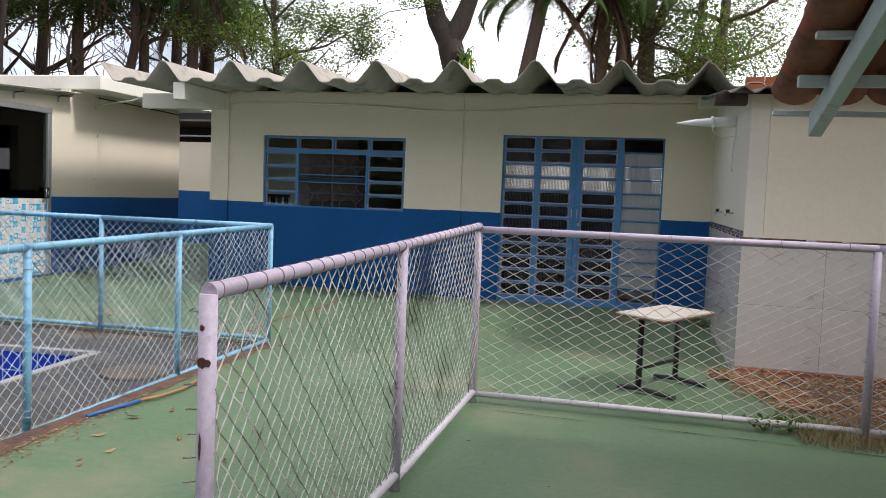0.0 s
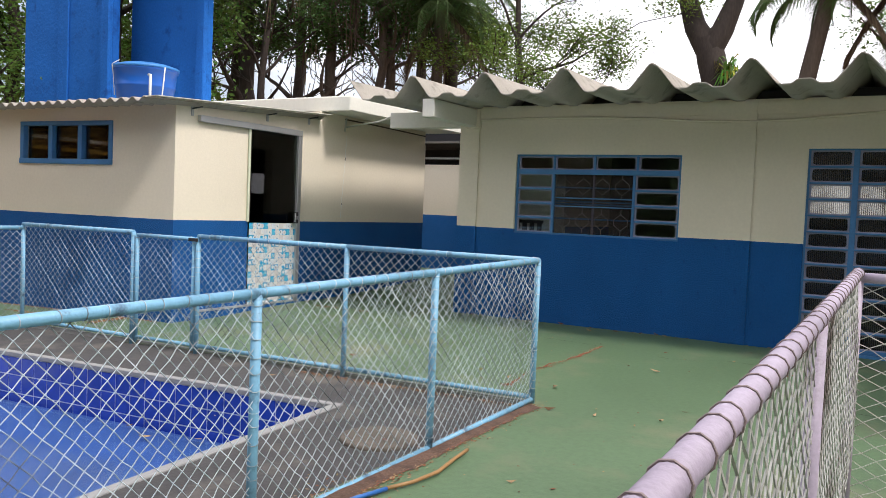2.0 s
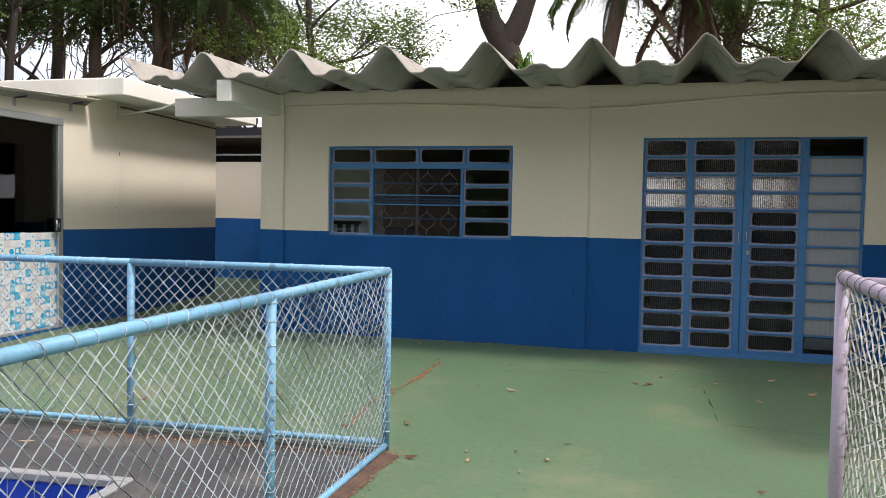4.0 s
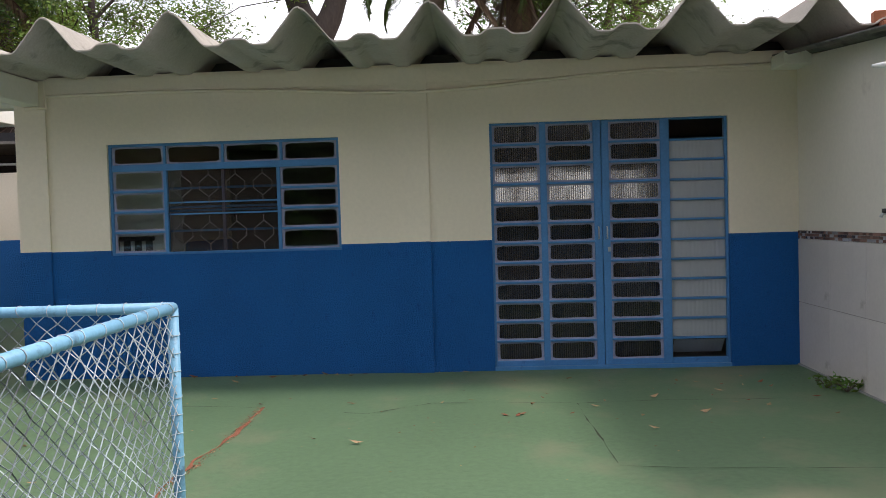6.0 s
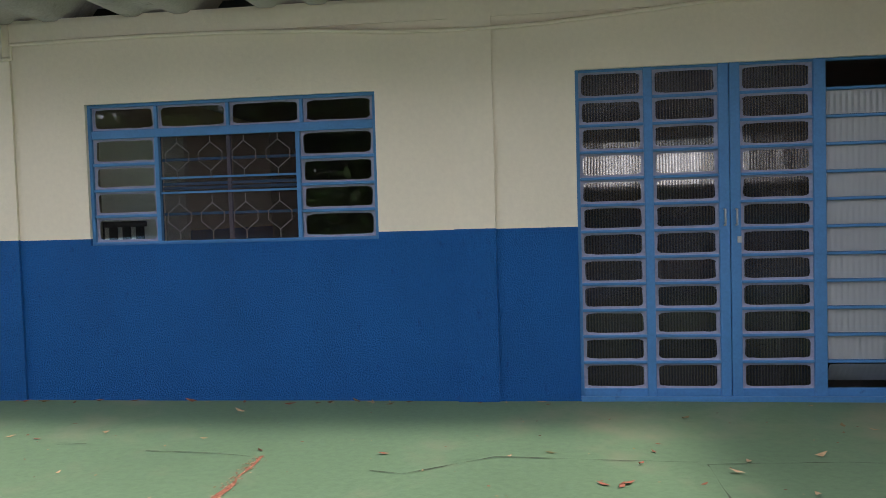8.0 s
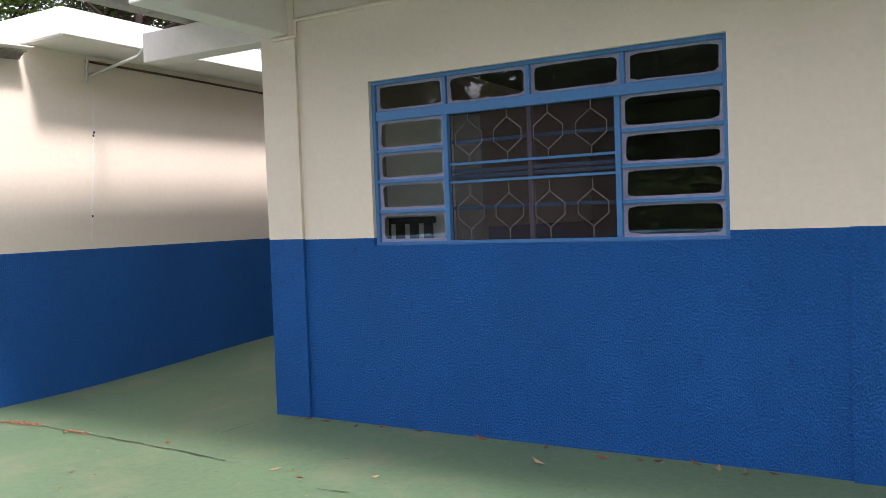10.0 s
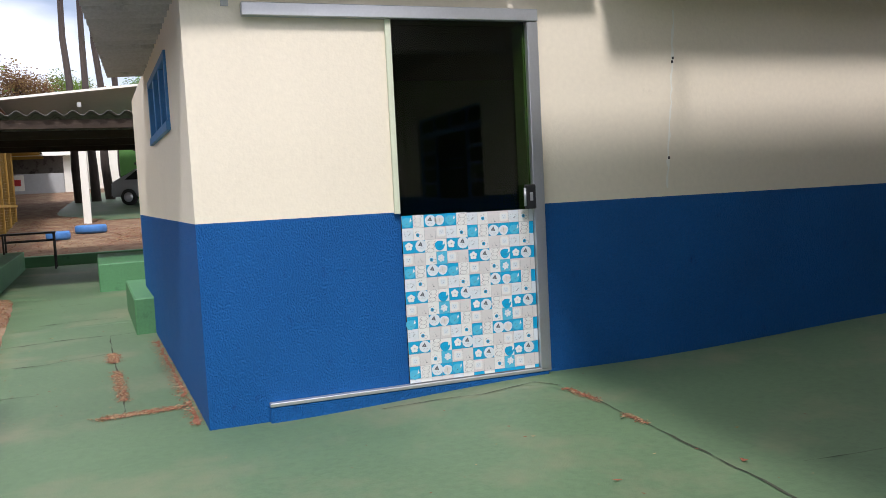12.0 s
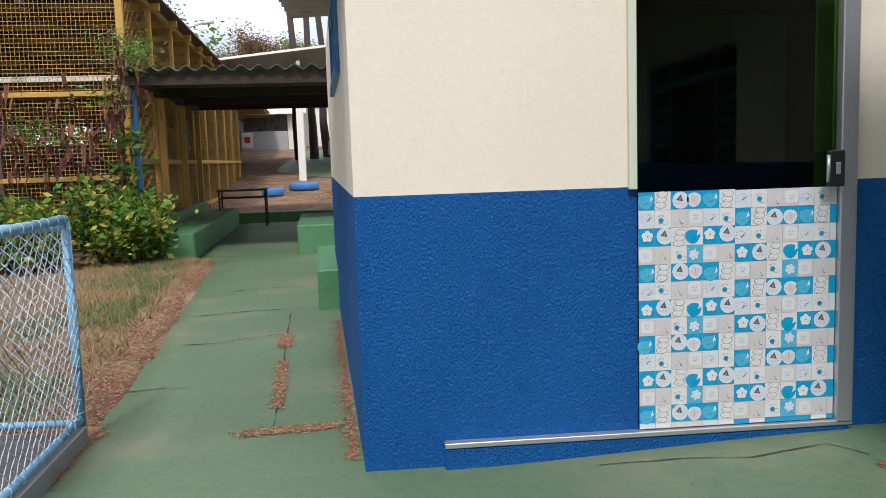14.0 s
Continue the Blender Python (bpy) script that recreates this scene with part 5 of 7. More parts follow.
tiles_on_wall("tiled_dado_front", "white glazed wall tiles on the front of the east building", (2.545, -3.48, 0), 0, 3.2, 0.05, 1.035, 0.62, 0.5, TILEW, JOINT, 1)
mosaic("mosaic_strip_front", (2.545, -3.48, 0), 0, 1.9, 1.037, 1.078, 2)
tiles_on_wall("tiled_dado_side", "white glazed wall tiles beside the blue wall", (2.557, -0.001, 0), -90, 3.478, 0.0, 1.055, 0.6, 0.53, TILEW, JOINT, 3)
mosaic("mosaic_strip_side", (2.557, -0.001, 0), -90, 3.478, 1.057, 1.125, 4)
bm = bmesh.new()
box(bm, 2.53, 2.556, -3.47, -0.0, -0.06, 0.012)
bevelled(bm, 0.004)
structure("baseboard", bm, COPING, "pale stone skirting along the tiled wall", "baseboard")
# brick footing laid bare in front
foot = tagged(thing("brick_footing", "bare brick footing below the tiled wall", "footing"), kind="structure")
bmb = mesh_of("brick", bar(0, 0.19, -0.02, 0.02, 0, 0.045, 0.004), BRICK)
for k in range(16):
    b = new("brick", bmb)
    b.parent = foot
    b.location = (2.56 + 0.2 * k, -3.498, 0.0)
bm = bmesh.new()
rnd = random.Random(4)
rows = []
for i in range(25):
    x = 2.35 + 3.0 * i / 24
    row = []
    lo = -3.8 - 0.85 * smooth(2.4, 2.9, x) - 0.75 * smooth(2.8, 3.4, x) + 0.12 * noise.noise((x * 5, 0, 5)) + 0.05 * noise.noise((x * 17, 1, 5))
    for j in range(9):
        y = lo + (-3.485 - lo) * j / 8
        row.append(bm.verts.new((x, y, 0.004 + 0.03 * (0.5 + 0.5 * noise.noise((x * 4, y * 4, 1))) * min(1, j / 3) * smooth(2.35, 2.6, x))))
    rows.append(row)
for a, b in zip(rows, rows[1:]):
    for j in range(8):
        bm.faces.new((a[j], a[j + 1], b[j + 1], b[j])).smooth = True
structure("earth_bed", bm, mat("dark_bed_earth", (0.10, 0.062, 0.042), 0.95, 0.35, 3, 40, 0.7, 35), "bare earth bed along the tiled wall", "earth")

# wall lamp with wires
lamp = thing("wall_lamp", "white tapered plastic lamp arm with loose wires", "lamp", (2.555, -2.4, 2.075))
bm = bmesh.new()
tube(bm, [(0.0, 0, 0), (-0.12, 0, 0.0), (-0.2, 0, -0.005), (-0.36, 0, -0.012), (-0.52, 0, -0.02)], [0.05, 0.048, 0.042, 0.03, 0.008], 14)
part("arm", bm, LAMPW, lamp)
part("collar", tubes([(-0.19, 0, 0.0), (-0.22, 0, -0.002)], radius=0.05, sides=14), LAMPW, lamp)
part("wire", tubes([(-0.2, -0.04, -0.02), (-0.21, -0.06, -0.09), (-0.13, -0.06, -0.15), (-0.02, -0.05, -0.13), (-0.01, -0.03, -0.03)], radius=0.004, sides=5), LAMPW, lamp)
part("wire", tubes([(-0.01, -0.1, -0.05), (-0.03, -0.12, -0.25), (-0.04, -0.12, -0.42), (-0.02, -0.12, -0.45)], radius=0.004, sides=5), LAMPW, lamp)
for y in (-1.55, -2.65):
    tap = thing("wall_tap", "small black and steel tap on the wall", "tap", (2.555, y, 1.255), group="taps on the tiled wall")
    part("spout", tubes([(0, 0, 0), (-0.06, 0, 0), (-0.075, 0, -0.025)], radius=0.011), ALU, tap)
    part("knob", tubes([(-0.05, 0, 0.0), (-0.05, 0, 0.03)], radius=0.018), BLACK, tap)

# low table behind the lilac fence
table = thing("low_table", "low school table with pale worn top and black T-legs", "table", (0, 0, 0))
bm = bmesh.new()
corners = [(1.64, -4.60), (1.96, -4.86), (2.32, -4.22), (1.98, -3.97)]
lo = [bm.verts.new((x, y, 0.545)) for x, y in corners]
hi = [bm.verts.new((x, y, 0.562)) for x, y in corners]
bm.faces.new(lo[::-1])
bm.faces.new(hi)
for k in range(4):
    bm.faces.new((lo[k], lo[(k + 1) % 4], hi[(k + 1) % 4], hi[k]))
bevelled(bm, 0.006, 2)
top = part("tabletop", bm, TABLETOP, table)
bm = bmesh.new()
for k in range(4):
    tube(bm, [(*corners[k], 0.548), (*corners[(k + 1) % 4], 0.548)], 0.0085, 6)
part("edge_band", bm, TABLEEDGE, top, "brown edge band")
for (lx, ly_), (ax, ay), (bx_, by_) in (((1.82, -4.52), (1.68, -4.45), (2.06, -4.66)), ((2.08, -4.06), (1.93, -4.0), (2.29, -4.18))):
    part("leg", tubes([(lx, ly_, 0.02), (lx, ly_, 0.545)], radius=0.021, sides=10), BLACKMETAL, table)
    part("foot", tubes([(ax, ay, 0.018), (lx, ly_, 0.032), (bx_, by_, 0.018)], radius=0.017, sides=8), BLACKMETAL, table)
part("stretcher", tubes([(1.82, -4.52, 0.17), (2.08, -4.06, 0.17)], radius=0.014, sides=8), BLACKMETAL, table)

# bricks lying on the dark roof
bkm = mesh_of("brick", bar(-0.095, 0.095, -0.045, 0.045, 0, 0.09, 0.004), BRICK)
rnd = random.Random(3)
for k in range(7):
    b = tagged(new("loose_brick", bkm), "loose red hollow brick lying on the roof", "brick", "bricks on the roof")
    b.matrix_world = pose(2.86 + 0.2 * (k % 5), -1.0 + 0.12 * (k // 5), 2.512 + 0.002 * k + (0.09 if k > 4 else 0), 0, 0, rnd.uniform(-12, 12))

# terracotta eave near the start of the walk
EY, EZ, ES = -6.1, 1.82, 0.262
tr = thing("terracotta_roof", "terracotta tiled eave on grey painted battens", "roof")
bm = bmesh.new()
R, L_ = 0.105, 0.46
n = 10
prof = [(math.cos(math.pi * k / n) * R, math.sin(math.pi * k / n) * R * 0.75) for k in range(n + 1)]
ring = []
for yy, s in ((0, 1.0), (-L_, 0.86)):
    ring.append(([bm.verts.new((x * s, yy, z * s + (0.012 if yy == 0 else 0))) for x, z in prof], [bm.verts.new((x * s * 0.86, yy, z * s * 0.86 + (0.012 if yy == 0 else 0))) for x, z in prof]))
(a, a2), (b, b2) = ring
for k in range(n):
    bm.faces.new((a[k], a[k + 1], b[k + 1], b[k])).smooth = True
    bm.faces.new((a2[k + 1], a2[k], b2[k], b2[k + 1])).smooth = True
    bm.faces.new((a[k], a2[k], a2[k + 1], a[k + 1]))
    bm.faces.new((b[k], b[k + 1], b2[k + 1], b2[k]))
tm = mesh_of("roof_tile", bm, TERRA)
for r in range(9):
    for c in range(14):
        y = EY - 0.38 * r
        x = 2.455 + 0.205 * c
        for cover in (0, 1):
            t = new("roof_tile", tm)
            t.parent = tr
            slope = math.degrees(math.atan(ES))
            t.matrix_local = pose(x + (0.10 if cover else 0), y, EZ + ES * (EY - y) + (0.03 if cover else 0.065), -slope if cover else slope, 0 if cover else 180, 0)
for x in (2.56, 3.4, 4.25, 5.1):
    bm = bmesh.new()
    vs = box(bm, x - 0.03, x + 0.03, -9.4, EY + 0.02, -0.06, 0.05)
    for v in vs:
        v.co.z += EZ - 0.10 + ES * (EY - v.co.y)
    part("rafter", bevelled(bm, 0.004), BATTEN, tr, "grey painted rafter")
for y, x0, h in ((EY + 0.04, 2.37, 0.022), (EY - 0.36, 2.41, 0.045), (EY - 0.76, 2.40, 0.022), (EY - 1.16, 2.41, 0.022), (EY - 1.56, 2.40, 0.022), (EY - 1.96, 2.41, 0.022), (EY - 2.36, 2.40, 0.022), (EY - 2.76, 2.41, 0.022), (EY - 3.16, 2.40, 0.022)):
    z = EZ - 0.035 + ES * (EY - y)
    part("batten", bar(x0, 5.749, y - 0.022, y + 0.022, z - h, z + 0.005, 0.003), BATTEN, tr, "grey painted batten")

# ---- tower and tank behind the west building ----
tower = thing("water_tower", "tall blue rendered concrete water tower", "tower")
part("pier", bar(-14.55, -11.93, 0.8, 0.98, -0.2, 8.5, 0.02), TOWERBLUE, tower)
part("pilaster", bar(-13.45, -13.15, 0.76, 0.799, 2.0, 8.5, 0.01), TOWERBLUE, tower)
part("corner_rib", bar(-12.12, -11.90, 0.70, 0.799, 2.0, 8.5, 0.015), TOWERBLUE, tower)
part("corner_rib", bar(-10.42, -10.22, 1.40, 1.499, 2.0, 8.5, 0.015), TOWERBLUE, tower)
part("pier", bar(-12.28, -10.25, 1.5, 1.66, -0.2, 8.5, 0.02), TOWERBLUE, tower)
part("tank_deck", bar(-14.7, -9.0, 0.7, 5.0, 6.3, 6.6, 0.02), TOWERBLUE, tower)
tank = thing("water_tank", "blue plastic water tank with a lid on the roof", "water tank", (-10.3, 0.22, 2.66))
tank.scale = (0.9, 0.9, 1.0)
part("stand", bar(-0.62, 0.62, -0.55, 0.55, 0, 0.12, 0.01), WHITE, tank)
bm = bmesh.new()
turned(bm, [(0.46, 0.2), (0.49, 0.24), (0.525, 0.45), (0.535, 0.46), (0.535, 0.49), (0.53, 0.5), (0.565, 0.72), (0.59, 0.73), (0.59, 0.77), (0.56, 0.775)], sides=32)
part("body", bm, TANK, tank)
bm = bmesh.new()
turned(bm, [(0.60, 0.765), (0.60, 0.80), (0.56, 0.815), (0.40, 0.855), (0.20, 0.875), (0.05, 0.88)], sides=32)
part("lid", bm, TANKLID, tank)
part("strap", tubes([(-0.2, -0.52, 0.3), (-0.21, -0.54, 0.6), (-0.2, -0.58, 0.8), (-0.1, -0.5, 0.87)], radius=0.008, sides=6), PVC, tank)
part("overflow_pipe", tubes([(0.5, -0.35, 0.62), (0.58, -0.38, 0.62), (0.58, -0.38, 0.2), (0.66, -0.3, 0.15)], radius=0.025, sides=8), PVC, tank)
part("overflow_pipe", tubes([(0.7, -0.25, 0.0), (0.75, -0.2, 0.75)], radius=0.012, sides=6), PVC, tank)

# ---- hose, manhole, litter ----
hose = thing("garden_hose", "yellow and blue garden hose lying by the fence", "hose")
bm = bmesh.new()
tube(bm, [(-1.04, -5.28, 0.02), (-1.02, -5.45, 0.02), (-0.98, -5.7, 0.02), (-1.0, -5.9, 0.02), (-1.05, -6.05, 0.02)], 0.010, 8)
part("yellow_length", bm, HOSEY, hose)
bm = bmesh.new()
tube(bm, [(-1.05, -6.05, 0.018), (-1.09, -6.22, 0.018), (-1.13, -6.42, 0.012)], 0.011, 8)
part("blue_length", bm, HOSEB, hose)
bm = bmesh.new()
turned(bm, [(0.23, -0.045), (0.23, -0.012), (0.215, -0.008), (0.05, -0.006)], (-1.62, -5.28, 0), 28)
tagged(part("manhole_cover", bm, mat("worn_manhole_stone", (0.125, 0.105, 0.085), 0.8, 0.25, 5, 60, 0.3, 40)), "round stone manhole cover in the pool deck", "manhole cover")


# soil washed up along the foot of the pool fence
bm = bmesh.new()
rows = []
for k in range(161):
    y = -4.05 - 7.9 * k / 160
    wd = 0.085 + 0.05 * noise.noise((y * 1.7, 0, 3)) + 0.03 * noise.noise((y * 7, 0, 3)) + 0.10 * smooth(-5.8, -8.0, y)
    rows.append([bm.verts.new((FE + 0.02 + wd * j / 4, y, floor_z(FE + 0.02 + wd * j / 4, y) + 0.004 + 0.014 * (1 - (j / 4) ** 2) * (0.6 + 0.4 * noise.noise((y * 9, j, 1))))) for j in range(5)])
for a, b in zip(rows, rows[1:]):
    for j in range(4):
        bm.faces.new((a[j], a[j + 1], b[j + 1], b[j])).smooth = True
structure("soil_strip", bm, mat("red_brown_soil", (0.115, 0.066, 0.045), 0.95, 0.4, 9, 70, 0.8, 60, dark=(0.07, 0.04, 0.03), spots=0.25, spot_scale=8), "red-brown soil along the pool fence", "soil")


def scatter(name, label, category, spots, n, size, materials, seed, zf, curl=0.5, thin=0.5):
    """Many small curled leaves or crumbs in one mesh."""
    rnd = random.Random(seed)
    bm = bmesh.new()
    for k in range(n):
        (x0, y0), (x1, y1), w = rnd.choice(spots)
        t = rnd.random()
        x, y = x0 + (x1 - x0) * t + rnd.gauss(0, w), y0 + (y1 - y0) * t + rnd.gauss(0, w)
        s = size * rnd.uniform(0.5, 1.4)
        a = rnd.uniform(0, 6.28)
        z = zf(x, y) + 0.004
        d, e = Vector((math.cos(a), math.sin(a), 0)), Vector((-math.sin(a), math.cos(a), 0))
        c = Vector((x, y, z))
        up = Vector((0, 0, s * curl * rnd.uniform(0.1, 1)))
        v = [bm.verts.new(c - d * s + up * 0.5), bm.verts.new(c - e * s * thin), bm.verts.new(c + d * s + up), bm.verts.new(c + e * s * thin + up * 0.4)]
        f = bm.faces.new(v)
        f.material_index = rnd.randrange(len(materials))
    return tagged(part(name, bm, materials, normals=False), label, category, kind="stuff")


LEAFLIT = [LITTER, LEAFB, mat("tan_dead_leaf", (0.36, 0.24, 0.13), 0.8, 0.3, 20)]
scatter("leaf_litter", "red-brown leaf litter along the pool fence", "litter", [((-1.2, -4.0), (-1.18, -12), 0.05), ((-1.22, -4.0), (-1.1, -8.5), 0.04), ((-1.2, -6), (-1.05, -9), 0.10), ((-6.2, -4.18), (-6.76, -4.21), 0.02), ((-6.76, -4.2), (-6.9, -4.3), 0.04)], 12000, 0.0095, LEAFLIT, 1, floor_z)
scatter("leaf_litter", "red-brown litter in the pool deck corner", "litter", [((-1.4, -4.0), (-3.2, -4.1), 0.035)], 900, 0.009, LEAFLIT, 2, lambda x, y: PZ)
scatter("leaf_litter", "dry litter along the path edge", "litter", [(tuple(west(-0.8, -1.5).to_2d()), tuple(west(-8.4, -1.85).to_2d()), 0.14), (tuple(west(-0.8, -1.5).to_2d()), tuple(west(-8.4, -1.85).to_2d()), 0.05), ((-6.25, -2.9), (-9.6, -3.13), 0.03), ((-6.69, -3.46), (-6.74, -2.98), 0.03), ((-7.1, -3.33), (-8.2, -3.42), 0.022), ((-8.6, -3.45), (-9.1, -3.49), 0.025)], 6500, 0.010, LEAFLIT, 3, floor_z)
scatter("leaf_litter", "red litter in a floor crack", "litter", [((-1.68, -1.24), (-1.66, -2.2), 0.018), ((-1.66, -2.2), (-1.7, -3.2), 0.02), ((-5.7, -0.86), (-5.33, -0.84), 0.02), ((-5.05, -0.85), (-4.85, -0.85), 0.012)], 800, 0.008, LEAFLIT, 4, floor_z)
scatter("fallen_leaves", "scattered dry leaves on the yard floor", "leaf", [((-5.5, -1.0), (2.3, -1.2), 0.6), ((-4, -2.5), (0.5, -4.5), 0.8), ((-0.8, -5.5), (0.4, -9), 0.35), ((0.2, -0.9), (2.3, -1.3), 0.35), ((-4, -0.08), (0, -0.06), 0.02)], 130, 0.035, LEAFLIT, 5, floor_z, 0.7, 0.35)
scatter("fallen_leaves", "tiny specks and crumbs on the yard floor", "litter", [((-5.8, -1.5), (2.3, -1.5), 0.9), ((-1, -4.5), (2.5, -9), 0.9), (tuple(west(-0.5, -0.7).to_2d()), tuple(west(-8, -1.0).to_2d()), 0.3)], 500, 0.009, LEAFLIT, 6, floor_z, 0.5, 0.6)
scatter("fallen_leaves", "wet leaves in the pool", "leaf", [((-4.4, -4.9), (-3.2, -5.3), 0.2), ((-4.7, -6), (-3, -7), 0.5)], 14, 0.055, LEAFLIT, 7, lambda x, y: DEEP + 0.035)
scatter("leaf_litter", "dry litter on the earth bed", "litter", [((2.6, -3.7), (4.5, -3.8), 0.12), ((2.9, -4.3), (4.5, -4.6), 0.3), ((2.5, -3.6), (2.9, -4.6), 0.1)], 6000, 0.02, LEAFLIT, 8, lambda x, y: 0.02)


EDGE = [(tuple(west(-u, path_edge(u) - 0.05).to_2d()), tuple(west(-u - 0.4, path_edge(u + 0.4) - 0.05).to_2d()), 0.09) for u in (0.7 + 0.4 * k for k in range(20))]
EDGE += [(tuple(west(-u, path_edge(u) - 0.3).to_2d()), tuple(west(-u - 0.4, path_edge(u + 0.4) - 0.3).to_2d()), 0.2) for u in (0.7 + 0.4 * k for k in range(20))]
scatter("leaf_litter", "band of red-brown crumbs beside the path", "litter", EDGE, 14000, 0.013, LEAFLIT, 9, lambda x, y: max(far_z(x, y), -0.2), 0.8, 0.35)
scatter("leaf_litter", "brown leaves over the far yard", "litter", [(tuple(west(-16.5, -1.5).to_2d()), tuple(west(-26, -2).to_2d()), 1.0), (tuple(west(-17.5, 0.5).to_2d()), tuple(west(-21, 1.5).to_2d()), 0.6), (tuple(west(-10.5, -4).to_2d()), tuple(west(-24, -4).to_2d()), 0.8)], 9000, 0.03, LEAFLIT, 10, far_z, 0.6, 0.5)


# ---- west side ----
def wthing(name, label, category, u, v, z=0.0, group=""):
    p = west(-u, v, z)
    return thing(name, label, category, tuple(p), TURN_W, group)


GZ = -0.10
for (u0, u1, v0, v1, h) in ((4.03, 6.2, -0.19, 0.25, 0.36), (8.70, 11.5, -0.48, 0.4, 0.42)):
    b = wthing("concrete_bench", "green painted concrete block bench by the path", "bench", 0, 0, GZ, "green benches")
    part("bench_block", bar(-u1, -u0, v0, v1, -0.1, h, 0.015), GREENP, b)
b = wthing("concrete_bench", "long green painted concrete bench below the yellow screen", "bench", 0, 0, GZ, "green benches")
part("bench_block", bar(-15.3, -8.62, -2.55, -1.92, -0.1, 0.38, 0.015), GREENP, b)
part("back_kerb", bar(-15.3, -8.9, -2.75, -2.56, -0.1, 0.55, 0.015), GREENP, b)
b = wthing("green_kerb", "dark green painted step at the end of the paving", "step", 0, 0, GZ)
part("step_block", bar(-15.85, -15.6, -2.6, 4.0, -0.1, 0.24, 0.015), GREENP, b)
# black table at the end of the paving
b = wthing("black_table", "black metal table at the end of the paving", "table", 14.9, -1.75, GZ)
part("tabletop", bar(-0.3, 0.3, -0.55, 0.5, 0.76, 0.80, 0.006), BLACKMETAL, b)
for x in (-0.26, 0.26):
    for y in (-0.5, 0.46):
        part("leg", bar(x - 0.018, x + 0.018, y - 0.018, y + 0.018, 0, 0.76, 0.003), BLACKMETAL, b)
    part("stretcher", bar(x - 0.012, x + 0.012, -0.5, 0.46, 0.60, 0.63, 0.003), BLACKMETAL, b)

# corrugated walkway canopy
can = wthing("walkway_canopy", "old corrugated canopy on dark timber beams over the path", "canopy", 0, 0, 0)
prof = [(-2.9 + 0.03 * k, 2.60 + 0.035 * math.cos(2 * math.pi * (0.03 * k) / 0.25)) for k in range(215)]
bm = bmesh.new()
sheet(bm, prof, 8.75, 15.2, lambda y: 0.012 * (y - 8.8), 0.009)
bmesh.ops.rotate(bm, verts=bm.verts[:], cent=(0, 0, 0), matrix=Matrix.Rotation(radians(90), 3, "Z"))
bmesh.ops.scale(bm, verts=bm.verts[:], vec=(1, 1, 1))
part("roof_sheet", bm, FIBRED, can)
for u, z in ((8.9, 2.44), (10.9, 2.44), (13.0, 2.46), (15.0, 2.48)):
    part("beam", bar(-u - 0.05, -u + 0.05, -2.75, 3.4, z - 0.07, z + 0.07, 0.006), DARKWOOD, can)
for v in (-2.62, 0.6):
    part("purlin", bar(-15.1, -8.85, v - 0.04, v + 0.04, 2.40, 2.49, 0.005), DARKWOOD, can)
bp = part("post", bar(-9.15, -9.03, -2.78, -2.66, -0.2, 2.45, 0.006), WINBLUE, can, "blue painted timber post, leaning")
for u in (10.9, 13.0, 15.0):
    part("post", bar(-u - 0.05, -u + 0.05, -2.70, -2.60, -0.1, 2.35, 0.006), YELLOW, can)

# yellow screened court
CSL = 0.012
court = wthing("yellow_court", "yellow painted mesh-screened court with a sloping roof", "court", 0, 0, -0.1)


def square_mesh(bm, p0, du, dv, nu, nv, r):
    for i in range(nu + 1):
        tube(bm, [p0 + du * (i / nu), p0 + du * (i / nu) + dv], r, 3, cap=False)
    for j in range(nv + 1):
        tube(bm, [p0 + dv * (j / nv), p0 + dv * (j / nv) + du], r, 3, cap=False)


CV = -2.78
bm = bmesh.new()
square_mesh(bm, Vector((-8.95, CV, 0.2)), Vector((0, -5.2, 0)), Vector((0, 0, 4.6)), 88, 78, 0.0042)
part("mesh_screen", bm, YWIRE, court)
bm = bmesh.new()
square_mesh(bm, Vector((-8.95, CV, 0.5)), Vector((-17, 0, 0)), Vector((0, 0, 3.5)), 190, 44, 0.0042)
part("mesh_screen", bm, YWIRE, court)
part("corner_post", bar(-9.0, -8.9, CV - 0.05, CV + 0.05, 0, 4.9, 0.006), YELLOW, court)
for k in range(8):
    u = 11.0 + 2.05 * k
    part("post", bar(-u - 0.04, -u + 0.04, CV - 0.04, CV + 0.04, 0, 4.0, 0.006), YELLOW, court)
for z in (0.45, 1.42, 3.98):
    part("rail", bar(-26, -9.03, CV - 0.04, CV + 0.04, z - 0.04, z + 0.04, 0.005), YELLOW, court)
for z in (0.3, 1.2, 2.38, 4.7):
    part("rail", bar(-9.0, -8.9, CV - 5.2, CV - 0.08, z - 0.035, z + 0.035, 0.005), YELLOW, court)
for k in range(3):
    v = CV - 1.75 * (k + 1)
    part("post", bar(-9.0, -8.9, v - 0.05, v + 0.05, 0, 4.7, 0.005), WOOD if k < 2 else YELLOW, court)
for i in range(50):
    v0 = -2.55 - 0.5 * i
    z0 = 4.05 - CSL * 0.5 * i
    bm = bmesh.new()
    for v in box(bm, -46, -9.2, v0 - 0.5, v0, z0, z0 + 0.03):
        v.co.z -= CSL * (v0 - v.co.y) + 0.03 * (v.co.y < v0 - 0.1)
    part("roof_board", bm, WOOD, court)
for k in range(21):
    u = 9.4 + 1.7 * k
    bm = bmesh.new()
    vs = box(bm, -u - 0.05, -u + 0.05, -27.5, -2.6, 0, 0.12)
    for v in vs:
        v.co.z += 3.9 - CSL * (-2.55 - v.co.y)
    part("rafter", bm, YELLOW, court)
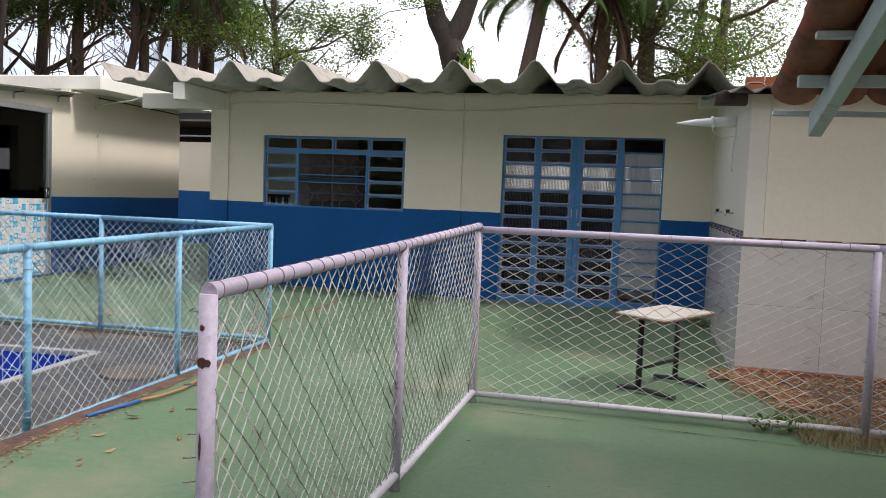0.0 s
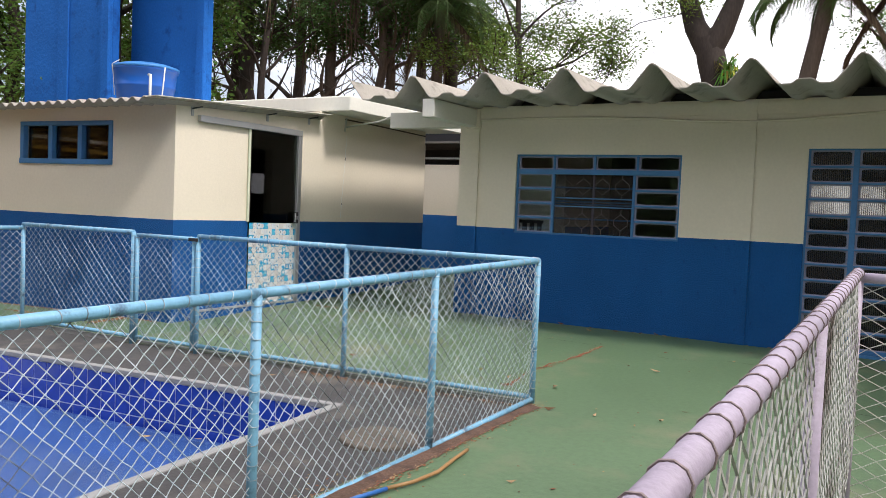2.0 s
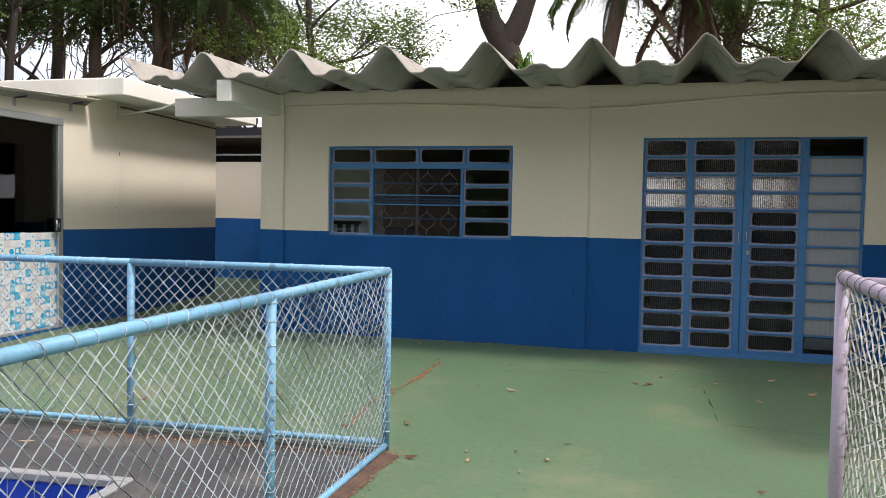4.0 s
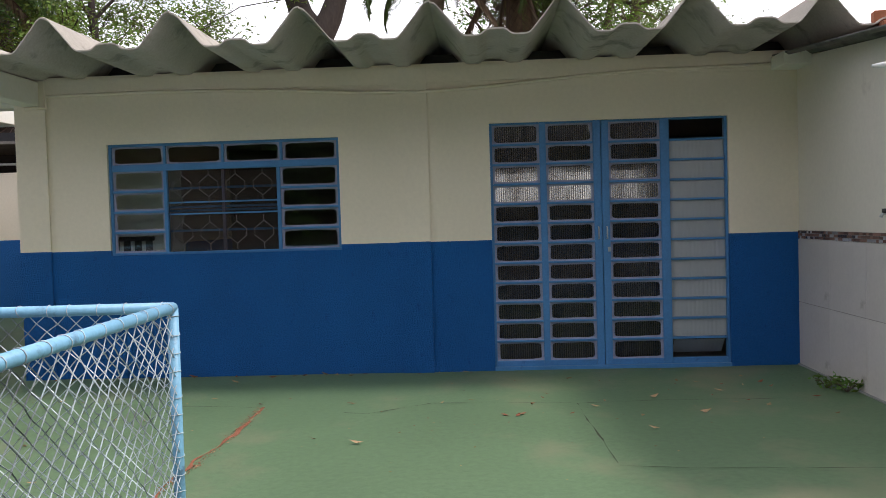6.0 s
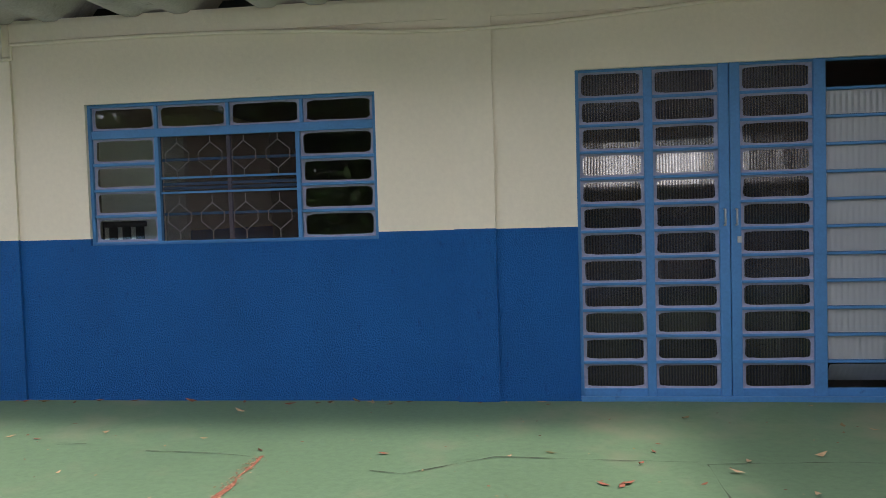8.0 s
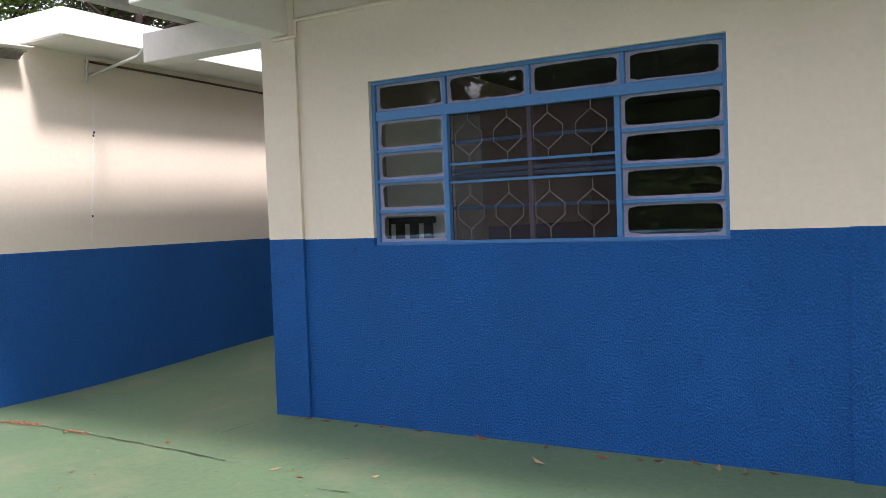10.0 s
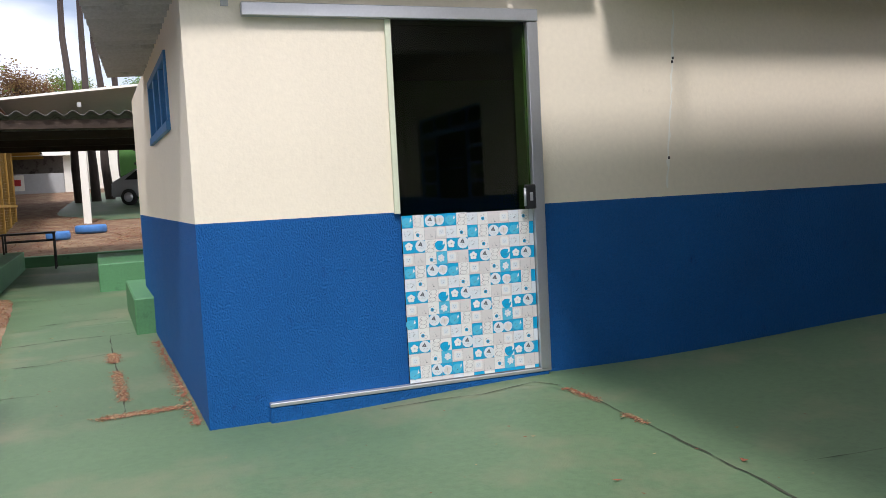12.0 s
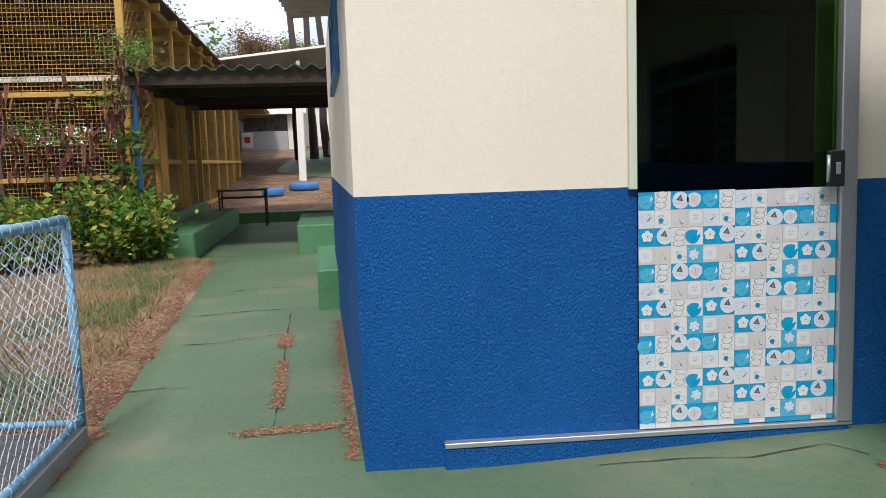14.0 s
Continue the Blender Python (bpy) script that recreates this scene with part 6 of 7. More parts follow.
for k in range(12):
    bm = bmesh.new()
    v0 = -4.2 - 2 * k
    box(bm, -46, -9.3, v0 - 0.05, v0 + 0.05, 3.72 - CSL * (-2.55 - v0), 3.86 - CSL * (-2.55 - v0))
    part("purlin", bm, WOOD, court)
COURTW = mat("pale_blue_court_wall", (0.24, 0.32, 0.34), 0.8, 0.2, 1.5)
part("far_wall", bar(-46, -9.5, -27.8, -27.6, 0, 2.6, 0.01), COURTW, court)
part("far_wall", bar(-46.2, -46.0, -27.6, -8.5, 0.2, 2.8, 0.01), COURTW, court)
part("pale_rail", bar(-9.6, -9.55, CV - 5.2, CV - 0.1, 2.62, 2.70, 0.004), WHITE, court)

# painted tyres set in the earth
for (u, v, r) in ((20.3, -0.55, 0.42), (19.0, -1.35, 0.30)):
    p = west(-u, v)
    t = thing("painted_tyre", "old tyre painted blue and lying on the earth", "tyre", (p.x, p.y, far_z(p.x, p.y)), 0, "blue painted tyres")
    bm = bmesh.new()
    turned(bm, [(r * 0.6, 0.02), (r * 0.92, 0.0), (r, 0.05), (r, 0.17), (r * 0.92, 0.22), (r * 0.6, 0.20)], sides=28)
    part("tread", bm, TYREBLUE, t)

# painted paving of the far yard
bm = bmesh.new()
rows = []
for k in range(31):
    u = 24.0 + 16.0 * k / 30
    lo = -0.1 - 1.5 * smooth(24.0, 27.0, u) + 0.7 * smooth(28.0, 39.0, u) + 0.12 * noise.noise((u * 1.1, 0, 2))
    row = []
    for j in range(5):
        q = west(-u, lo + (7.0 - lo) * j / 4)
        row.append(bm.verts.new((q.x, q.y, far_z(q.x, q.y) + 0.012)))
    rows.append(row)
for a, b in zip(rows, rows[1:]):
    for j in range(4):
        bm.faces.new((a[j], a[j + 1], b[j + 1], b[j])).smooth = True
structure("paving_far_yard", bm, GREEN, "green painted paving of the far yard", "paving")
# far car park
p = west(-23.3, -0.62)
z = far_z(p.x, p.y)
col = thing("white_column", "white painted column of the far canopy", "column", (p.x, p.y, z))
part("shaft", bar(-0.11, 0.11, -0.11, 0.11, -0.2, 2.95, 0.01), WHITE, col)
p = west(-28.5, -3.3)
col = thing("grey_column", "thin grey column of the far canopy", "column", (p.x, p.y, far_z(p.x, p.y)))
part("shaft", bar(-0.08, 0.08, -0.08, 0.08, -0.2, 4.2, 0.01), STEEL, col)
grey = wthing("grey_canopy", "grey metal sheet canopy behind the walkway", "canopy", 0, 0, 0)
bm = bmesh.new()
vs = box(bm, -33, -23.0, -5.0, 7.0, 4.54, 4.58)
for v in vs:
    v.co.z += -0.03 * (-23.0 - v.co.x) + 0.11 * (v.co.y + 2.0)
part("roof_sheet", bm, STEEL, grey)
bm = bmesh.new()
for v in box(bm, -23.0, -22.95, -5.0, 7.0, 4.54, 4.61):
    v.co.z += 0.11 * (v.co.y + 2.0)
part("fascia", bm, WHITE, grey)
for v in (-3.5, -0.6, 2.5):
    part("beam", bar(-33, -23.0, v - 0.06, v + 0.06, 4.10 + 0.11 * (v + 2.0), 4.24 + 0.11 * (v + 2.0), 0.005), STEEL, grey)


def car(at, rz):
    c = thing("parked_car", "silver hatchback parked in the far yard", "car", at, rz)
    outline = [(-2.0, 0.3), (-2.05, 0.6), (-1.95, 0.78), (-1.0, 0.95), (-0.35, 1.42), (1.0, 1.46), (1.75, 1.05), (2.0, 0.95), (2.05, 0.35)]
    bm = bmesh.new()
    sides = [[bm.verts.new((x, y * (0.86 if z > 1.0 else 1), z)) for x, z in outline] for y in (-0.82, 0.82)]
    n_ = len(outline)
    for k in range(n_):
        bm.faces.new((sides[0][k], sides[0][(k + 1) % n_], sides[1][(k + 1) % n_], sides[1][k]))
    bm.faces.new(sides[0][::-1])
    bm.faces.new(sides[1])
    bevelled(bm, 0.05, 2)
    part("body", bm, CARPAINT, c)
    for s in (-1, 1):
        bm = bmesh.new()
        q = [(-0.85, 0.98), (-0.32, 1.34), (0.95, 1.38), (1.45, 1.02)]
        f = [bm.verts.new((x, s * (0.80 if z < 1.1 else 0.728), z)) for x, z in q]
        g = [bm.verts.new((x, s * (0.78 if z < 1.1 else 0.70), z)) for x, z in q]
        bm.faces.new(f)
        bm.faces.new(g[::-1])
        for k in range(4):
            bm.faces.new((f[k], f[(k + 1) % 4], g[(k + 1) % 4], g[k]))
        part("side_window", bm, CARGLASS, c)
        part("headlight", bar(-2.06, -1.9, s * 0.72 - 0.12, s * 0.72 + 0.1, 0.62, 0.76, 0.02), PVC, c)
        for x in (-1.3, 1.3):
            bm = bmesh.new()
            turned(bm, [(0.2, -0.1), (0.31, -0.1), (0.33, -0.06), (0.33, 0.06), (0.31, 0.1), (0.2, 0.1)], sides=24)
            bmesh.ops.rotate(bm, verts=bm.verts[:], cent=(0, 0, 0), matrix=Matrix.Rotation(radians(90), 3, "X"))
            bmesh.ops.translate(bm, verts=bm.verts[:], vec=(x, s * 0.76, 0.33))
            w_ = part("wheel", bm, RUBBER, c)
            bm = bmesh.new()
            turned(bm, [(0.08, -0.115), (0.19, -0.108), (0.2, 0.10), (0.08, 0.115)], sides=16)
            bmesh.ops.rotate(bm, verts=bm.verts[:], cent=(0, 0, 0), matrix=Matrix.Rotation(radians(90), 3, "X"))
            bmesh.ops.translate(bm, verts=bm.verts[:], vec=(x, s * 0.76, 0.33))
            part("rim", bm, ALU, w_)
    bm = bmesh.new()
    f = [bm.verts.new(q) for q in ((-1.0, -0.72, 0.985), (-1.0, 0.72, 0.985), (-0.42, 0.64, 1.40), (-0.42, -0.64, 1.40))]
    g = [bm.verts.new(v.co + Vector((-0.02, 0, 0.02))) for v in f]
    bm.faces.new(f[::-1])
    bm.faces.new(g)
    for k in range(4):
        bm.faces.new((f[k], f[(k + 1) % 4], g[(k + 1) % 4], g[k]))
    part("windscreen", bm, CARGLASS, c)
    part("bumper", bar(-2.12, -1.95, -0.8, 0.8, 0.28, 0.5, 0.03), BLACK, c)
    return c


p = west(-30.2, 2.45)
car((p.x, p.y, far_z(p.x, p.y)), 245)
# far buildings and wall
p = west(-42, -2.85)
zb = far_z(p.x, p.y)
shop = thing("far_shed", "grey metal shed with an open counter", "shed", (p.x, p.y, zb), TURN_W)
part("counter", bar(-0.1, 0.1, -1.3, 1.2, -0.2, 1.0, 0.01), STEEL, shop)
part("back_wall", bar(-2.5, -2.4, -1.35, 1.3, -0.2, 2.1, 0.01), FIBRED, shop)
part("side_wall", bar(-2.4, 0.05, -1.4, -1.32, -0.2, 1.86, 0.01), STEEL, shop)
bm = bmesh.new()
for v in box(bm, -5.0, 0.6, -4.5, 2.2, 1.86, 1.92):
    v.co.z += 0.14 * (0.6 - v.co.x)
part("roof_sheet", bm, WHITE, shop, "pale sheet roof sloping to the front")
part("wall_pier", bar(-0.3, 0.0, 1.21, 2.1, -0.3, 1.86, 0.01), WHITE, shop)
part("poster", bar(0.11, 0.12, -1.25, -0.65, 0.15, 0.95, 0.002), WHITE, shop, "white poster with a red mark")
part("poster_mark", bar(0.121, 0.126, -1.1, -0.8, 0.4, 0.72, 0.001), mat("red_print", (0.5, 0.03, 0.03), 0.5), shop)
p = west(-46, 2)
white = thing("far_white_building", "low white building with a pale sheet roof", "building", (p.x, p.y, far_z(p.x, p.y)), TURN_W)
part("wall", bar(-5, 0, -12, 8, -0.5, 2.6, 0.02), WHITE, white)
part("roof", bar(-6, 0.4, -12.5, 8.5, 2.6, 3.5, 0.05), WHITE, white)
p = west(-34, 8)
gw = thing("green_wall", "green painted boundary wall with lettering bars", "wall", (p.x, p.y, far_z(p.x, p.y)), TURN_W)
part("wall_panel", bar(-0.1, 0.1, -7.2, 7, -0.5, 2.6, 0.01), GREENWALL, gw)
for k in range(5):
    part("lettering_bar", bar(0.101, 0.108, -6.6 + 0.25 * (k % 2), -3.6 - 0.3 * (k % 3), 0.9 + 0.3 * k, 1.0 + 0.3 * k, 0.002), BLACKMETAL, gw)
p = west(-37, -6.2)
sl = thing("street_lamp", "curved grey street lamp above the roofs", "street lamp", (p.x, p.y, far_z(p.x, p.y)))
part("pole", tubes([(0, 0, 0), (0, 0, 5.6), (0, 0.3, 6.0), (0, 1.1, 6.25)], radius=0.05, sides=8), STEEL, sl)
part("lamp_head", tubes([(0, 1.05, 6.22), (0, 1.6, 6.27)], radius=0.075, sides=8), STEEL, sl)


# ---- trees and plants ----
def leaf_cloud(name, centres, n, size, spread, material, parent, seed, droop=0.0, thin=0.45, flat=0.8, lowest=None):
    """Many small two-sided leaves round the given centres, as one crown mesh."""
    rng = np.random.RandomState(seed)
    c = np.array(centres, float)
    pick = c[rng.randint(0, len(c), n)]
    p = pick[:, :3] + rng.normal(0, 1, (n, 3)) * spread * np.array([1, 1, flat])
    if lowest is not None:
        p = p[p[:, 2] > lowest + rng.uniform(-0.3, 0.5, n)]
        n = len(p)
    a = rng.normal(0, 1, (n, 3))
    a[:, 2] = a[:, 2] * 0.5 - droop
    a /= np.linalg.norm(a, axis=1, keepdims=True)
    b = np.cross(a, rng.normal(0, 1, (n, 3)))
    b /= np.linalg.norm(b, axis=1, keepdims=True) + 1e-9
    s = size * rng.uniform(0.6, 1.4, (n, 1))
    quad = np.stack([p - a * s, p + b * s * thin - a * s * 0.1, p + a * s, p - b * s * thin - a * s * 0.1], 1).reshape(-1, 3)
    me = bpy.data.meshes.new(name)
    me.from_pydata(quad.tolist(), [], np.arange(4 * n).reshape(-1, 4).tolist())
    me.materials.append(material)
    ob = new(name, me)
    ob.parent = parent
    return ob


def limb_tree(name, label, base, height, lean, trunk_r, seed, limbs=6, first=0.45, reach=2.5, bark=BARK, leaf=LEAFM, leaves=6000, size=0.10, spread=0.55, fork=0.0, depth=3, droop=0.0, rise=0.7, lowest=None):
    rnd = random.Random(seed)
    base = Vector(base)
    tree = thing(name, label, "tree", tuple(base))
    top = Vector((lean[0], lean[1], height))
    bm = bmesh.new()
    tips = []

    def grow(p, d, length, r, level):
        pts, rad = [p.copy()], [r]
        q = p.copy()
        steps = 6
        for k in range(steps):
            d = (d + Vector((rnd.gauss(0, 0.16), rnd.gauss(0, 0.16), rnd.gauss(0.03, 0.10)))).normalized()
            q = q + d * length / steps
            pts.append(q.copy())
            rad.append(max(0.012, r * (1 - 0.75 * (k + 1) / steps)))
        tube(bm, pts, rad, 7 if level < 2 else 5, cap=False)
        if level >= depth:
            tips.extend(pts[3:])
            return
        n = 3 if level else 4
        for k in range(n):
            i = rnd.randrange(2, len(pts))
            a = rnd.uniform(0, 6.28)
            nd = (d * 0.55 + Vector((math.cos(a), math.sin(a), rnd.uniform(0.0, 0.6) - droop))).normalized()
            grow(pts[i], nd, length * rnd.uniform(0.45, 0.75), rad[i] * 0.7, level + 1)
        tips.append(pts[-1])

    pts, rad = [], []
    for k in range(9):
        t = k / 8
        w = Vector((rnd.gauss(0, 0.07), rnd.gauss(0, 0.07), 0)) * (1 if 0 < k < 8 else 0)
        pts.append(top * t + w)
        rad.append(trunk_r * (1.25 - 0.25 * min(1, k / 2)) * (1 - 0.5 * t))
    tube(bm, pts, rad, 10, cap=False)
    for k in range(limbs):
        t = first + (1 - first) * (k + rnd.random() * 0.6) / limbs
        i = min(8, int(t * 8))
        a = k * 2.4 + rnd.uniform(-0.5, 0.5)
        d = Vector((math.cos(a), math.sin(a), rise + rnd.uniform(-0.3, 0.4))).normalized()
        grow(pts[i], d, reach * rnd.uniform(0.7, 1.2), rad[i] * 0.55, 1)
    part("trunk", bm, bark, tree)
    leaf_cloud("crown", [tuple(t) for t in tips], leaves, size, spread, leaf, tree, seed, droop * 0.6, lowest=lowest)
    return tree


def hanging(parent, spots, n, length, material, seed, name="hanging_fronds"):
    """Long thin strips that hang straight down."""
    rnd = random.Random(seed)
    bm = bmesh.new()
    for k in range(n):
        x, y, z, w = rnd.choice(spots)
        x, y, z = x + rnd.gauss(0, w), y + rnd.gauss(0, w), z + rnd.gauss(0, 0.4)
        l_ = length * rnd.uniform(0.4, 1.2)
        wd = rnd.uniform(0.01, 0.03)
        a = rnd.uniform(0, 3.14)
        d = Vector((math.cos(a), math.sin(a), 0)) * wd
        p0, p1, p2 = Vector((x, y, z)), Vector((x + rnd.gauss(0, 0.06), y, z - l_ * 0.5)), Vector((x + rnd.gauss(0, 0.12), y, z - l_))
        v = [bm.verts.new(q) for q in (p0 - d, p0 + d, p1 + d, p1 - d, p2)]
        bm.faces.new((v[0], v[1], v[2], v[3]))
        bm.faces.new((v[3], v[2], v[4]))
    return part(name, bm, material, parent, normals=False)


def palm(label, base, height, lean, r, seed, fronds=16, length=2.6, dead=8):
    rnd = random.Random(seed)
    tree = thing("palm_tree", label, "palm", base)
    bm = bmesh.new()
    pts = [(lean[0] * (k / 8) ** 1.5, lean[1] * (k / 8) ** 1.5, height * k / 8) for k in range(9)]
    tube(bm, pts, [r * (1.2 - 0.35 * k / 8) for k in range(9)], 10)
    part("trunk", bm, BARK, tree)
    crown = Vector(pts[-1])
    for kind, n, mat_, name in ((0, fronds, LEAFP, "frond"), (1, dead, VINE, "dead_frond")):
        for k in range(n):
            bm = bmesh.new()
            a = 6.283 * k / n + rnd.uniform(-0.2, 0.2)
            el = rnd.uniform(-0.1, 1.1) if kind == 0 else rnd.uniform(-1.3, -0.7)
            out = Vector((math.cos(a), math.sin(a), 0))
            side = Vector((-math.sin(a), math.cos(a), 0))
            spine = []
            for j in range(12):
                t = j / 11
                ang = el - t * t * (1.9 if kind == 0 else 0.6)
                step = Vector((0, 0, 0)) if j == 0 else (out * math.cos(ang) + Vector((0, 0, math.sin(ang)))) * length / 11
                spine.append((spine[-1] if spine else crown) + step)
            tube(bm, spine, [0.03 * (1 - 0.9 * j / 11) + 0.004 for j in range(12)], 4, cap=False)
            for j in range(1, 64):
                t = j / 64
                i = min(10, int(t * 11))
                p = spine[i].lerp(spine[i + 1], t * 11 - i)
                w = length * 0.26 * math.sin(math.pi * (0.15 + 0.8 * t)) * rnd.uniform(0.8, 1.1)
                for s in (-1, 1):
                    tip = p + side * s * w * 0.7 + Vector((0, 0, -w * (0.7 if kind == 0 else 0.9))) + out * w * 0.35
                    d = (tip - p).cross(Vector((0, 0, 1))).normalized() * 0.016
                    bm.faces.new([bm.verts.new(q) for q in (p - d, p + d, tip)])
            part(name, bm, mat_, tree, normals=False)
    return tree


# behind the classroom building
t = thing("forked_tree", "thick dark forked tree trunk with an epiphyte", "tree", (-3.2, 11.7, -0.2))
bm = bmesh.new()
tube(bm, [(0, 0, 0), (-0.05, 0, 3.0), (-0.2, 0, 4.6), (-0.42, 0, 5.5), (-0.55, 0, 6.0)], [0.44, 0.37, 0.33, 0.35, 0.30], 12, cap=False)
tube(bm, [(-0.48, 0, 5.7), (-0.85, 0, 6.3), (-1.15, 0.1, 7.2), (-1.9, 0.2, 8.6), (-2.4, 0.3, 10)], [0.33, 0.27, 0.22, 0.17, 0.1], 10, cap=False)
tube(bm, [(-0.48, 0, 5.7), (-0.18, 0, 6.2), (0.05, 0.1, 6.9), (0.2, 0.2, 8.4), (0.8, 0.3, 10)], [0.33, 0.27, 0.22, 0.18, 0.1], 10, cap=False)
part("trunk", bm, BARKD, t)
leaf_cloud("crown", [(-2.2, 0.2, 9.8), (-1.4, 0.5, 10.5), (0.6, 0.3, 10.2), (1.2, 0, 9.6), (-0.4, 0.4, 11)], 5000, 0.13, 0.8, LEAFM, t, 5)
bm = bmesh.new()
rnd = random.Random(8)
for k in range(70):
    a, el = rnd.uniform(0, 6.28), rnd.uniform(-0.6, 1.2)
    p = Vector((0.05, -0.35, 5.05 + rnd.gauss(0, 0.1)))
    d = Vector((math.cos(a) * math.cos(el), math.sin(a) * math.cos(el), math.sin(el)))
    q, e = p + d * rnd.uniform(0.2, 0.4), p + d * rnd.uniform(0.35, 0.5) + Vector((0, 0, -0.3))
    s = d.cross(Vector((0, 0, 1))).normalized() * 0.03
    v = [bm.verts.new(w_) for w_ in (p - s * 0.4, p + s * 0.4, q + s, q - s, e)]
    bm.faces.new(v[:4])
    bm.faces.new((v[3], v[2], v[4]))
part("epiphyte", bm, SHRUB, t, "tuft of yellow-green strap leaves", normals=False)

limb_tree("airy_tree", "airy tree with sparse yellow-green leaves", (-8.3, 11.1, -0.2), 8.2, (-0.4, 0), 0.13, 21, limbs=11, first=0.36, reach=2.5, leaf=LEAFY, leaves=26000, size=0.045, spread=0.24, rise=0.9, bark=BARKD)
palm("palm with drooping fronds behind the roof", (-1.55, 8.4, -0.2), 6.3, (0.9, 0), 0.17, 31, fronds=20, length=2.1, dead=1)
palm("palm with a skirt of dead fronds", (0.55, 8.9, -0.2), 6.5, (0.1, 0), 0.14, 32, fronds=26, length=2.4, dead=7)
limb_tree("multi_stem_tree", "tall grey tree trunk with aerial roots", (1.75, 11.4, -0.2), 9, (-0.3, 0), 0.30, 41, limbs=7, first=0.5, reach=2.2, leaf=LEAFM, leaves=14000, size=0.05, spread=0.4)
limb_tree("multi_stem_tree", "slender tree with fine feathery leaves", (2.6, 11.0, -0.2), 8, (1.0, 0), 0.20, 42, limbs=9, first=0.45, reach=2.2, leaf=LEAFY, leaves=22000, size=0.038, spread=0.4, rise=0.35)
for k, (x, y, h, r, ln) in enumerate(((1.2, 10.8, 9, 0.16, -0.5), (2.2, 10.9, 8, 0.12, 0.8), (0.9, 11.8, 9, 0.14, 0.3))):
    limb_tree("multi_stem_tree", "thin bare stem among the trees", (x, y, -0.2), h, (ln, 0), r, 45 + k, limbs=4, first=0.6, reach=1.8, leaf=LEAFM, leaves=5000, size=0.045, spread=0.35)
# dark grove behind the west building, with hanging vines
grove = ((-15.4, 8.2, 10, 0.13), (-13.9, 10.1, 11, 0.21), (-13.1, 10.4, 11, 0.17), (-12.5, 10.9, 11, 0.19), (-16.2, 9.0, 11, 0.28), (-11.6, 12.5, 11, 0.3), (-17.6, 9.5, 11, 0.25))
for k, (x, y, h, r) in enumerate(grove):
    tr_ = limb_tree("grove_tree", "dark shady tree hung with dry vines", (x, y, -0.2), h, (random.Random(k).uniform(-0.8, 0.8), 0), r, 60 + k, limbs=9, first=0.32, reach=1.9 if k in (1, 2, 3, 5) else 2.8, leaf=LEAFD, leaves=15000, size=0.055, spread=0.34, lowest=5.9, bark=BARK if k in (1, 2, 3) else BARKD, rise=1.1)
    if k in (0, 1, 2, 3, 5):
        rr = random.Random(k)
        hanging(tr_, [(rr.uniform(-1.6, 1.6), rr.uniform(-1, 0.6), rr.uniform(6.9, 9.6), 0.12) for q in range(9)], 110, 1.7, VINE, 80 + k)
palm("palm with feathery green fronds above the flat roof", (-10.9, 10.6, -0.2), 7.2, (0.1, 0), 0.17, 33, fronds=30, length=2.7, dead=3)
for k, (x, y, h, col_) in enumerate(((-20.5, 4.2, 8, LEAFM), (-19.0, 6.0, 9, LEAFM), (-22.5, 2.0, 8, LEAFM), (-15.5, 3.5, 7.5, LEAFM), (-18.0, 13.0, 10, LEAFD), (-14.0, 14.5, 10, LEAFD))):
    limb_tree("leafy_tree", "full green leafy tree behind the tower", (x, y, -0.2), h, (0.3, 0), 0.25, 90 + k, limbs=10, first=0.30, reach=2.4, leaf=col_, leaves=17000, size=0.07, spread=0.34, bark=BARKD, rise=0.7, lowest=3.7 if k < 4 else 6.5)
# unseen, behind the walk's start, mirrored in the panes; two eastern ones add shade
for k, (x, y, low) in enumerate(((-9, -21, 0.12), (-5, -20, 0.12), (-14, -20, 0.12), (0, -24, 0.5), (5, -23, 0.5), (10, -22, 0.45), (-7, -27, 0.12), (10.4, -8.8, 0.3), (14, -4, 0.3))):
    limb_tree("unseen_yard_tree", "broad dark unseen tree added for reflections and shade", (x, y, -0.2), 9, (0.4, 0), 0.3, 120 + k, limbs=11, first=low, reach=3.4, leaf=LEAFD, leaves=8000, size=0.22, spread=0.8, bark=BARKD, rise=0.2 if low < 0.4 else 0.8, lowest=None if low < 0.4 else 4.3)
bm = bmesh.new()
box(bm, -30, 20, -30.2, -30.0, -0.2, 3.0)
structure("wall_south", bm, FIBRED, "plain boundary wall closing the yard", "wall")
bm = bmesh.new()
box(bm, 16.0, 16.2, -30.0, 6.0, -0.2, 3.0)
structure("wall_east", bm, FIBRED, "plain boundary wall closing the yard", "wall")
# trees beyond the court
for k, (u, v) in enumerate(((16, -34), (28, -34), (50, -10), (52, -16), (54, -22), (57, -28), (60, -35), (66, -42))):
    p = west(-u, v)
    limb_tree("court_tree", "dark tree beyond the screened court", (p.x, p.y, -0.2), 7, (0.3, 0), 0.25, 140 + k, limbs=11, first=0.1, reach=3.2, leaf=LEAFM, leaves=7000, size=0.2, spread=0.8, bark=BARKD, rise=0.2)
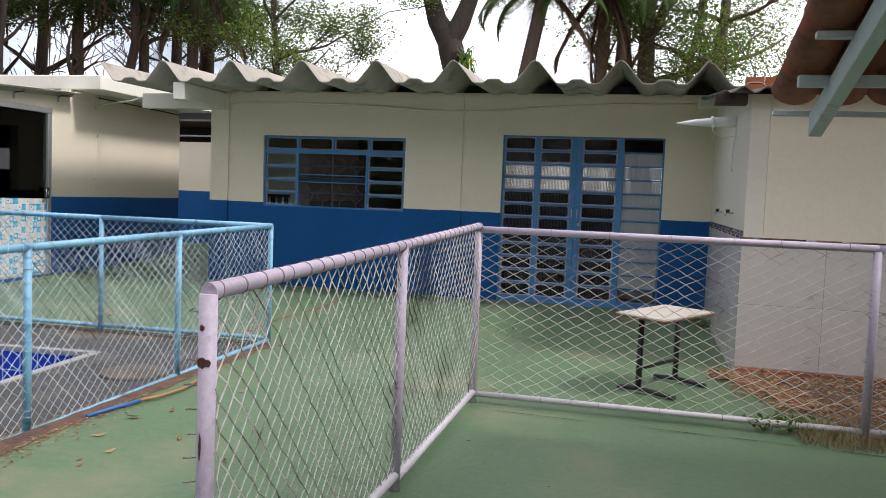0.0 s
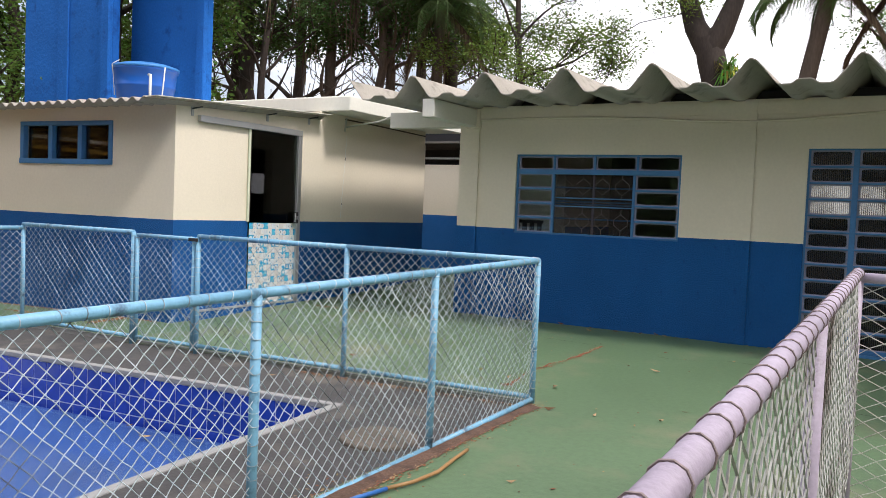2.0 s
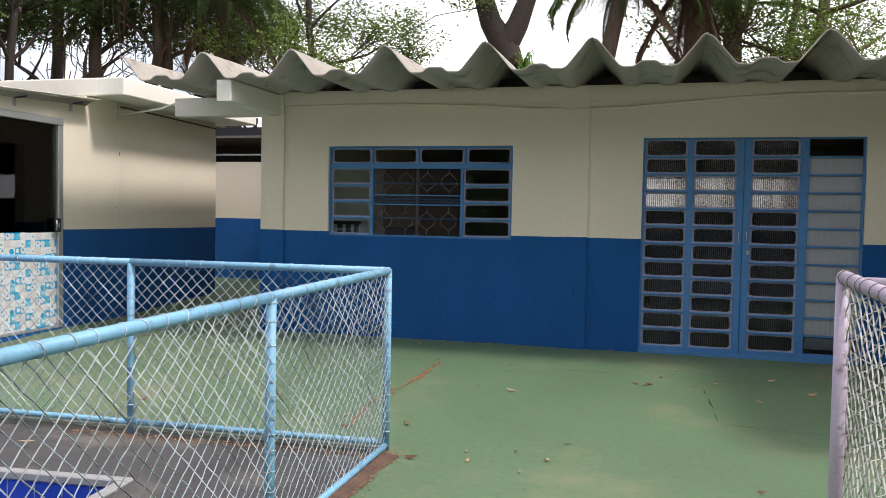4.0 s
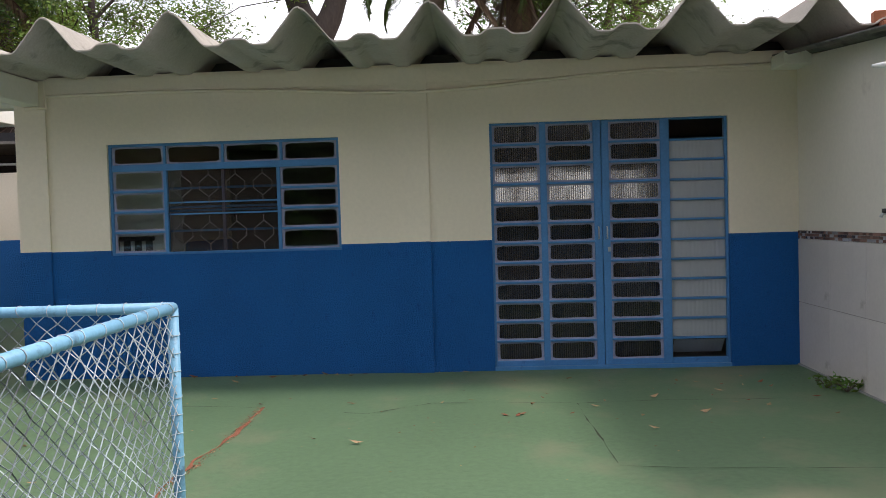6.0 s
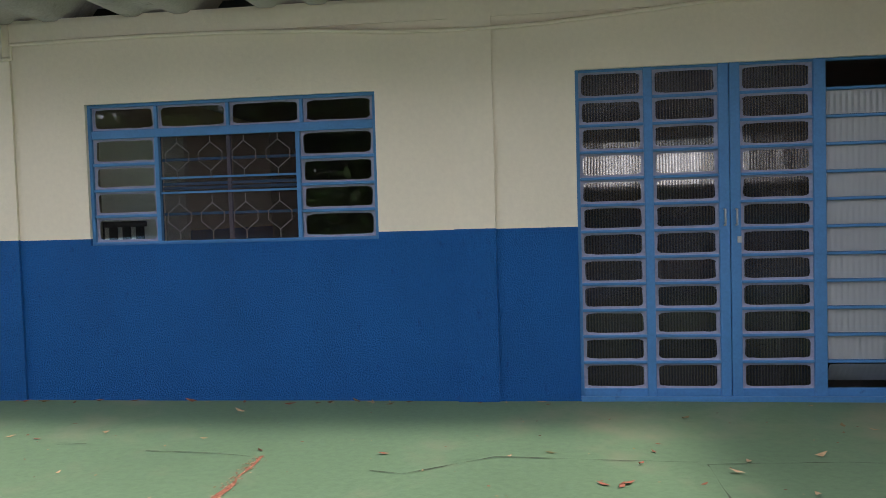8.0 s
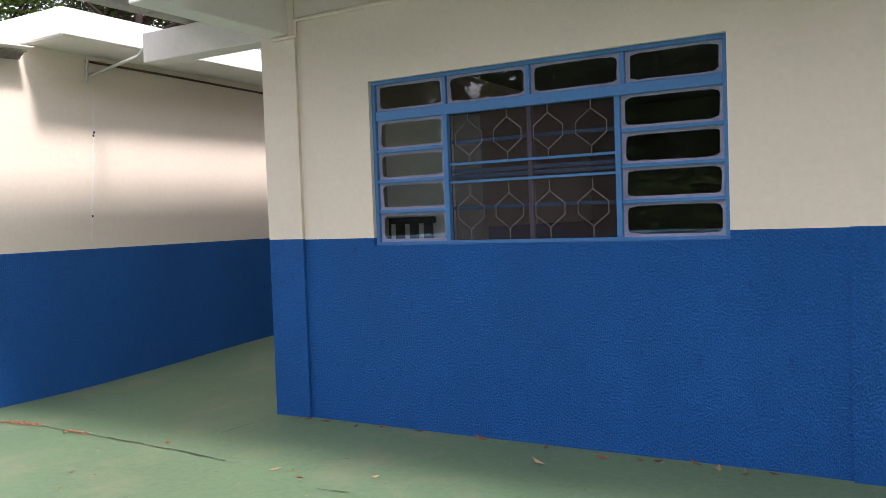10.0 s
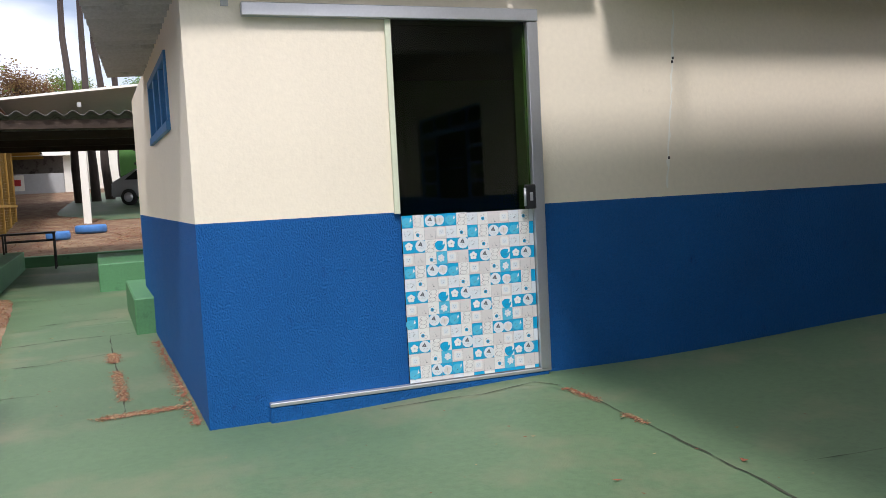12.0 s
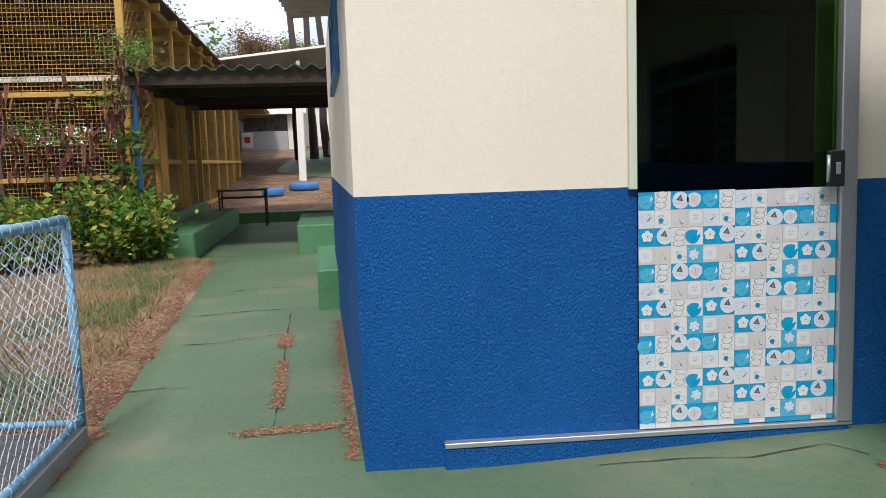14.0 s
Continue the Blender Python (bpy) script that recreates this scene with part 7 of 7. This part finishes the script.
# far woods in the west
for k, (u, v, h, m_) in enumerate(((58, -9, 6.2, LEAFB), (56, -5, 5.8, LEAFB), (60, -1, 6.6, LEAFY), (57, 3, 6.5, LEAFM), (62, -14, 6.0, LEAFB), (59, 8, 7, LEAFM), (66, 0, 6.5, LEAFB), (58, -7, 5.4, LEAFY), (57, -3, 6.0, LEAFB))):
    p = west(-u, v)
    limb_tree("far_tree", "dry far tree against the sky", (p.x, p.y, far_z(p.x, p.y) - 0.2), h, (0.3, 0), 0.22, 150 + k, limbs=9, first=0.25, reach=2.1, leaf=m_, leaves=16000, size=0.085, spread=0.4, rise=0.5)
for k, (u, v) in enumerate(((33, -0.9), (33.5, -0.25), (34.5, 0.35), (36, 1.1), (38, 2.6))):
    p = west(-u, v)
    limb_tree("slim_tree", "tall slim dark tree trunk in the far yard", (p.x, p.y, far_z(p.x, p.y) - 0.2), 14, (random.Random(k).uniform(-0.6, 0.6), random.Random(k + 9).uniform(-0.8, 0.3)), 0.17, 170 + k, limbs=5, first=0.86, reach=2.0, leaf=LEAFM, leaves=2500, size=0.12, spread=0.5, bark=BARKD)
p = west(-27, -5.5)
limb_tree("overhanging_tree", "tree branch hanging over the court roof", (p.x, p.y - 3.0, 0), 8.5, (0.5, 2.5), 0.2, 180, limbs=6, first=0.6, reach=2.2, leaf=LEAFD, leaves=9000, size=0.055, spread=0.3)


# shrubs below the yellow screen
def shrub(u, v, w, h, seed, n, leaf, size=0.075):
    p = west(-u, v)
    z = far_z(p.x, p.y)
    s = thing("shrub", "yellow-green variegated shrub below the yellow screen", "shrub", (p.x, p.y, z), 0, "shrubs below the screen")
    rnd = random.Random(seed)
    bm = bmesh.new()
    cs_ = []
    for k in range(12):
        a = rnd.uniform(0, 6.28)
        e = Vector((math.cos(a) * w * rnd.uniform(0.2, 0.9), math.sin(a) * w * rnd.uniform(0.2, 0.9), h * rnd.uniform(0.45, 0.95)))
        tube(bm, [(0, 0, 0), e * 0.5 + Vector((0, 0, 0.08)), e], [0.012, 0.009, 0.005], 5, cap=False)
        cs_ += [tuple(e), tuple(e * 0.75), tuple(e * 0.5)]
    part("stems", bm, BARK, s)
    leaf_cloud("leaves", cs_, n, size, 0.14, leaf, s, seed, 0.25, 0.5)


for k in range(9):
    shrub(7.9 + 0.35 * math.sin(k * 2.1), -2.55 - 0.55 * k, 0.5, 0.95 + 0.12 * math.sin(k * 1.7), 300 + k, 1700, SHRUB, 0.055)
shrub(8.45, -2.62, 0.3, 0.9, 320, 900, SHRUB, 0.05)
# climbing sapling with dry pods on the blue post
p = west(-8.75, -2.95)
sap = thing("pod_sapling", "slim sapling with fine leaves and hanging red-brown pods", "sapling", (p.x, p.y, -0.1))
bm = bmesh.new()
tube(bm, [(0, 0, 0), (0.1, 0.1, 1.0), (0.15, 0.2, 2.0), (0.3, 0.35, 3.1)], [0.03, 0.025, 0.02, 0.01], 6, cap=False)
tube(bm, [(0.1, 0.1, 1.3), (0.4, -0.5, 1.8), (0.5, -1.2, 2.1)], [0.015, 0.012, 0.006], 5, cap=False)
tube(bm, [(0.1, 0.1, 1.0), (0.3, -0.3, 1.4), (0.4, -0.7, 1.5)], [0.015, 0.012, 0.006], 5, cap=False)
part("stem", bm, BARK, sap)
leaf_cloud("leaves", [(0.3, 0.35, 3.0), (0.35, 0.5, 2.8), (0.2, 0.2, 2.9), (0.4, -0.9, 1.9), (0.3, 0.1, 2.3)], 1000, 0.04, 0.2, LEAFM, sap, 7, 0.2, 0.25, 0.5)
leaf_cloud("climber", [(0.15, 0.3, 0.5), (0.2, 0.3, 0.9), (0.15, 0.25, 1.3), (0.2, 0.3, 1.7), (0.1, 0.35, 0.2)], 420, 0.06, 0.12, SHRUBD, sap, 8, 0.3, 0.5)["kind"] = "stuff"
hanging(sap, [(0.35, 0.35, 2.3, 0.14), (0.25, 0.15, 2.2, 0.1), (0.4, -0.7, 1.75, 0.14), (0.45, -1.2, 1.8, 0.16), (0.3, -0.3, 1.7, 0.12)], 170, 0.30, POD, 12, "pod_cluster")["kind"] = "stuff"

# grass on the earth strip
rnd = random.Random(77)
for nm, mm, n, seed in (("dry_grass", DRYGRASS, 17000, 1), ("green_grass", GRASSG, 15000, 2)):
    rng = np.random.RandomState(seed)
    u = rng.uniform(0.7, 8.4, n)
    v = np.array([path_edge(a) for a in u]) - (0.22 if nm == "dry_grass" else 0.35) - np.abs(rng.normal(0, 1.0 if nm == "dry_grass" else 0.55, n))
    if nm == "green_grass":
        keep = np.array([noise.noise((a * 0.9, b * 0.9, 4)) > -0.02 for a, b in zip(u, v)])
        u, v = u[keep], v[keep]
    verts, faces = [], []
    for a, b in zip(u, v):
        q = west(-a, b)
        if q.x > -6.85 and q.y < -4.1:
            continue
        z = far_z(q.x, q.y)
        h, ang = rnd.uniform(0.02, 0.09), rnd.uniform(0, 6.28)
        lean = Vector((rnd.gauss(0, 0.05), rnd.gauss(0, 0.05), 0))
        d = Vector((math.cos(ang), math.sin(ang), 0)) * 0.004
        k = len(verts)
        p0 = Vector((q.x, q.y, z))
        verts += [tuple(p0 - d), tuple(p0 + d), tuple(p0 + lean + Vector((0, 0, h)))]
        faces.append((k, k + 1, k + 2))
    me = bpy.data.meshes.new(nm)
    me.from_pydata(verts, [], faces)
    me.materials.append(mm)
    tagged(new(nm, me), "sparse blades of %s on the earth strip" % nm.replace("_", " "), "grass", kind="stuff")
for k, (x, y) in enumerate(((2.70, -5.17), (2.55, -5.2), (2.38, -0.95), (2.45, -1.1))):
    w_ = thing("weed", "small green weed growing from a crack", "weed", (x, y, 0), 0, "weeds")
    bm = bmesh.new()
    for q in range(8):
        a = q * 0.8
        tube(bm, [(0, 0, 0), (0.06 * math.cos(a), 0.06 * math.sin(a), 0.06), (0.09 * math.cos(a), 0.09 * math.sin(a), 0.06)], 0.003, 4, cap=False)
    part("stems", bm, BARK, w_)
    leaf_cloud("leaves", [(0.07 * math.cos(q), 0.07 * math.sin(q), 0.06) for q in range(7)], 90, 0.020, 0.025, LEAFM, w_, 400 + k)

rng = np.random.RandomState(9)
verts, faces = [], []
for a, b in zip(rng.uniform(2.72, 4.6, 2600), np.abs(rng.normal(0, 0.35, 2600))):
    x, y = a, -5.45 + b
    ang, h = rng.uniform(0, 6.28), rng.uniform(0.03, 0.13)
    dx, dy, k = 0.003 * math.cos(ang), 0.003 * math.sin(ang), len(verts)
    verts += [(x - dx, y - dy, 0.0), (x + dx, y + dy, 0.0), (x + rng.normal(0, 0.05), y + rng.normal(0, 0.05), h)]
    faces.append((k, k + 1, k + 2))
me = bpy.data.meshes.new("dry_grass")
me.from_pydata(verts, [], faces)
me.materials.append(DRYGRASS)
tagged(new("dry_grass", me), "dry grass tuft below the lilac fence", "grass", kind="stuff")

# ---- pool tiles, piece by piece where the walk passes nearest ----
TS = 0.152
tile_n = mesh_of("pool_tile", bar(0.005, TS - 0.005, -0.007, -0.001, 0.005, TS - 0.005, 0.0012), POOLT)
for r in range(3):
    for c in range(23):
        t = new("pool_tile", tile_n)
        t.parent = pool
        t.location = (-TS * (c + 1), 0.012, PZ - 0.03 - TS * (r + 1) + 0.002)
for r in range(3):
    for c in range(30):
        t = new("pool_tile", tile_n)
        t.parent = pool
        t.matrix_local = pose(0.012, -TS * c, PZ - 0.03 - TS * (r + 1) + 0.002, 0, 0, -90)
